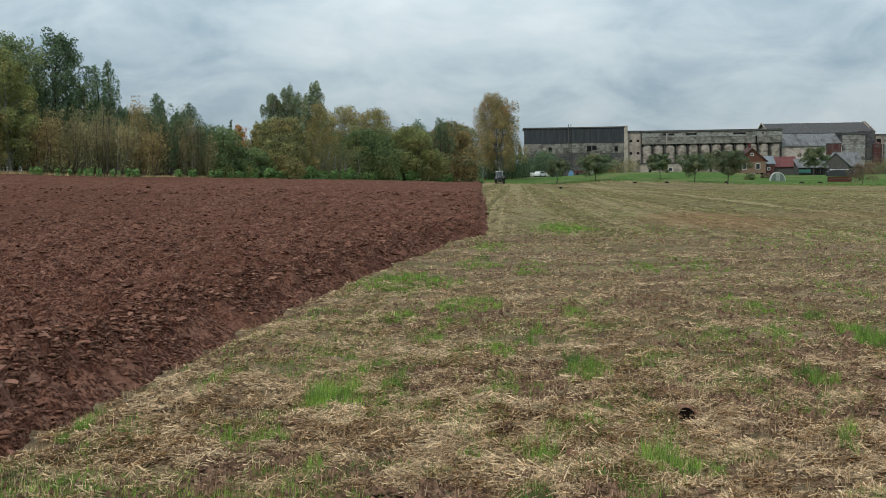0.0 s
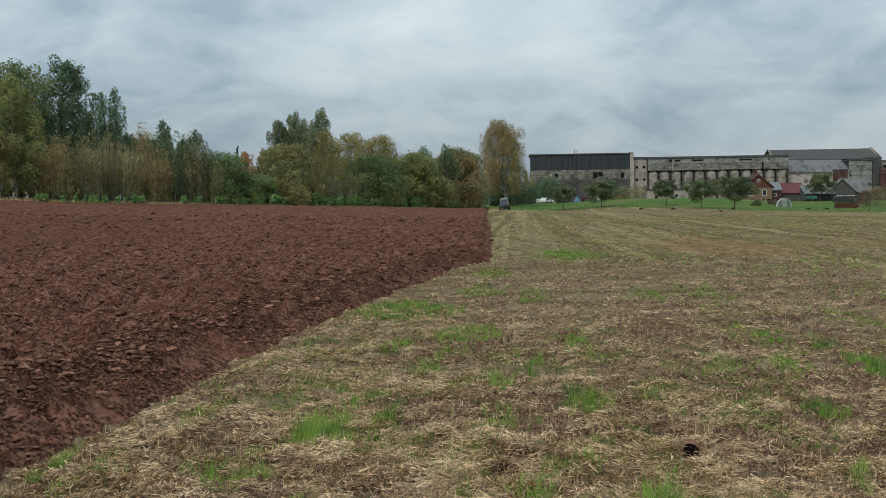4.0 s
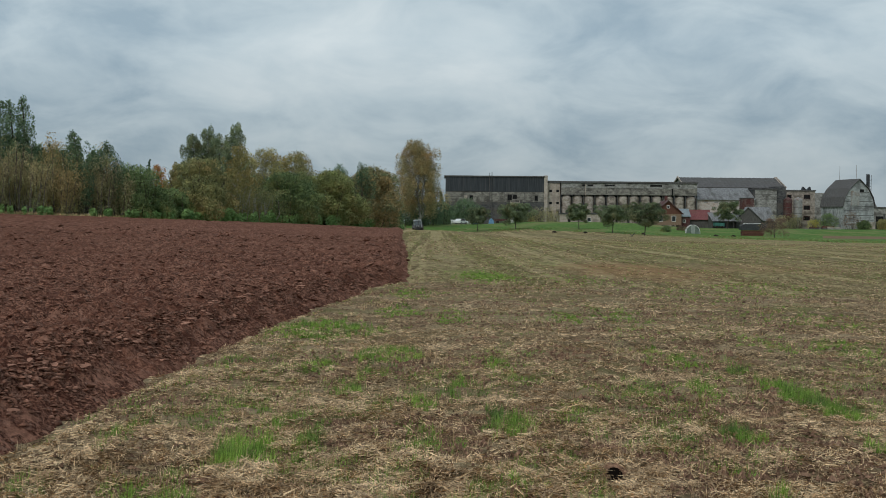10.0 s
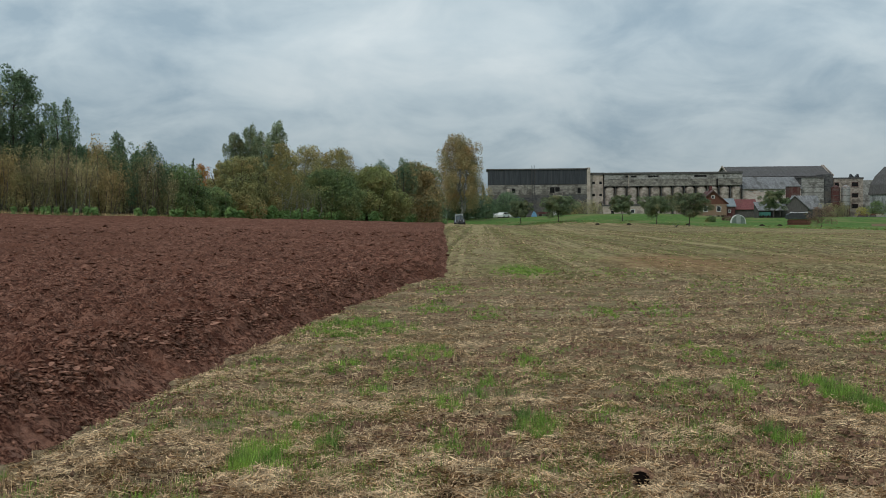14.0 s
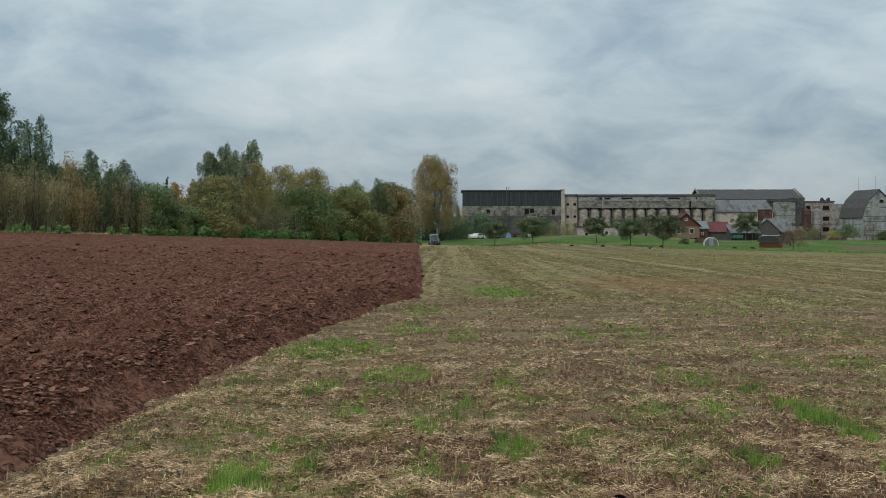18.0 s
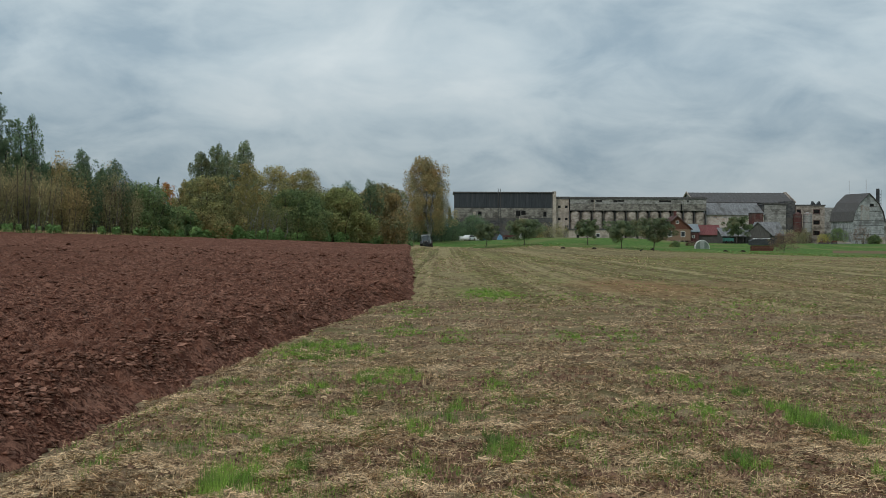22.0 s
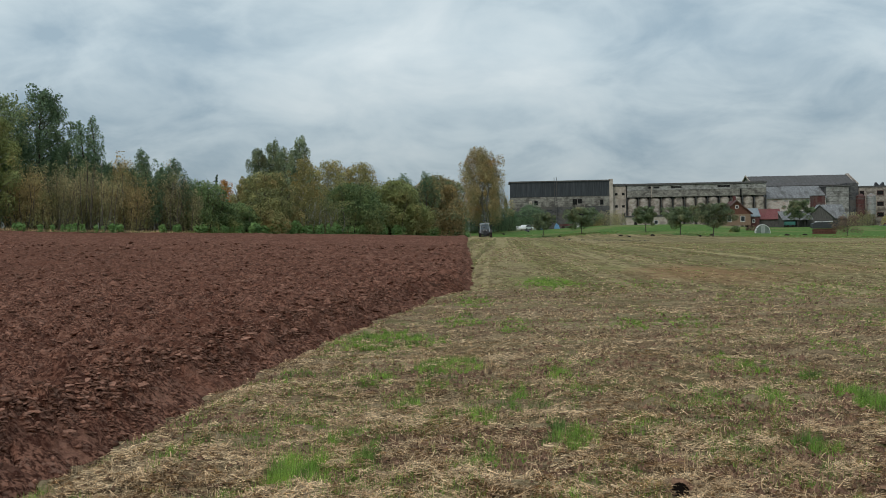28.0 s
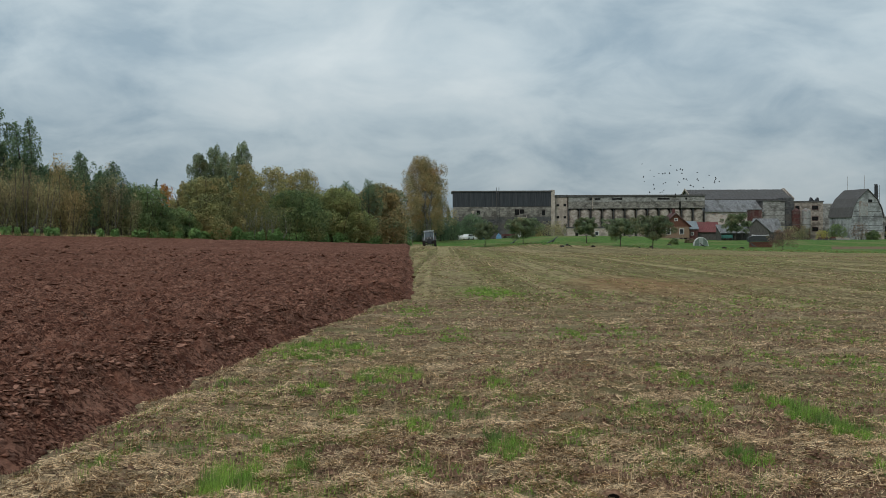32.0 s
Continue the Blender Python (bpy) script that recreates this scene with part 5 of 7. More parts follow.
def build_weeds():
    rng = np.random.default_rng(23)
    n = 26000
    a = rng.uniform(1.6, 25.0, n)
    thick = np.interp(a, [1.6, 3, 6, 11, 13, 16, 22, 31], [0.9, 1, 1, 1, 0.8, 0.5, 0.2, 0.1])
    lush = soft_noise(a * 2.6, a * 0, 51) * 0.5 + soft_noise(a * 9, a * 0, 52) * 0.5
    lush = np.maximum(lush, 0.62 * (a < 5.5))
    keep = lush > 0.72 - 0.4 * thick
    a, lush = a[keep], lush[keep]
    n = len(a)
    r = np.interp(a, PLOUGH_A, PLOUGH_R) + 0.6 + rng.gamma(1.6, 1.3, n)
    x, y = -r * np.sin(np.radians(a)), r * np.cos(np.radians(a))
    h = rng.uniform(0.05, 1, n) ** 1.3 * (0.35 + 1.35 * lush) * np.interp(a, [1.6, 2.2, 6, 11, 14, 25], [0.8, 1.3, 1.1, 1.0, 0.6, 0.4])
    v, f = leaf_cards(rng, np.stack([x, y, terrain(x, y) + h * 1.1], 1), 0.24, rng.normal(0, 0.6, (n, 3)) + [0, -0.4, 0.8])
    tagged(grid_mesh("weed_strip", v, f, [M_LEAF["weed"]]), "bright green broad-leaved weeds along the field's end", "weeds", kind="stuff")
    n = 7000
    a = np.concatenate([rng.uniform(12, 36, n * 2 // 3), rng.uniform(0.2, 4, n // 3)])
    r = np.interp(a, PLOUGH_A, PLOUGH_R) + 0.4 + rng.gamma(1.6, 1.0, len(a))
    x, y = -r * np.sin(np.radians(a)), r * np.cos(np.radians(a))
    tall, lean, w = rng.uniform(0.08, 0.38, len(a)), rng.normal(0, 0.4, (len(a), 2)), 0.03
    c = np.stack([x, y, terrain(x, y)], 1)
    tip = c + np.stack([lean[:, 0] * tall, lean[:, 1] * tall, tall], 1)
    verts = np.stack([c - [w, 0, 0], c + [w, 0, 0], tip], 1).reshape(-1, 3)
    tagged(grid_mesh("grass_strip", verts, np.arange(len(verts)).reshape(-1, 3), [M_DULL, M_STRAW], which=rng.uniform(0, 1, len(a)) < ease(12, 20, a) * 0.75), "dull green and dry grass along the field's end", "grass", kind="stuff")
    n = 9000
    a = rng.uniform(-24, -1, n)
    r = np.interp(a, [-24, -16, -10, -4, 0], [178, 192, 212, 228, 234]) + rng.normal(1.5, 4.5, n) + 10 * rng.uniform(0, 1, n) * (a < -14)
    keep = soft_noise(a * 1.9, r * 0.12, 56) * 0.6 + soft_noise(a * 7, r * 0.5, 57) * 0.4 > np.where(a < -14, 0.42, 0.56)
    a, r = a[keep], r[keep]
    x, y = -r * np.sin(np.radians(a)), r * np.cos(np.radians(a))
    tall, w = rng.uniform(0.04, 0.26, len(a)) ** 1.2 * np.where(a < -14, 1.3, 0.8), 0.16
    c = np.stack([x, y, terrain(x, y) - 0.02], 1)
    tip = c + np.stack([rng.normal(0, 0.5, len(a)) * tall, rng.normal(0, 0.4, len(a)) * tall, tall], 1)
    verts = np.stack([c - [w, 0, 0], c + [w, 0, 0], tip], 1).reshape(-1, 3)
    tagged(grid_mesh("rough_lawn_edge", verts, np.arange(len(verts)).reshape(-1, 3), [M_DULL, M_LEAF["weed"]], which=rng.integers(0, 2, len(a))), "rough uncut grass along the lawn's edge", "grass", kind="stuff")
    n = 3500
    a, r = rng.uniform(34, 60, n), rng.uniform(0, 1, n)
    r = np.interp(a, GREEN_A, GREEN_R) + 1 + 130 * r ** 2
    x, y = -r * np.sin(np.radians(a)), r * np.cos(np.radians(a))
    v, f = leaf_cards(rng, np.stack([x, y, terrain(x, y) + rng.uniform(0.03, 0.16, n)], 1), 0.15, rng.normal(0, 0.5, (n, 3)) + [0, 0, 1])
    tagged(grid_mesh("fodder_crop", v, f, [M_LEAF["crop"]]), "low green leafy crop beyond the ploughed land", "crop", kind="stuff")


def build_burrow():
    """The small dark burrow in the straw: a crater in a low mound of thrown-up soil."""
    top = empty("burrow", pose(1.02, 6.6, float(ground_height(np.array([1.02]), np.array([6.6]))[0]) - 0.01))
    bm = bmesh.new()
    rng = random.Random(3)
    rings = [(0.02, 0.012), (0.045, 0.03), (0.06, 0.085), (0.085, 0.105), (0.14, 0.075), (0.2, 0.03), (0.28, -0.03)]
    loops = [[bm.verts.new((math.cos(i * math.pi / 12) * r * rng.uniform(0.85, 1.15), math.sin(i * math.pi / 12) * r * 1.15,
                            z * (0.62 + 0.5 * math.sin(i * math.pi / 12)) + rng.uniform(-0.012, 0.012) * (r > 0.05))) for i in range(24)] for r, z in rings]
    for lo, hi in zip(loops, loops[1:]):
        for i in range(24):
            bm.faces.new((lo[i], lo[(i + 1) % 24], hi[(i + 1) % 24], hi[i]))
    part("soil_rim", bm, M_EARTH, top, smooth=True)
    # a solid near-black disc is the painted shade inside the burrow
    part("hole", shaped(drum, (0, 0.025, 0.045), (0, -0.75, 0.66), 0.052, 0.02, 16), material("burrow_shade", (0.006, 0.004, 0.003), (0.012, 0.008, 0.006), rough=1.0), top, "near-black disc painted as the shaded mouth of the burrow")
    g = np.random.default_rng(77)
    n = 420
    a, r = g.uniform(-0.7, 3.84, n), g.uniform(0.07, 0.26, n)
    c = np.stack([np.cos(a) * r, np.sin(a) * r * 1.15, np.interp(r, [0.06, 0.09, 0.14, 0.2, 0.28], [0.09, 0.10, 0.08, 0.035, 0.0]) + 0.006], 1)
    way, size, lift_ = g.uniform(0, 6.283, n), g.uniform(0.03, 0.09, n), g.normal(0.1, 0.25, n)
    u = np.stack([np.cos(way), np.sin(way), lift_], 1) * size[:, None]
    w = np.stack([-np.sin(way), np.cos(way), 0.4 + 0 * way], 1) * 0.0026
    grid_mesh("straw", np.stack([c - w, c + w, c + u], 1).reshape(-1, 3), np.arange(3 * n).reshape(n, 3), [M_STRAW], top)
    return tagged(top, "small dark animal burrow in a low mound of soil and straw", "burrow")


build_straw()
build_grass()
build_clods()
build_crumbs()
build_weeds()
build_burrow()

# ---- the old works and the farm ----
def site(name, x, y, turn=0.0, lift=0.0):
    return empty(name, pose(x, y, float(terrain(x, y)) - 0.05 + lift, 0, 0, turn))


def window(parent, x, z, w, h, y=0.0, frame_mat=None, glass=None, name="window", label=""):
    """A window at the front face y, with a frame that stands a little proud and a set-back pane."""
    f = 0.12 if frame_mat else 0.06
    ob = part(name, boxes((x - w / 2 - f, y - 0.06, z - h / 2 - f, x - w / 2, y + 0.1, z + h / 2 + f), (x + w / 2, y - 0.06, z - h / 2 - f, x + w / 2 + f, y + 0.1, z + h / 2 + f),
                          (x - w / 2, y - 0.06, z + h / 2, x + w / 2, y + 0.1, z + h / 2 + f), (x - w / 2, y - 0.06, z - h / 2 - f, x + w / 2, y + 0.1, z - h / 2)),
              frame_mat or M_CONCRETE_DARK, parent, label)
    part("pane", boxes((x - w / 2, y - 0.02, z - h / 2, x + w / 2, y + 0.02, z + h / 2)), glass or M_GLASS_DARK, ob)
    return ob


def panel_wall(parent, mat, x0, x1, z0, z1, wide, high, y0, y1, gap=0.04, label=""):
    """Wall panels with open joints between them, each a part."""
    nx, nz = max(1, round((x1 - x0) / wide)), max(1, round((z1 - z0) / high))
    for i in range(nx):
        for k in range(nz):
            a, b = x0 + (x1 - x0) * i / nx, x0 + (x1 - x0) * (i + 1) / nx
            c, d = z0 + (z1 - z0) * k / nz, z0 + (z1 - z0) * (k + 1) / nz
            push = 0.03 * ((i * 7 + k * 3) % 3)
            part("wall_panel", boxes((a + gap, y0 - push, c + gap, b - gap, y1, d - gap)), mat, parent, label)


def dark_shed():
    top = site("industrial_shed", 3.4, 344, 0, 0.4)
    w, depth = 30.8, 16.0
    part("wall_core", boxes((0.1, 0.1, -1, w - 0.1, depth, 15.7)), M_CONCRETE_DARK, top)
    panel_wall(top, M_CONCRETE_DARK, 0, w, 0, 7.9, 6.1, 1.3, 0, 0.25, label="dark weathered concrete panel")
    panel_wall(top, M_BAND, 0, w, 7.95, 11.1, 6.1, 1.55, -0.05, 0.24, label="stained pale concrete panel")
    bm = bmesh.new()
    for i in range(52):
        a = w * i / 52
        box(bm, a, -0.14 - 0.05 * (i % 2), 11.15, a + w / 52, 0.24, 15.75)
    part("cladding", bm, M_CLADDING, top, "dark corrugated cladding")
    part("roof", boxes((-0.4, -0.5, 15.75, w + 0.2, depth + 0.3, 16.1)), M_DARK_ROOF, top)
    part("end_pilaster", boxes((w - 0.1, -0.3, 0, w + 1.0, depth, 16.3)), M_PALE_WALL, top, "pale end wall")
    for x in (13.7, 14.4):
        part("vent_pipe", shaped(drum, (x, -0.45, 0.5), (0, 0, 1), 0.08, 16.6, 8), M_DARK_ROOF, top, "thin dark vent pipe")
    window(top, 8.0, 9.3, 1.0, 1.2, -0.14, glass=M_OPENING_SHADE)
    window(top, 6.3, 9.3, 0.9, 1.2, -0.14, glass=M_PALE_WALL)
    window(top, 20.0, 9.4, 1.3, 1.7, -0.14, glass=M_OPENING_SHADE, label="broken dark window")
    window(top, 21.6, 9.6, 1.3, 1.3, -0.14, glass=M_OPENING_SHADE, label="broken dark window")
    window(top, 28.3, 9.2, 0.95, 1.5, -0.14, glass=M_OPENING_SHADE)
    part("balcony", boxes((20.2, -1.3, 7.6, 23.0, 0, 7.85), (20.2, -1.3, 7.85, 20.3, -1.2, 8.5), (22.9, -1.3, 7.85, 23.0, -1.2, 8.5)), M_PALE_WALL, top)
    part("doorway", boxes((26.5, -0.08, 0, 29.5, 0.1, 4.0)), M_OPENING_SHADE, top, "open doorway shown by a near-black panel")
    tagged(top, "long industrial shed of dark cladding over grey concrete panels", "factory")


def stair_tower():
    top = site("stair_tower", 35.2, 346, 0, 0.35)
    part("wall", boxes((0, 0, -1, 4.2, 8, 13.2)), M_PALE_WALL, top)
    part("parapet", boxes((-0.1, -0.15, 13.2, 4.4, 8, 14.0)), M_CONCRETE_DARK, top, "dark parapet")
    for x in (1.2, 3.4):
        for z in (4.2, 7.0, 10.8):
            window(top, x, z, 0.75, 0.65, 0.0, glass=M_OPENING_SHADE)
    part("wall_stain", boxes((3.0, -0.012, 0, 4.1, 0.0, 5.0)), M_CONCRETE, top)
    tagged(top, "narrow beige plastered stair tower with small windows", "tower")


def silo_row():
    top = site("silo_building", 39.6, 345, -0.6, 0.5)
    w, n = 42.6, 12
    part("rear_wall", boxes((0, 4.2, -1, w, 9, 9.5)), M_CONCRETE_DARK, top)
    for i in range(n):
        bm = bmesh.new()
        r = w / n / 2 - 0.13
        c = (i + 0.5) * w / n
        drum(bm, (c, 1.8, -1), (0, 0, 1), r, 9.7, 20)
        drum(bm, (c, 1.8, 8.7), (0, 0, 1), r, 0.75, 20, r * 0.55)
        part("silo", bm, M_SILO, top, smooth=False)
    for i in range(n + 1):
        part("post", boxes((i * w / n - 0.11, 0.3, 0, i * w / n + 0.11, 1.2, 9.6)), M_CONCRETE_DARK, top)
    panel_wall(top, M_BAND, 0, w, 9.5, 11.6, 7.1, 2.1, 0.1, 0.48, 0.02)
    panel_wall(top, M_CONCRETE, 0, w, 11.6, 13.15, 7.1, 1.55, 0.0, 0.48, 0.02)
    part("gallery_core", boxes((0.1, 0.5, 9.45, w - 0.1, 7.4, 13.2)), M_CONCRETE_DARK, top)
    part("roof", boxes((-0.3, -0.35, 13.2, w + 0.2, 8, 13.75)), M_DARK_ROOF, top)
    for x0, x1 in ((6.6, 7.5), (8.2, 10.0), (13.6, 16.8), (27.8, 31.6), (36.5, 37.1)):
        part("slit_window", boxes((x0, -0.06, 12.2, x1, 0.2, 12.75)), M_OPENING_SHADE, top, "dark broken slit window")
    part("downpipe", shaped(drum, (7.6, -0.1, 9.2), (0, 0, 1), 0.12, 3.8, 8), M_PALE_WALL, top)
    part("ladder_slot", boxes((34.6, -0.07, 9.6, 35.1, 0.2, 11.6)), M_OPENING_SHADE, top)
    tagged(top, "row of tall concrete silos under a grey gallery", "silo")
    low = site("low_annex", 38.6, 339)
    part("wall", boxes((0, 0, 0, 12.4, 5, 3.9)), M_PALE_WALL, low)
    part("roof", boxes((-0.25, -0.3, 3.9, 12.7, 5.2, 4.25)), M_CONCRETE_DARK, low)
    part("doorway", boxes((2.4, -0.05, 0, 3.3, 0.1, 2.3)), M_OPENING_SHADE, low)
    window(low, 9.0, 2.2, 1.0, 1.0, 0.0, M_WHITE)
    tagged(low, "low pale plastered annex before the silos", "annex")


def sheet_roof(bm, x0, x1, y0, z0, y1, z1, ribs, thick=0.12):
    """A sloping sheet roof with folded ribs, in one sheet with thickness."""
    rows = []
    for i in range(2 * ribs + 1):
        x, up = x0 + (x1 - x0) * i / (2 * ribs), 0.07 * (i % 2)
        rows.append([bm.verts.new(p) for p in ((x, y0, z0 + up), (x, y1, z1 + up), (x, y1, z1 - thick), (x, y0, z0 - thick))])
    for a, b in zip(rows, rows[1:]):
        for k in range(4):
            bm.faces.new((a[k], b[k], b[(k + 1) % 4], a[(k + 1) % 4]))
    bm.faces.new(rows[0]), bm.faces.new(rows[-1][::-1])


def great_hall():
    top = site("grain_hall", 82.5, 362)
    w = 32.6
    part("wall", boxes((0.1, 0.1, 0, w - 0.1, 20, 13.4)), M_CONCRETE, top)
    bm = bmesh.new()
    prism(bm, [(0, 13.4), (20, 13.4), (10, 17.3)], 0, 0.3)
    bmesh.ops.rotate(bm, verts=bm.verts, cent=(0, 0, 0), matrix=Matrix.Rotation(radians(90), 3, "Z"))
    bmesh.ops.translate(bm, verts=bm.verts, vec=(w, 0, 0))
    part("end_gable", bm, M_PALE_WALL, top)
    bm = bmesh.new()
    prism(bm, [(0.1, 13.4), (19.9, 13.4), (10, 16.7)], 0, 0.3)
    bmesh.ops.transform(bm, verts=bm.verts, matrix=Matrix(((0, 1, 0, 0), (1, 0, 0, 0), (0, 0, 1, 0), (0, 0, 0, 1))))
    part("end_gable", bm, M_CONCRETE, top, "grey concrete gable")
    part("front_roof", shaped(sheet_roof, -0.4, w + 0.3, -0.5, 13.3, 10, 16.9, 24), M_DARK_ROOF, top)
    part("rear_roof", shaped(sheet_roof, -0.4, w + 0.3, 20.5, 13.3, 10, 16.9, 8), M_DARK_ROOF, top)
    for x in (-0.65, w + 0.25):
        for y0 in (-0.6, 20.6):
            bm = bmesh.new()
            prism(bm, [(y0, 13.15), (10, 16.9), (10, 17.35), (y0, 13.6)], x, x + 0.28)
            bmesh.ops.transform(bm, verts=bm.verts, matrix=Matrix(((0, 1, 0, 0), (1, 0, 0, 0), (0, 0, 1, 0), (0, 0, 0, 1))))
            part("verge", bm, M_PALE_WALL, top, "pale verge along the roof's end")
    tagged(top, "long grain hall with a dark sheet roof behind the silos", "factory")
    lean = site("brick_wing", 83.0, 348)
    part("wall", boxes((0, 0, 0, 18.2, 10, 8.9)), M_PINK_BRICK, lean, "pale pinkish brick wall")
    part("roof", shaped(sheet_roof, -0.3, 18.6, -0.5, 8.9, 9, 12.9, 16), M_ASBESTOS, lean, "grey sheet roof")
    for i in range(5):
        part("vent_slot", boxes((2.2 + i * 3.2, -0.04, 7.9, 3.4 + i * 3.2, 0.1, 8.3)), M_CONCRETE, lean)
    tagged(lean, "brick wing with a sloping grey sheet roof", "factory")
    block = site("panel_block", 101.6, 349)
    panel_wall(block, M_CONCRETE, 0, 7.0, 0, 12.3, 7.0, 1.55, 0, 0.2)
    part("core", boxes((0.1, 0.2, 0, 6.9, 8.9, 12.3)), M_CONCRETE_DARK, block)
    part("roof", boxes((-0.2, -0.3, 12.3, 7.3, 9.2, 12.65)), M_DARK_ROOF, block)
    part("side_bay", boxes((7.05, 1.5, 0, 10.3, 9, 13.4)), M_CONCRETE_DARK, block, "dark recessed bay")
    tagged(block, "grey block of concrete wall panels", "factory")
    box_ = site("steel_bin", 94.6, 338)
    part("shell", boxes((0, 0, 0, 3.5, 3.4, 9.2)), M_RUST, box_)
    for i in range(4):
        part("rib", boxes((i * 1.12, -0.06, 0, i * 1.12 + 0.12, 0.0, 9.2)), M_RUST, box_)
    part("lid", boxes((-0.15, -0.15, 9.2, 3.65, 3.55, 9.4)), M_DARK_ROOF, box_)
    tagged(box_, "square rust-red steel bin", "silo")


def elevator():
    top = site("grain_elevator", 113.6, 355)
    part("wall", boxes((0, 0, 0, 9.2, 9, 12.1)), M_SILO, top)
    part("roof", boxes((-0.2, -0.2, 12.1, 9.4, 9.2, 12.5)), M_DARK_ROOF, top)
    for z in (3.4, 6.8, 10.3):
        window(top, 6.6, z, 1.9, 1.2, 0.0, M_RUST, M_OPENING_SHADE)
    window(top, 0.9, 10.3, 1.2, 1.1, 0.0, M_RUST, M_OPENING_SHADE)
    part("grey_bay", boxes((9.25, 0.3, 0, 12.6, 9, 11.6)), M_CONCRETE, top, "grey side bay")
    for dx in (-0.75, 0.75):
        part("roof_vent", shaped(prism, [(7.2 + dx - 0.75, 12.5), (7.2 + dx + 0.75, 12.5), (7.2 + dx * 1.5, 13.7)], 2, 3.5), M_BLACK, top, "dark roof ventilator")
    tagged(top, "beige grain elevator block with rust-framed windows", "factory")
    for x, mat, word in ((112.3, M_RUST, "rust-red"), (115.5, M_STEEL, "dull grey")):
        tank = site("feed_tank", x, 349.5)
        bm = bmesh.new()
        drum(bm, (0, 0, 3.6), (0, 0, 1), 1.35, 5.6, 20)
        part("shell", bm, mat, tank)
        part("cone_top", shaped(drum, (0, 0, 9.2), (0, 0, 1), 1.4, 0.75, 20, 0.25), mat, tank)
        part("hopper", shaped(drum, (0, 0, 2.2), (0, 0, 1), 0.3, 1.4, 20, 1.33), mat, tank)
        for i in range(4):
            part("leg", shaped(drum, (math.cos(i * 1.571 + 0.78) * 1.2, math.sin(i * 1.571 + 0.78) * 1.2, 0), (0, 0, 1), 0.09, 4.2, 6), M_RUST, tank)
        for z in (4.8, 6.6, 8.4):
            part("hoop", shaped(drum, (0, 0, z), (0, 0, 1), 1.39, 0.1, 20), M_DARK_ROOF, tank)
        tagged(tank, f"tall {word} cylindrical feed tank on legs", "tank", "feed tanks")


def arched_barn():
    top = site("arched_barn", 122.8, 330, 14)
    w, length, g = 10.6, 11.6, 7.0
    outline = [(0, 0), (w, 0), (w, g), (w - 0.7, 9.6), (w - 2.2, 12.2), (w / 2, 15.0), (2.2, 12.2), (0.7, 9.6), (0, g)]
    part("front_wall", shaped(prism, outline, 0, 0.35), M_PANEL_PALE, top, "grey gable of horizontal panels")
    part("rear_wall", shaped(prism, outline, length - 0.35, length), M_PANEL_PALE, top)
    panel_wall(top, M_PANEL_PALE, 0, 0.4, 0, g, 0.4, 2.3, 0.36, length - 0.36)
    panel_wall(top, M_PANEL_PALE, w - 0.4, w, 0, g, 0.4, 2.3, 0.36, length - 0.36)
    skin = [(-0.3, g - 0.1), (0.45, 9.75), (2.05, 12.45), (w / 2, 15.3), (w - 2.05, 12.45), (w - 0.45, 9.75), (w + 0.3, g - 0.1)]
    for (xa, za), (xb, zb) in zip(skin, skin[1:]):
        part("roof_slope", shaped(prism, [(xa, za), (xb, zb), (xb, zb - 0.25), (xa, za - 0.25)], -0.35, length + 0.35), M_DARK_ROOF, top)
    for z in (1.4, 2.8, 4.2, 5.6, 7.0, 8.4, 9.8, 11.2):
        half = float(np.interp(z, [0, g, 9.6, 12.2, 15], [w / 2, w / 2, w / 2 - 0.7, w / 2 - 2.2, 0])) - 0.25
        part("panel_joint", boxes((w / 2 - half, -0.03, z - 0.08, w / 2 + half, 0.0, z + 0.08)), M_CONCRETE_DARK, top)
    part("pale_panel", boxes((2.4, -0.06, 7.2, 5.4, 0, 11.6)), M_STEEL, top, "pale patched panel")
    window(top, w / 2 + 0.9, 11.6, 1.3, 0.9, 0.0, glass=M_OPENING_SHADE)
    part("gate", boxes((8.0, -0.08, 0, 11.0, 0, 2.2)), M_PALE_WALL, top)
    for x in (1.5, 10.0):
        part("lightning_rod", shaped(drum, (w / 2, x, 15.0), (0, 0, 1), 0.05, 4.5, 6), M_STEEL, top)
    tagged(top, "tall grey barn with an arched gambrel roof", "barn")
    stack = site("boiler_chimney", 141.8, 360)
    part("flue", shaped(drum, (0, 0, 0), (0, 0, 1), 0.5, 18.0, 14), M_BLACK, stack)
    for i in range(8):
        part("ladder_rung", boxes((0.5, -0.05, 9 + i, 1.2, 0.05, 9.12 + i)), M_DARK_ROOF, stack)
    for x in (0.6, 1.15):
        part("ladder_rail", shaped(drum, (x, 0, 8.5), (0, 0, 1), 0.06, 9.2, 6), M_DARK_ROOF, stack)
    tagged(stack, "slim black boiler chimney with a ladder", "chimney")
    side = site("far_block", 135.0, 352)
    part("wall", boxes((0, 0, 0, 18, 10, 6.8)), M_CONCRETE, side)
    for x in (2.2, 6.4, 10.6):
        part("gateway", boxes((x, -0.06, 0, x + 2.4, 0.1, 4.2)), M_OPENING_SHADE, side, "open gateway shown by a near-black panel")
        part("gate_post", boxes((x + 2.45, -0.35, 0, x + 2.95, 0.05, 5.0)), M_CONCRETE_DARK, side)
    for x in (1.6, 4.4, 7.2):
        part("roof_vent", shaped(drum, (x, 3, 7.2), (0, 0, 1), 0.8, 0.9, 14, 0.35), M_CONCRETE, side)
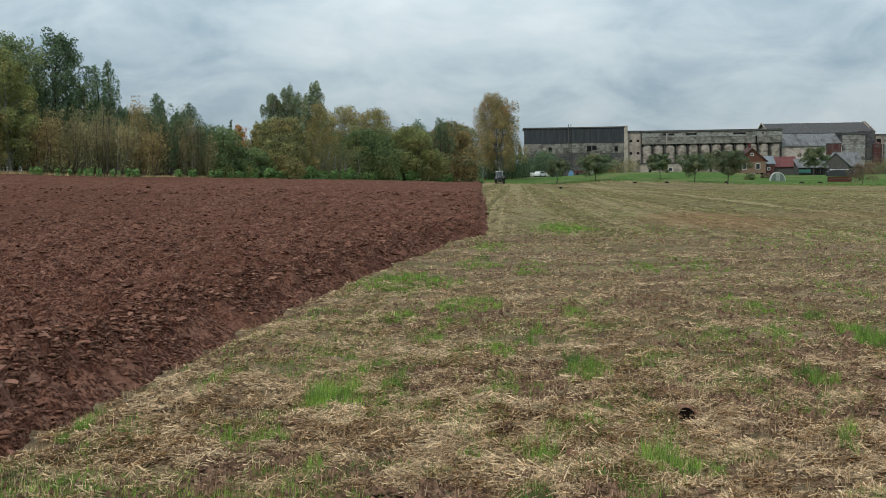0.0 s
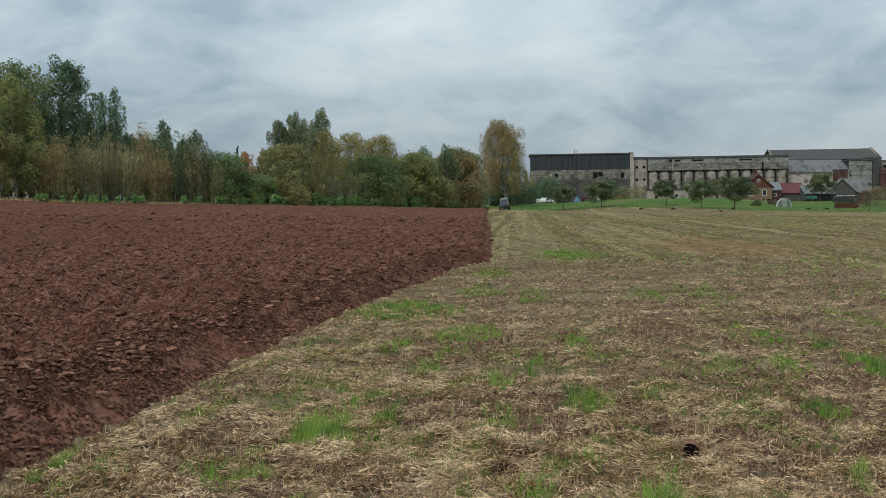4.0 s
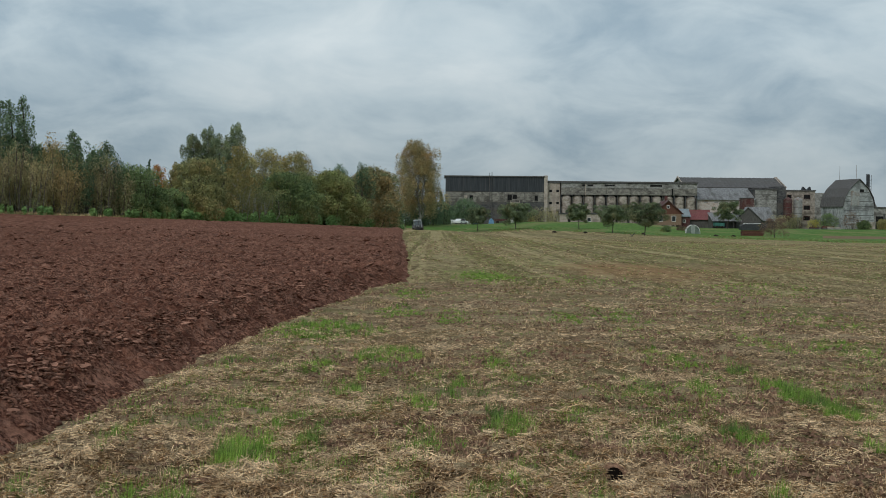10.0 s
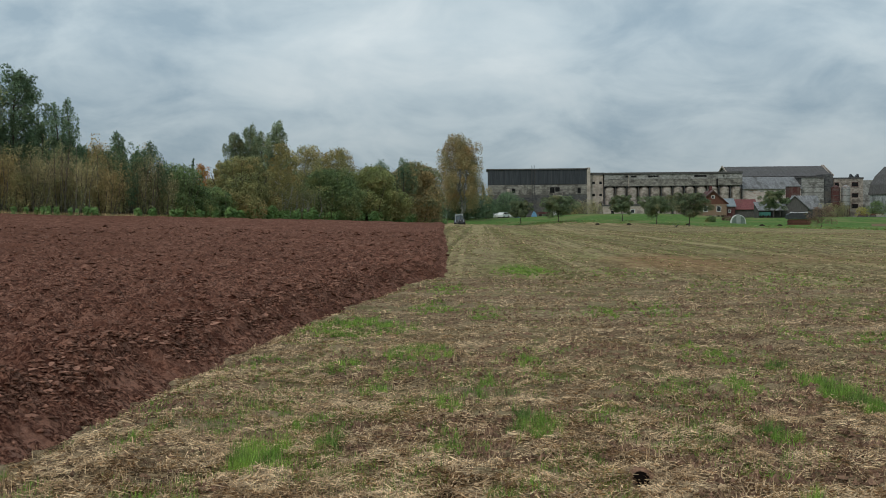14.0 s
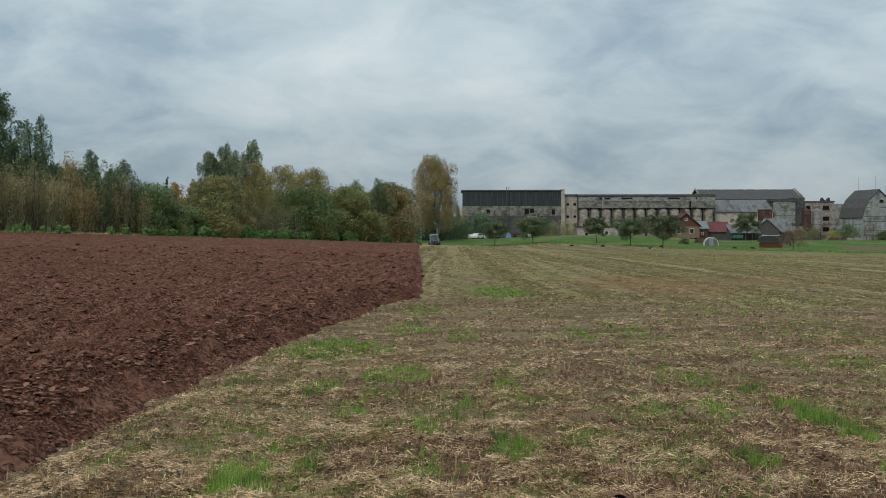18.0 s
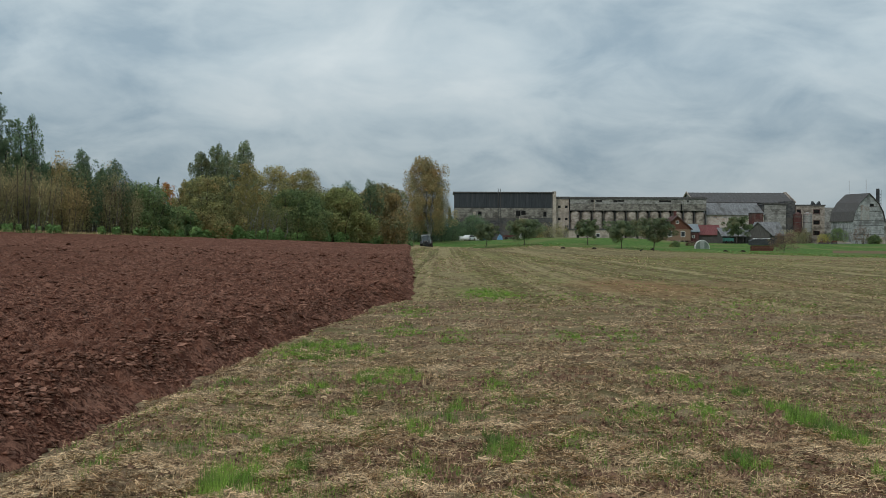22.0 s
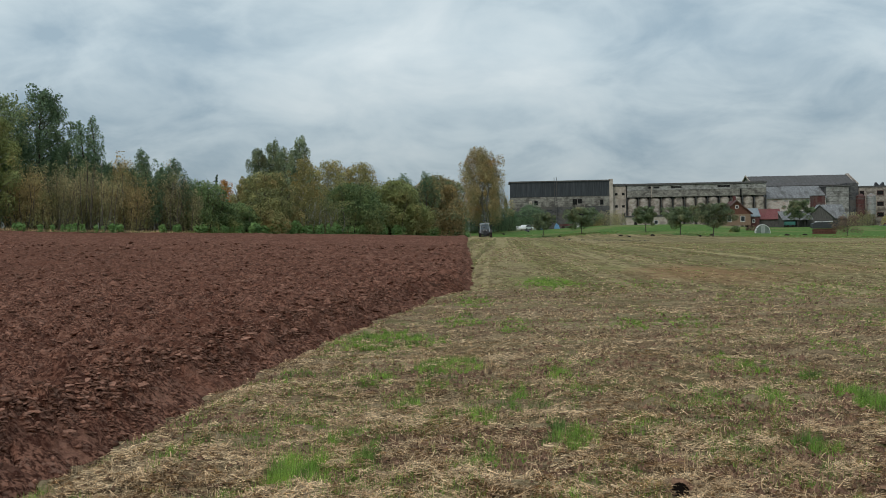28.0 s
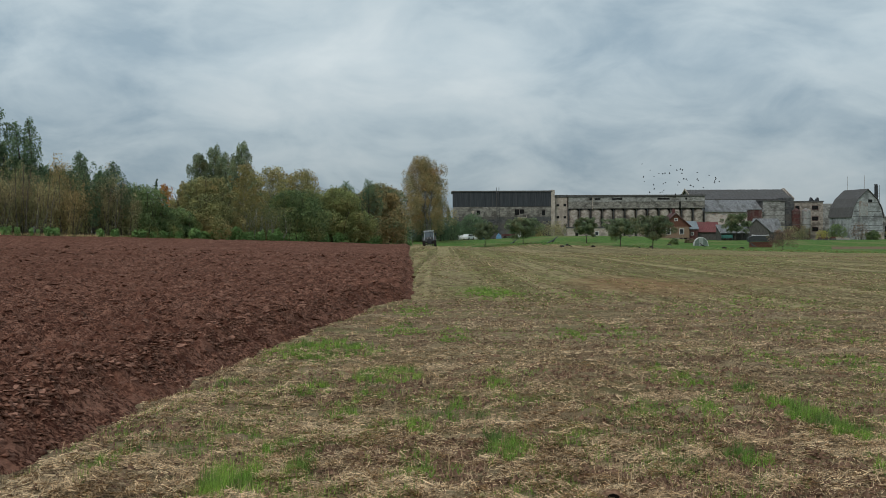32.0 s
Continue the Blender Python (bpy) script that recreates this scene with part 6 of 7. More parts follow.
    part("roof", boxes((-0.2, -0.2, 6.8, 18.3, 10.2, 7.2)), M_DARK_ROOF, side)
    tagged(side, "low grey block beyond the barn", "factory")


def gable_house():
    top = site("farmhouse", 58.7, 294)
    w, d, e, r = 7.3, 8.0, 3.35, 6.6
    part("wall", boxes((0, 0, 0, w, d, 3.0)), M_TAN_BRICK, top, "tan brick ground floor")
    part("gable_wall", shaped(prism, [(0, 3.0), (w, 3.0), (w, e), (w / 2, r - 0.1), (0, e)], 0.0, d), M_WOOD_BROWN, top, "brown boarded gable")
    for s in (-1, 1):
        a = w / 2 + s * (w / 2 + 0.45)
        part("roof_slope", shaped(prism, [(w / 2, r + 0.12), (a, e - 0.25), (a, e - 0.42), (w / 2, r - 0.08)], -0.45, d + 0.4), M_RUST, top)
        part("barge_board", shaped(prism, [(w / 2, r + 0.14), (a, e - 0.23), (a, e - 0.5), (w / 2, r - 0.2)], -0.52, -0.455), M_RUST, top)
    part("chimney", boxes((w / 2 - 0.2, 3, r - 0.5, w / 2 + 0.5, 3.7, r + 1.3)), M_RUST, top)
    window(top, w / 2 + 0.1, 4.9, 0.6, 0.55, 0.0, M_WHITE, name="attic_window")
    window(top, w / 2 + 1.6, 1.75, 0.95, 1.3, 0.0, M_WHITE)
    window(top, w / 2 - 1.9, 1.75, 0.95, 1.3, 0.0, M_WHITE)
    tagged(top, "small farmhouse, tan brick below a brown boarded gable", "house")
    wing = site("house_wing", 66.1, 296)
    part("wall", boxes((0, 0, 0, 2.6, 5, 2.9)), M_RUST, wing, "red-brown wall")
    part("roof", shaped(sheet_roof, -0.1, 2.9, -0.3, 2.9, 3, 5.0, 6), M_BLUE_ROOF, wing)
    window(wing, 1.1, 1.6, 0.5, 0.6, 0.0, M_WHITE)
    tagged(wing, "red-brown side wing with a blue-grey roof", "house")
    shed = site("red_roof_shed", 68.9, 298)
    part("wall", boxes((0, 0, 0, 6.3, 5, 2.2)), M_WOOD_GREY, shed)
    part("roof", shaped(sheet_roof, -0.2, 6.6, -0.4, 2.2, 4, 4.9, 14), M_RED_ROOF, shed)
    tagged(shed, "grey boarded shed with a dark red sheet roof", "shed")
    lean = site("open_shelter", 72.6, 287)
    part("roof", shaped(sheet_roof, -0.2, 7.6, -0.4, 2.0, 5, 4.2, 10), M_ASBESTOS, lean)
    part("rear_wall", boxes((0, 4.6, 0, 7.4, 4.8, 3.8)), M_WOOD_GREY, lean)
    for i in range(5):
        part("post", boxes((i * 1.82, -0.1, 0, i * 1.82 + 0.16, 0.06, 1.95)), M_WOOD_GREY, lean)
    part("side_boards", boxes((0, 0.2, 0, 0.12, 4.6, 2.6)), M_WOOD_GREY, lean)
    tagged(lean, "open wooden shelter with a grey sheet roof", "shelter")
    barn = site("old_barn", 79.7, 291, -12)
    part("gable_wall", shaped(prism, [(0, 0), (6.4, 0), (6.4, 2.6), (3.2, 5.6), (0, 2.6)], 0, 0.25), M_WOOD_GREY, barn, "grey boarded gable")
    part("side_wall", boxes((6.15, 0.25, 0, 6.4, 9, 2.6)), M_WOOD_GREY, barn)
    part("side_wall", boxes((0, 0.25, 0, 0.25, 9, 2.6)), M_WOOD_GREY, barn)
    for s in (-1, 1):
        a = 3.2 + s * 3.75
        part("roof_slope", shaped(prism, [(3.2, 5.85), (a, 2.3), (a, 2.1), (3.2, 5.6)], -0.4, 9.3), M_ASBESTOS, barn)
    tagged(barn, "old grey boarded barn with a sheet roof", "barn")
    annex = site("sheet_roof_annex", 84.9, 296)
    part("wall", boxes((0, 0, 0, 6.6, 5, 2.2)), M_WOOD_GREY, annex)
    part("roof", shaped(sheet_roof, -0.2, 6.8, -0.4, 2.2, 4.5, 5.9, 9), M_ASBESTOS, annex)
    tagged(annex, "low shed under a steep grey sheet roof", "shed")


def greenhouse():
    top = site("polytunnel", 52.2, 222, -8)
    n, r, d = 14, 1.35, 2.4
    arc = [(math.cos(math.pi * i / n) * r, 0.25 + math.sin(math.pi * i / n) * (r + 0.15)) for i in range(n + 1)]
    outline = [(r, 0)] + arc + [(-r, 0)]
    part("film_cover", shaped(prism, outline, 0, d), M_TUNNEL, top, "greyish-green translucent film")
    for y in (-0.03, d / 2, d + 0.03):
        grid_mesh("hoop", *tube([(x * 1.015, y, z * 1.015) for x, z in outline], [0.06] * len(outline), 6), [M_WHITE], top)
    part("door_panel", boxes((-0.4, -0.05, 0.05, 0.4, -0.01, 1.65)), M_FILM, top)
    tagged(top, "small arched polytunnel greenhouse with milky film", "greenhouse")


def wood_stack():
    top = site("firewood_stack", 59.8, 214)
    for k in range(4):
        for i in range(15):
            part("log", shaped(drum, (0.15 + i * 0.285 + 0.14 * (k % 2), 0, 0.15 + k * 0.27), (0, 1, 0), 0.138, 1.15, 8), M_WOOD_BROWN, top)
    part("cover_sheet", shaped(prism, [(-0.15, 1.15), (4.5, 1.15), (4.6, 2.0), (3.7, 2.35), (0.7, 2.3), (-0.2, 2.0)], -0.12, 1.35), M_BLACK, top, "black cover sheet")
    rng = random.Random(8)
    for i in range(7):
        x = 0.5 + i * 0.5
        part("weight", boxes((x, 0.2, 2.3, x + rng.uniform(0.25, 0.45), 0.7, 2.4 + rng.uniform(0, 0.14))), M_WHITE, top, "pale weight on the cover")
    tagged(top, "firewood stack under a black sheet with pale weights", "woodpile")


def parked_car():
    top = site("white_car", 7.0, 292, 62)
    prof = [(-2.1, 0.35), (2.1, 0.35), (2.15, 0.85), (1.3, 1.0), (0.7, 1.5), (-1.3, 1.52), (-2.0, 1.0), (-2.15, 0.8)]
    part("body", shaped(prism, prof, -0.8, 0.8), M_WHITE, top)
    part("side_glass", shaped(prism, [(1.05, 1.02), (0.6, 1.42), (-1.2, 1.44), (-1.75, 1.02)], -0.815, -0.803), M_GLASS_DARK, top)
    part("side_glass", shaped(prism, [(1.05, 1.02), (0.6, 1.42), (-1.2, 1.44), (-1.75, 1.02)], 0.803, 0.815), M_GLASS_DARK, top)
    for x in (-1.35, 1.35):
        for y in (-0.86, 0.64):
            wheel = part("wheel", shaped(drum, (x, y, 0.33), (0, 1, 0), 0.33, 0.22, 16), M_TYRE, top)
            part("hub", shaped(drum, (x, y - 0.01 if y < 0 else y + 0.2, 0.33), (0, 1, 0), 0.19, 0.03, 12), M_STEEL, wheel)
    part("headlight", boxes((2.08, -0.7, 0.66, 2.16, -0.35, 0.82)), M_FILM, top)
    part("headlight", boxes((2.08, 0.35, 0.66, 2.16, 0.7, 0.82)), M_FILM, top)
    tagged(top, "white car parked by the industrial shed", "car")
    for x, mat, word in ((9.2, M_WHITE, "white"), (4.9, M_WHITE, "white")):
        bale = site("wrapped_bale", x, 293)
        bm = bmesh.new()
        drum(bm, (-0.65, 0, 0.62), (1, 0, 0), 0.62, 1.3, 18)
        bmesh.ops.bevel(bm, geom=[e for e in bm.edges if len(e.link_faces) == 2 and e.calc_face_angle(0) > 1.0], offset=0.1, segments=2, affect="EDGES")
        part("wrap", bm, mat, bale)
        tagged(bale, f"round bale in {word} wrapping", "bale", "wrapped bales")
    for x, y, w, h in ((15.1, 292, 1.5, 1.5), (11.0, 293, 2.3, 0.5)):
        tarp = site("blue_tarpaulin", x, y)
        part("sheet", shaped(prism, [(-w / 2, 0), (w / 2, 0), (w * 0.3, h * 0.7), (-0.1, h), (-w * 0.4, h * 0.55)], 0, 1.6), M_BLUE, tarp)
        tagged(tarp, "heap under a blue tarpaulin", "tarpaulin")
    wagon = site("rusty_trailer", 16.0, 293)
    part("bed", boxes((0, 0, 0.7, 3.6, 1.8, 1.25)), M_RUST, wagon)
    for x in (0.8, 2.8):
        part("wheel", shaped(drum, (x, -0.06, 0.4), (0, 1, 0), 0.4, 0.2, 14), M_TYRE, wagon)
        part("wheel", shaped(drum, (x, 1.66, 0.4), (0, 1, 0), 0.4, 0.2, 14), M_TYRE, wagon)
    part("drawbar", boxes((3.6, 0.8, 0.7, 5.0, 1.0, 0.85)), M_RUST, wagon)
    tagged(wagon, "rusty low farm trailer", "trailer")
    bin_ = site("white_container", 20.6, 293)
    part("shell", boxes((-0.4, 0, 0, 0.4, 0.8, 1.5)), M_WHITE, bin_)
    part("lid", boxes((-0.45, -0.05, 1.5, 0.45, 0.85, 1.6)), M_STEEL, bin_)
    tagged(bin_, "upright white container by the trailer", "container")
    cart = site("teal_cart", 72.6, 285)
    part("box", boxes((0, 0, 0.6, 2.6, 1.4, 1.5)), M_TEAL, cart)
    for x in (0.6, 2.0):
        part("wheel", shaped(drum, (x, -0.05, 0.35), (0, 1, 0), 0.35, 0.18, 14), M_TYRE, cart)
    tagged(cart, "teal-painted farm cart by the shed", "cart")


def rubble():
    rng = random.Random(12)
    for i in range(9):
        x, y = 96.8 + i * 0.85 + rng.uniform(-0.4, 0.4), 283 + rng.uniform(-3, 3)
        ob = site("stacked_timber" if i % 2 else "concrete_slab", x, y, rng.uniform(-20, 20))
        w, h = rng.uniform(1.2, 3.2), rng.uniform(0.25, 0.6)
        part("slab" if i % 2 == 0 else "beam", boxes((-w / 2, 0, 0, w / 2, 0.9, h)), M_CONCRETE if i % 2 == 0 else M_WOOD_GREY, ob)
        part("slab" if i % 2 == 0 else "beam", boxes((-w / 2 + 0.2, 0.1, h + 0.004, w / 2 - 0.1, 0.8, h * 1.6)), M_PALE_WALL if i % 2 == 0 else M_WOOD_BROWN, ob)
        tagged(ob, "pile of old timber in the yard" if i % 2 else "old concrete slabs lying in the yard", "rubble", "yard rubble")
    for share in (0.1087, 0.137, 0.256, 0.272, 0.19):
        heap = site("dark_heap", 206 * share, 206)
        bm = bmesh.new()
        bmesh.ops.create_icosphere(bm, subdivisions=2, radius=0.5)
        for v in bm.verts:
            v.co = Vector((v.co.x * 1.3, v.co.y, max(v.co.z, -0.2) * 0.9)) * 0.8 * rng.uniform(0.75, 1.15)
        part("soil", bm, M_DARK_SOIL, heap)
        tagged(heap, "small dark heap of soil on the lawn", "heap", "soil heaps")
    for x, y in ((-92.5, 130.5), (-230.0, 300.0)):
        pole = site("utility_pole", x, y)
        part("shaft", shaped(drum, (0, 0, 0), (0.035, 0, 1), 0.14, 7.2, 10, 0.09), M_WOOD_GREY, pole)
        part("crossarm", boxes((-0.35, -0.06, 6.6, 0.85, 0.06, 6.74)), M_WOOD_GREY, pole)
        for i in (-0.25, 0.75):
            part("insulator", shaped(drum, (i, 0, 6.74), (0, 0, 1), 0.05, 0.16, 8), M_WHITE, pole)
        tagged(pole, "weathered wooden utility pole with a short crossarm", "pole", "utility poles")


dark_shed()
stair_tower()
silo_row()
great_hall()
elevator()
arched_barn()
gable_house()
greenhouse()
wood_stack()
parked_car()
rubble()

ORCHARD = [("apple", 8.8, 228.8, 4.7, 4.6), ("apple", 16.8, 228.4, 5.0, 6.3), ("apple", 29.8, 227, 4.9, 4.4), ("apple", 33.8, 209.3, 4.9, 6.0), ("apple", 37.1, 194.5, 5.4, 5.4),
           ("apple", 73.6, 276, 6.2, 5.6), ("apple_red", 60.0, 194, 3.4, 4.6)]
for seed, (kind, x, y, height, width) in enumerate(ORCHARD):
    plant_tree("apple_tree", "low spreading apple tree on the lawn" if kind == "apple" else "low half-bare apple tree with reddish leaves", x, y, height * 1.08, width * 1.12, kind, 800 + seed, group="orchard trees")
YARD = [("hedge_bush", 8.6, 300, 7.4, 8.8), ("hedge_bush", 3.6, 304, 5.6, 6.0), ("hedge_bush", 1.5, 270, 6.0, 6.0), ("brown_thicket", 29.5, 310, 4.5, 6.0), ("brown_thicket", 34.0, 318, 5.0, 5.0), ("olive_shrub", 27.0, 316, 4.0, 5.0),
        ("sunny_bush", 97.5, 283, 2.8, 3.8), ("green_bush", 102.0, 285, 4.4, 5.6), ("red_bush", 107.8, 284, 4.8, 6.0), ("green_bush", 110.4, 282, 2.6, 4.0), ("olive_shrub", 116.0, 284, 3.0, 4.0),
        ("red_bush", 54.0, 240, 1.2, 3.2), ("green_bush", 48.0, 228, 1.4, 2.0), ("hedge_bush", -1.5, 262, 5.6, 7.0), ("hedge_bush", -6.4, 256, 5.4, 6.4), ("hedge_bush", -10.5, 264, 6.0, 7.0), ("hedge_bush", -3.6, 254, 3.6, 4.6), ("hedge_bush", 22.5, 322, 5.0, 7.0), ("brown_thicket", 98.0, 300, 4.0, 5.0), ("brown_thicket", 93.0, 296, 3.6, 5.0)]
for seed, (kind, x, y, height, width) in enumerate(YARD):
    plant(kind, x, y, height, width, 850 + seed, "garden bushes", 0.7)
for seed, (x, y, height) in enumerate(((-1.0, 300, 11.0), (1.2, 310, 10.0), (-4.0, 318, 11.5))):
    plant("fir", x, y, height, 4.0, 880 + seed, "firs by the shed")

# ---- what moves ----
def tyre(bm, radius, width, lugs):
    """A rounded tyre round the y axis, with slanting lugs."""
    prof = [(0.58, -0.5), (0.84, -0.52), (0.95, -0.44), (0.965, 0.0), (0.95, 0.44), (0.84, 0.52), (0.58, 0.5)]
    n = 28
    rings = [[bm.verts.new((math.cos(2 * math.pi * i / n) * r * radius, w * width, math.sin(2 * math.pi * i / n) * r * radius)) for r, w in prof] for i in range(n)]
    for i in range(n):
        a, b = rings[i], rings[(i + 1) % n]
        for k in range(len(prof)):
            bm.faces.new((a[k], a[(k + 1) % len(prof)], b[(k + 1) % len(prof)], b[k]))
    for i in range(lugs):
        for s in (-1, 1):
            t = 2 * math.pi * (i + 0.25 * s) / lugs
            m = Matrix.Rotation(-t, 4, "Y") @ Matrix.Translation((radius * 0.975, s * width * 0.25, 0)) @ Matrix.Rotation(s * 0.6, 4, "X")
            vs = box(bm, -0.035, -width * 0.26, -0.025, 0.03, width * 0.26, 0.025)
            for v in vs:
                v.co = m @ v.co


def build_tractor():
    top = empty("tractor")
    part("bonnet", shaped(prism, [(0.85, 0.95), (2.75, 0.95), (2.85, 1.1), (2.8, 1.5), (0.85, 1.62)], -0.33, 0.33), M_TRACTOR, top, "blue-grey bonnet")
    part("grille", boxes((2.82, -0.27, 1.0, 2.87, 0.27, 1.46)), M_BLACK, top)
    for y in (-0.2, 0.2):
        part("headlight", shaped(drum, (2.86, y, 1.38), (1, 0, 0), 0.075, 0.05, 14), M_FILM, top)
    part("chassis", boxes((-0.6, -0.22, 0.55, 2.6, 0.22, 0.94)), M_BLACK, top)
    part("front_axle", boxes((2.25, -0.75, 0.42, 2.45, 0.75, 0.56)), M_BLACK, top)
    part("rear_axle", boxes((-0.15, -0.8, 0.68, 0.15, 0.8, 0.9)), M_BLACK, top)
    for i in range(6):
        part("front_weight", boxes((2.88, -0.33 + i * 0.112, 0.6, 3.15, -0.24 + i * 0.112, 0.98)), M_BLACK, top)
    part("exhaust", shaped(drum, (1.9, 0.2, 1.55), (0, 0, 1), 0.045, 1.0, 10), M_BLACK, top)
    part("cab_floor", boxes((-0.65, -0.72, 0.95, 0.85, 0.72, 1.15)), M_TRACTOR, top)
    part("cab_panel", boxes((0.78, -0.72, 1.15, 0.84, 0.72, 1.55)), M_TRACTOR, top)
    part("cab_rear_panel", boxes((-0.65, -0.72, 1.15, -0.59, 0.72, 1.5)), M_TRACTOR, top)
    for x, s in ((0.8, 0.05), (-0.62, 0.0), (0.1, 0.02)):
        for y in (-0.7, 0.7):
            part("cab_pillar", boxes((x - 0.045, y - 0.045, 1.15, x + 0.045, y + 0.045, 2.42)), M_CAB, top)
    part("windscreen", boxes((0.79, -0.65, 1.56, 0.81, 0.65, 2.4)), M_CAB_GLASS, top)
    part("rear_window", boxes((-0.63, -0.65, 1.51, -0.61, 0.65, 2.4)), M_CAB_GLASS, top)
    for y in (-0.7, 0.69):
        part("side_window", boxes((-0.57, y, 1.2, 0.75, y + 0.012, 2.4)), M_CAB_GLASS, top)
    bm = boxes((-0.78, -0.82, 2.42, 0.98, 0.82, 2.62))
    bmesh.ops.bevel(bm, geom=list(bm.edges), offset=0.06, segments=2, affect="EDGES")
    part("roof", bm, M_CAB, top, "pale rounded cab roof")
    for y in (-0.6, 0.6):
        part("work_lamp", boxes((0.95, y - 0.09, 2.28, 1.03, y + 0.09, 2.42)), M_FILM, top)
    part("seat", boxes((-0.35, -0.25, 1.15, 0.1, 0.25, 1.5), (-0.38, -0.25, 1.5, -0.26, 0.25, 2.0)), M_BLACK, top)
    part("steering_wheel", shaped(drum, (0.45, 0, 1.75), (-0.4, 0, 1), 0.2, 0.03, 16), M_BLACK, top)
    for s in (-1, 1):
        arc = [(math.cos(math.radians(a)) * 0.86, 0.78 + math.sin(math.radians(a)) * 0.86) for a in range(20, 171, 25)]
        inner = [(x * 0.95, 0.78 + (z - 0.78) * 0.95) for x, z in arc[::-1]]
        part("fender", shaped(prism, arc + inner, min(s * 0.55, s * 1.02), max(s * 0.55, s * 1.02)), M_TRACTOR, top)
        part("mirror", boxes((0.88, s * 1.0 - 0.1, 1.85, 0.93, s * 1.0 + 0.1, 2.2)), M_BLACK, top)
    wheels = []
    for x, y, r, w, lugs in ((0, -0.86, 0.78, 0.42, 18), (0, 0.86, 0.78, 0.42, 18), (2.35, -0.78, 0.48, 0.3, 16), (2.35, 0.78, 0.48, 0.3, 16)):
        wheel = part("wheel", shaped(tyre, r, w, lugs), M_TYRE, top, "mud-caked ribbed tyre")
        part("rim", shaped(drum, (0, -w * 0.4, 0), (0, 1, 0), r * 0.57, w * 0.8, 20), M_RUST, wheel)
        part("hub", shaped(drum, (0, -w * 0.5, 0), (0, 1, 0), r * 0.2, w, 12), M_BLACK, wheel)
        wheels.append((wheel, x, y, r))
    tagged(top, "old blue-grey farm tractor with a pale cab, ploughing", "tractor")
    rig = new("plough_frame")
    rig.name = "plough"
    rig.parent = top
    part("beam", shaped(prism, [(-0.9, 0.75), (-0.9, 0.9), (-3.9, 0.98), (-3.9, 0.83)], 0.0, 0.14), M_RUST, rig)
    part("hitch", boxes((-0.95, -0.35, 0.5, -0.8, 0.55, 1.2)), M_RUST, rig)
    for i in range(3):
        x, y = -1.5 - i * 0.85, 0.45 - i * 0.35
        part("leg", boxes((x, y - 0.05, 0.1, x + 0.12, y + 0.05, 0.95)), M_RUST, rig)
        part("mouldboard", shaped(prism, [(x - 0.35, 0.02), (x + 0.35, -0.1), (x + 0.15, 0.3), (x - 0.4, 0.42)], y - 0.22, y - 0.14), M_STEEL, rig, "worn steel mouldboard")
    part("depth_wheel", shaped(drum, (-3.3, 0.75, 0.28), (0, 1, 0), 0.28, 0.14, 16), M_TYRE, rig)
    return top, wheels


def bird_meshes():
    bm = bmesh.new()
    bmesh.ops.create_icosphere(bm, subdivisions=2, radius=1.0)
    for v in bm.verts:
        v.co = Vector((v.co.x * 0.19, v.co.y * 0.07, v.co.z * 0.065))
    drum(bm, (0.15, 0, 0.03), (1, 0, 0.15), 0.05, 0.09, 8, 0.03)
    drum(bm, (0.23, 0, 0.04), (1, 0, -0.1), 0.018, 0.06, 6, 0.004)
    prism(bm, [(-0.15, 0.0), (-0.15, 0.02), (-0.36, 0.02), (-0.36, 0.008)], -0.05, 0.05)
    body = bpy.data.meshes.new("body")
    bm.to_mesh(body)
    bm.free()
    wings = []
    for s in (1, -1):
        bm = bmesh.new()
        outline = [(0.10, 0.03), (0.13, 0.22), (0.06, 0.45), (-0.06, 0.47), (-0.12, 0.28), (-0.13, 0.04)]
        lo = [bm.verts.new((x, s * y, -0.006)) for x, y in outline]
        hi = [bm.verts.new((x, s * y, 0.010 - 0.015 * y)) for x, y in outline]
        bm.faces.new(lo), bm.faces.new(hi[::-1])
        for i in range(6):
            bm.faces.new((lo[i], hi[i], hi[(i + 1) % 6], lo[(i + 1) % 6]))
        bmesh.ops.recalc_face_normals(bm, faces=bm.faces)
        me = bpy.data.meshes.new("wing")
        bm.to_mesh(me)
        bm.free()
        wings.append(me)
    for me in (body, *wings):
        me.materials.append(M_FEATHER)
    return body, wings


def build_bird(name, label, group, meshes, size):
    top = empty(name)
    body, wings = meshes
    made = []
    for n, me in (("body", body), ("wing", wings[0]), ("wing", wings[1])):
        ob = new(n, me)
        ob.parent = top
        ob.scale = (size, size, size)
        made.append(ob)
    tagged(top, label, "bird", group)
    return top, made[1], made[2]


tractor, tractor_wheels = build_tractor()
BIRDS = bird_meshes()
CROWS = [build_bird("crow", "black crow flying low over the stubble", "crows over the field", BIRDS, 1.2) for _ in range(10)]
FLOCK = [build_bird("flock_bird", "small dark bird in a flock rising from the stubble", "flock over the field", BIRDS, 0.42) for _ in range(44)]
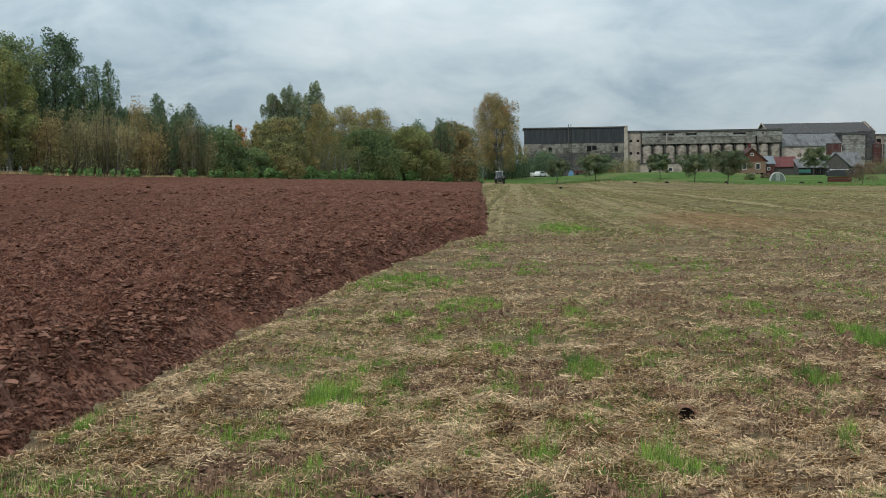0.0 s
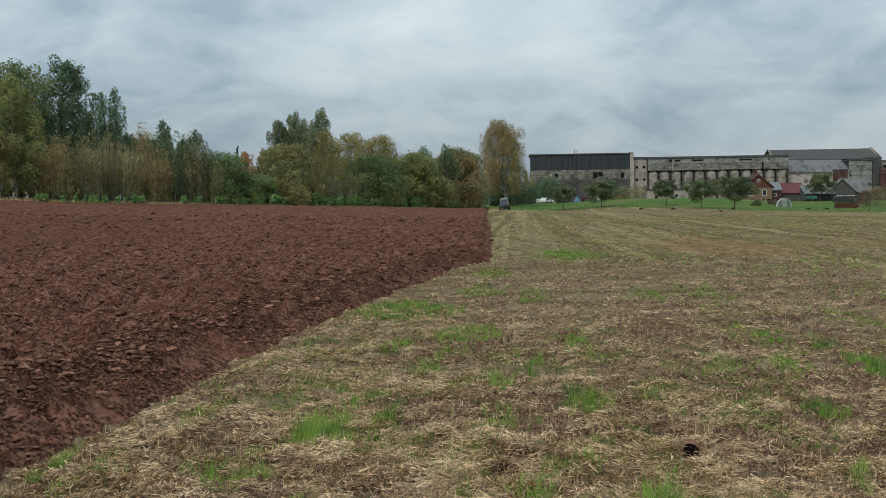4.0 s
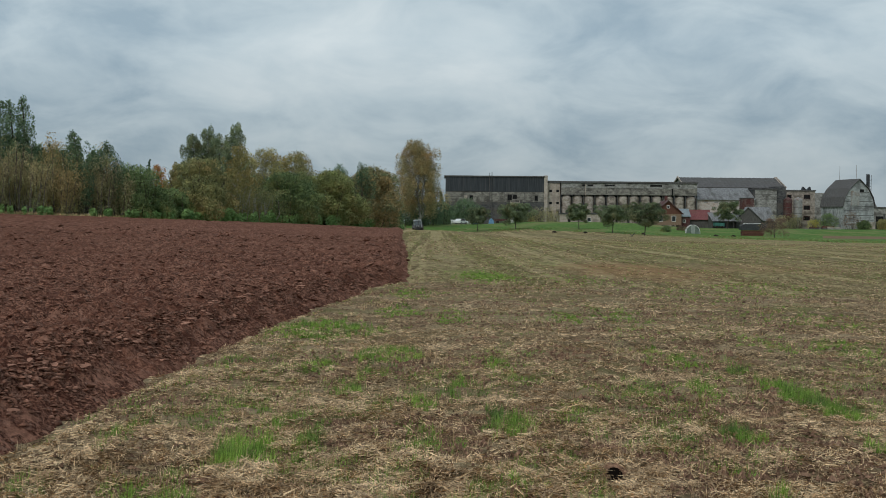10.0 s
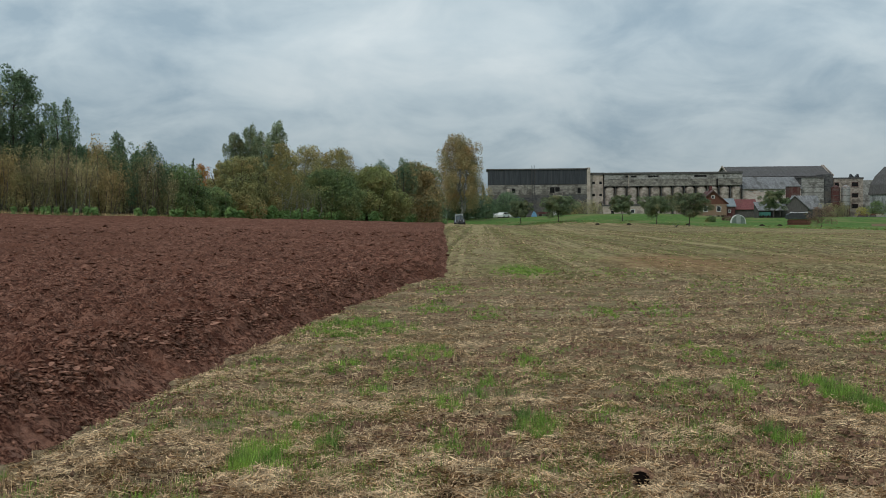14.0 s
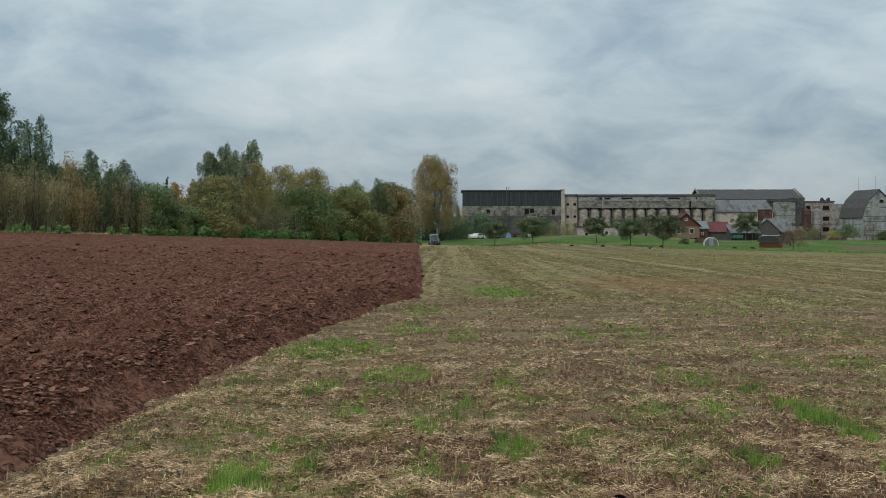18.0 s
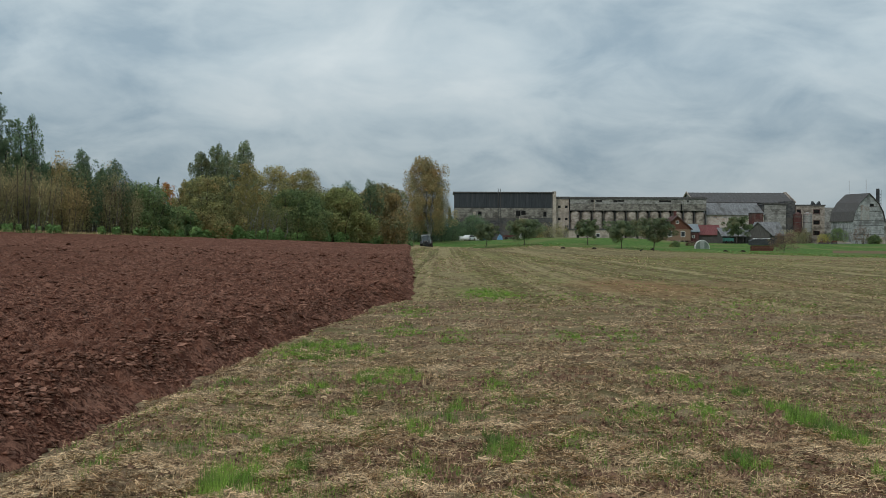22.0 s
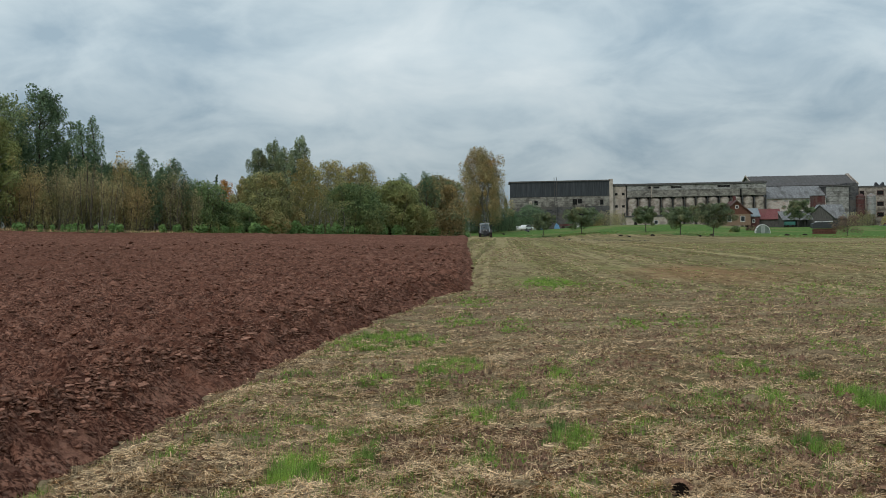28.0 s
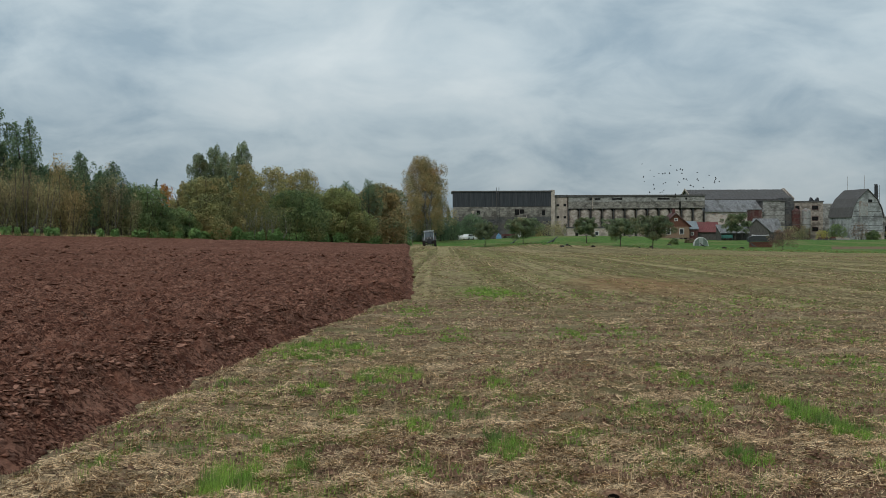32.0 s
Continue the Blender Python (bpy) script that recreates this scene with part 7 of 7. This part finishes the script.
# crows: start and end seconds, start place, end place
CROW_FLIGHTS = [
    (0.0, 2.2, (4.6, 109.4, 0.1), (26.4, 147.2, 0.3)),
    (28.3, 32, (1.8, 150.0, 0.2), (26.0, 188.2, 1.7)),
    (28.6, 32, (-0.7, 140.0, 0.7), (10.7, 94.4, 0.2)),
    (28.4, 32, (5.8, 149.9, 0.8), (34.3, 166.5, 0.5)),
    (28.5, 32, (3.7, 109.9, -0.0), (9.0, 89.6, -0.0)),
    (28.2, 32, (9.1, 149.7, 0.3), (33.5, 197.2, 1.8)),
    (28.8, 32, (18.6, 189.1, 1.4), (34.5, 146.0, 0.1)),
    (28.9, 32, (-0.6, 150.0, 0.8), (8.4, 129.8, 0.9)),
    (29.2, 32, (13.9, 119.2, -0.6), (40.8, 144.4, 0.5)),
    (28.3, 32, (18.4, 138.8, -0.1), (57.7, 181.1, 1.6)),
]


def motions():
    spots = [(0.0, -2.88, 232.0), (6.0, -3.11, 220.5), (13.0, -3.22, 207.2), (17.5, -3.05, 198.7), (22.0, -2.83, 190.2), (27.0, -2.4, 180.6), (32.0, -1.91, 171.1)]
    rows, travelled, last = [], 0.0, None
    ts = [i * 0.5 for i in range(65)]
    turns = {i: [] for i in range(4)}
    for t in ts:
        x = float(np.interp(t, [s[0] for s in spots], [s[1] for s in spots]))
        y = float(np.interp(t, [s[0] for s in spots], [s[2] for s in spots]))
        if last is not None:
            travelled += math.hypot(x - last[0], y - last[1])
        last = (x, y)
        z = float(terrain(x, y))
        slope = math.degrees(math.atan2(float(terrain(x, y - 1.5)) - float(terrain(x, y + 1.5)), 3.0))
        rows.append((t, pose(x, y, z - 0.02, 0, 0, -89.2) @ pose(0, 0, 0, 4.0, -slope, 0)))
        for i, (wheel, wx, wy, wr) in enumerate(tractor_wheels):
            turns[i].append((t, pose(wx, wy, wr, 0, math.degrees(travelled / wr) % 360.0, 0)))
    walk(tractor, rows)
    for i, (wheel, *_) in enumerate(tractor_wheels):
        walk(wheel, turns[i])
    rng = random.Random(31)
    for (bird, left, right), (t0, t1, a, b) in zip(CROWS, CROW_FLIGHTS):
        a, b = Vector(a), Vector(b)
        a.z = max(a.z, float(terrain(a.x, a.y)) + 0.12)
        b.z = max(b.z, float(terrain(b.x, b.y)) + (1.1 if t1 >= 32 else 0.1))
        head = math.degrees(math.atan2(b.y - a.y, b.x - a.x))
        path = [(0.0, pose(*a, 0, 0, head))]
        if t0 > 0:
            px, py = -17.0 + 1.1 * len(CROW_FLIGHTS) * rng.random(), 181.0 + 5 * rng.random()
            perch = Vector((px, py, float(terrain(px, py)) + 0.1))
            path = [(0.0, pose(*perch, 0, 0, head)), (24.6, pose(*perch, 0, 0, head)), (26.0, pose(*(perch.lerp(a, 0.5) + Vector((0, 0, 9.0))), 0, 0, head)), (t0, pose(*a, 0, 0, head))]
        steps = max(3, int((t1 - t0) / 0.6))
        for i in range(1, steps + 1):
            p = a.lerp(b, i / steps)
            path.append((t0 + (t1 - t0) * i / steps, pose(p.x, p.y, p.z + 0.25 * math.sin(i * 2.1 + a.x), 0, rng.uniform(-8, 8), head)))
        if t1 < 32:
            path.append((32.0, pose(*b, 0, 0, head)))
        walk(bird, path)
        flap(left, right, t0, t1, rng)
    for n, (bird, left, right) in enumerate(FLOCK):
        dx, dy, dz = rng.uniform(-5.5, 5.5), rng.uniform(-7, 7), rng.uniform(-0.9, 1.1)
        sx, sy = 13.2 + dx, 139.4 + dy
        ground_z = float(terrain(sx, sy)) + 0.05
        hx, hy = rng.uniform(-24, -11), rng.uniform(180, 190)
        perch = pose(hx, hy, float(terrain(hx, hy)) + 0.05, 0, 0, 0)
        path = [(0.0, perch), (24.6, perch), (26.0, pose((hx + sx) / 2, (hy + sy) / 2, 9 + dz, 0, 0, 0)), (27.4, pose(sx, sy, ground_z, 0, 0, 20 * dz)), (28.3, pose(sx, sy, ground_z, 0, 0, 20 * dz))]
        for t, x, z, wide in ((29.0, 14.0, 1.2, 1.0), (30.0, 19.0, 1.9, 1.0), (31.0, 24.8, 6.4, 1.1), (32.0, 29.8, 8.6, 0.9)):
            path.append((t, pose(x + dx * wide, sy, ground_z + z + dz * min(1.0, z / 2.0) * (1 + 0.12 * z), 0, rng.uniform(-10, 5), rng.uniform(-12, 12))))
        walk(bird, path)
        flap(left, right, 28.3, 32.0, rng)


def flap(left, right, t0, t1, rng):
    """Wing beats between two times; folded close before and after."""
    ts = [0.0] + ([t0] if t0 > 0 else []) + [t0 + 0.13 * i for i in range(1, int((t1 - t0) / 0.13))] + ([32.0] if t1 < 32 else [t1])
    size = left.scale[0]
    for ob, s in ((left, 1), (right, -1)):
        rows, up = [], rng.choice((0, 1))
        for k, t in enumerate(ts):
            flying = t0 < t <= t1 and t < 32.0 or t1 >= 32.0 and t >= 32.0
            beat = (38 if (k + up) % 2 else -24) if flying else 10
            rows.append((t, pose(0, 0, 0.03 * size, s * beat, 0, 0 if flying else s * 70)))
        walk(ob, rows)


motions()
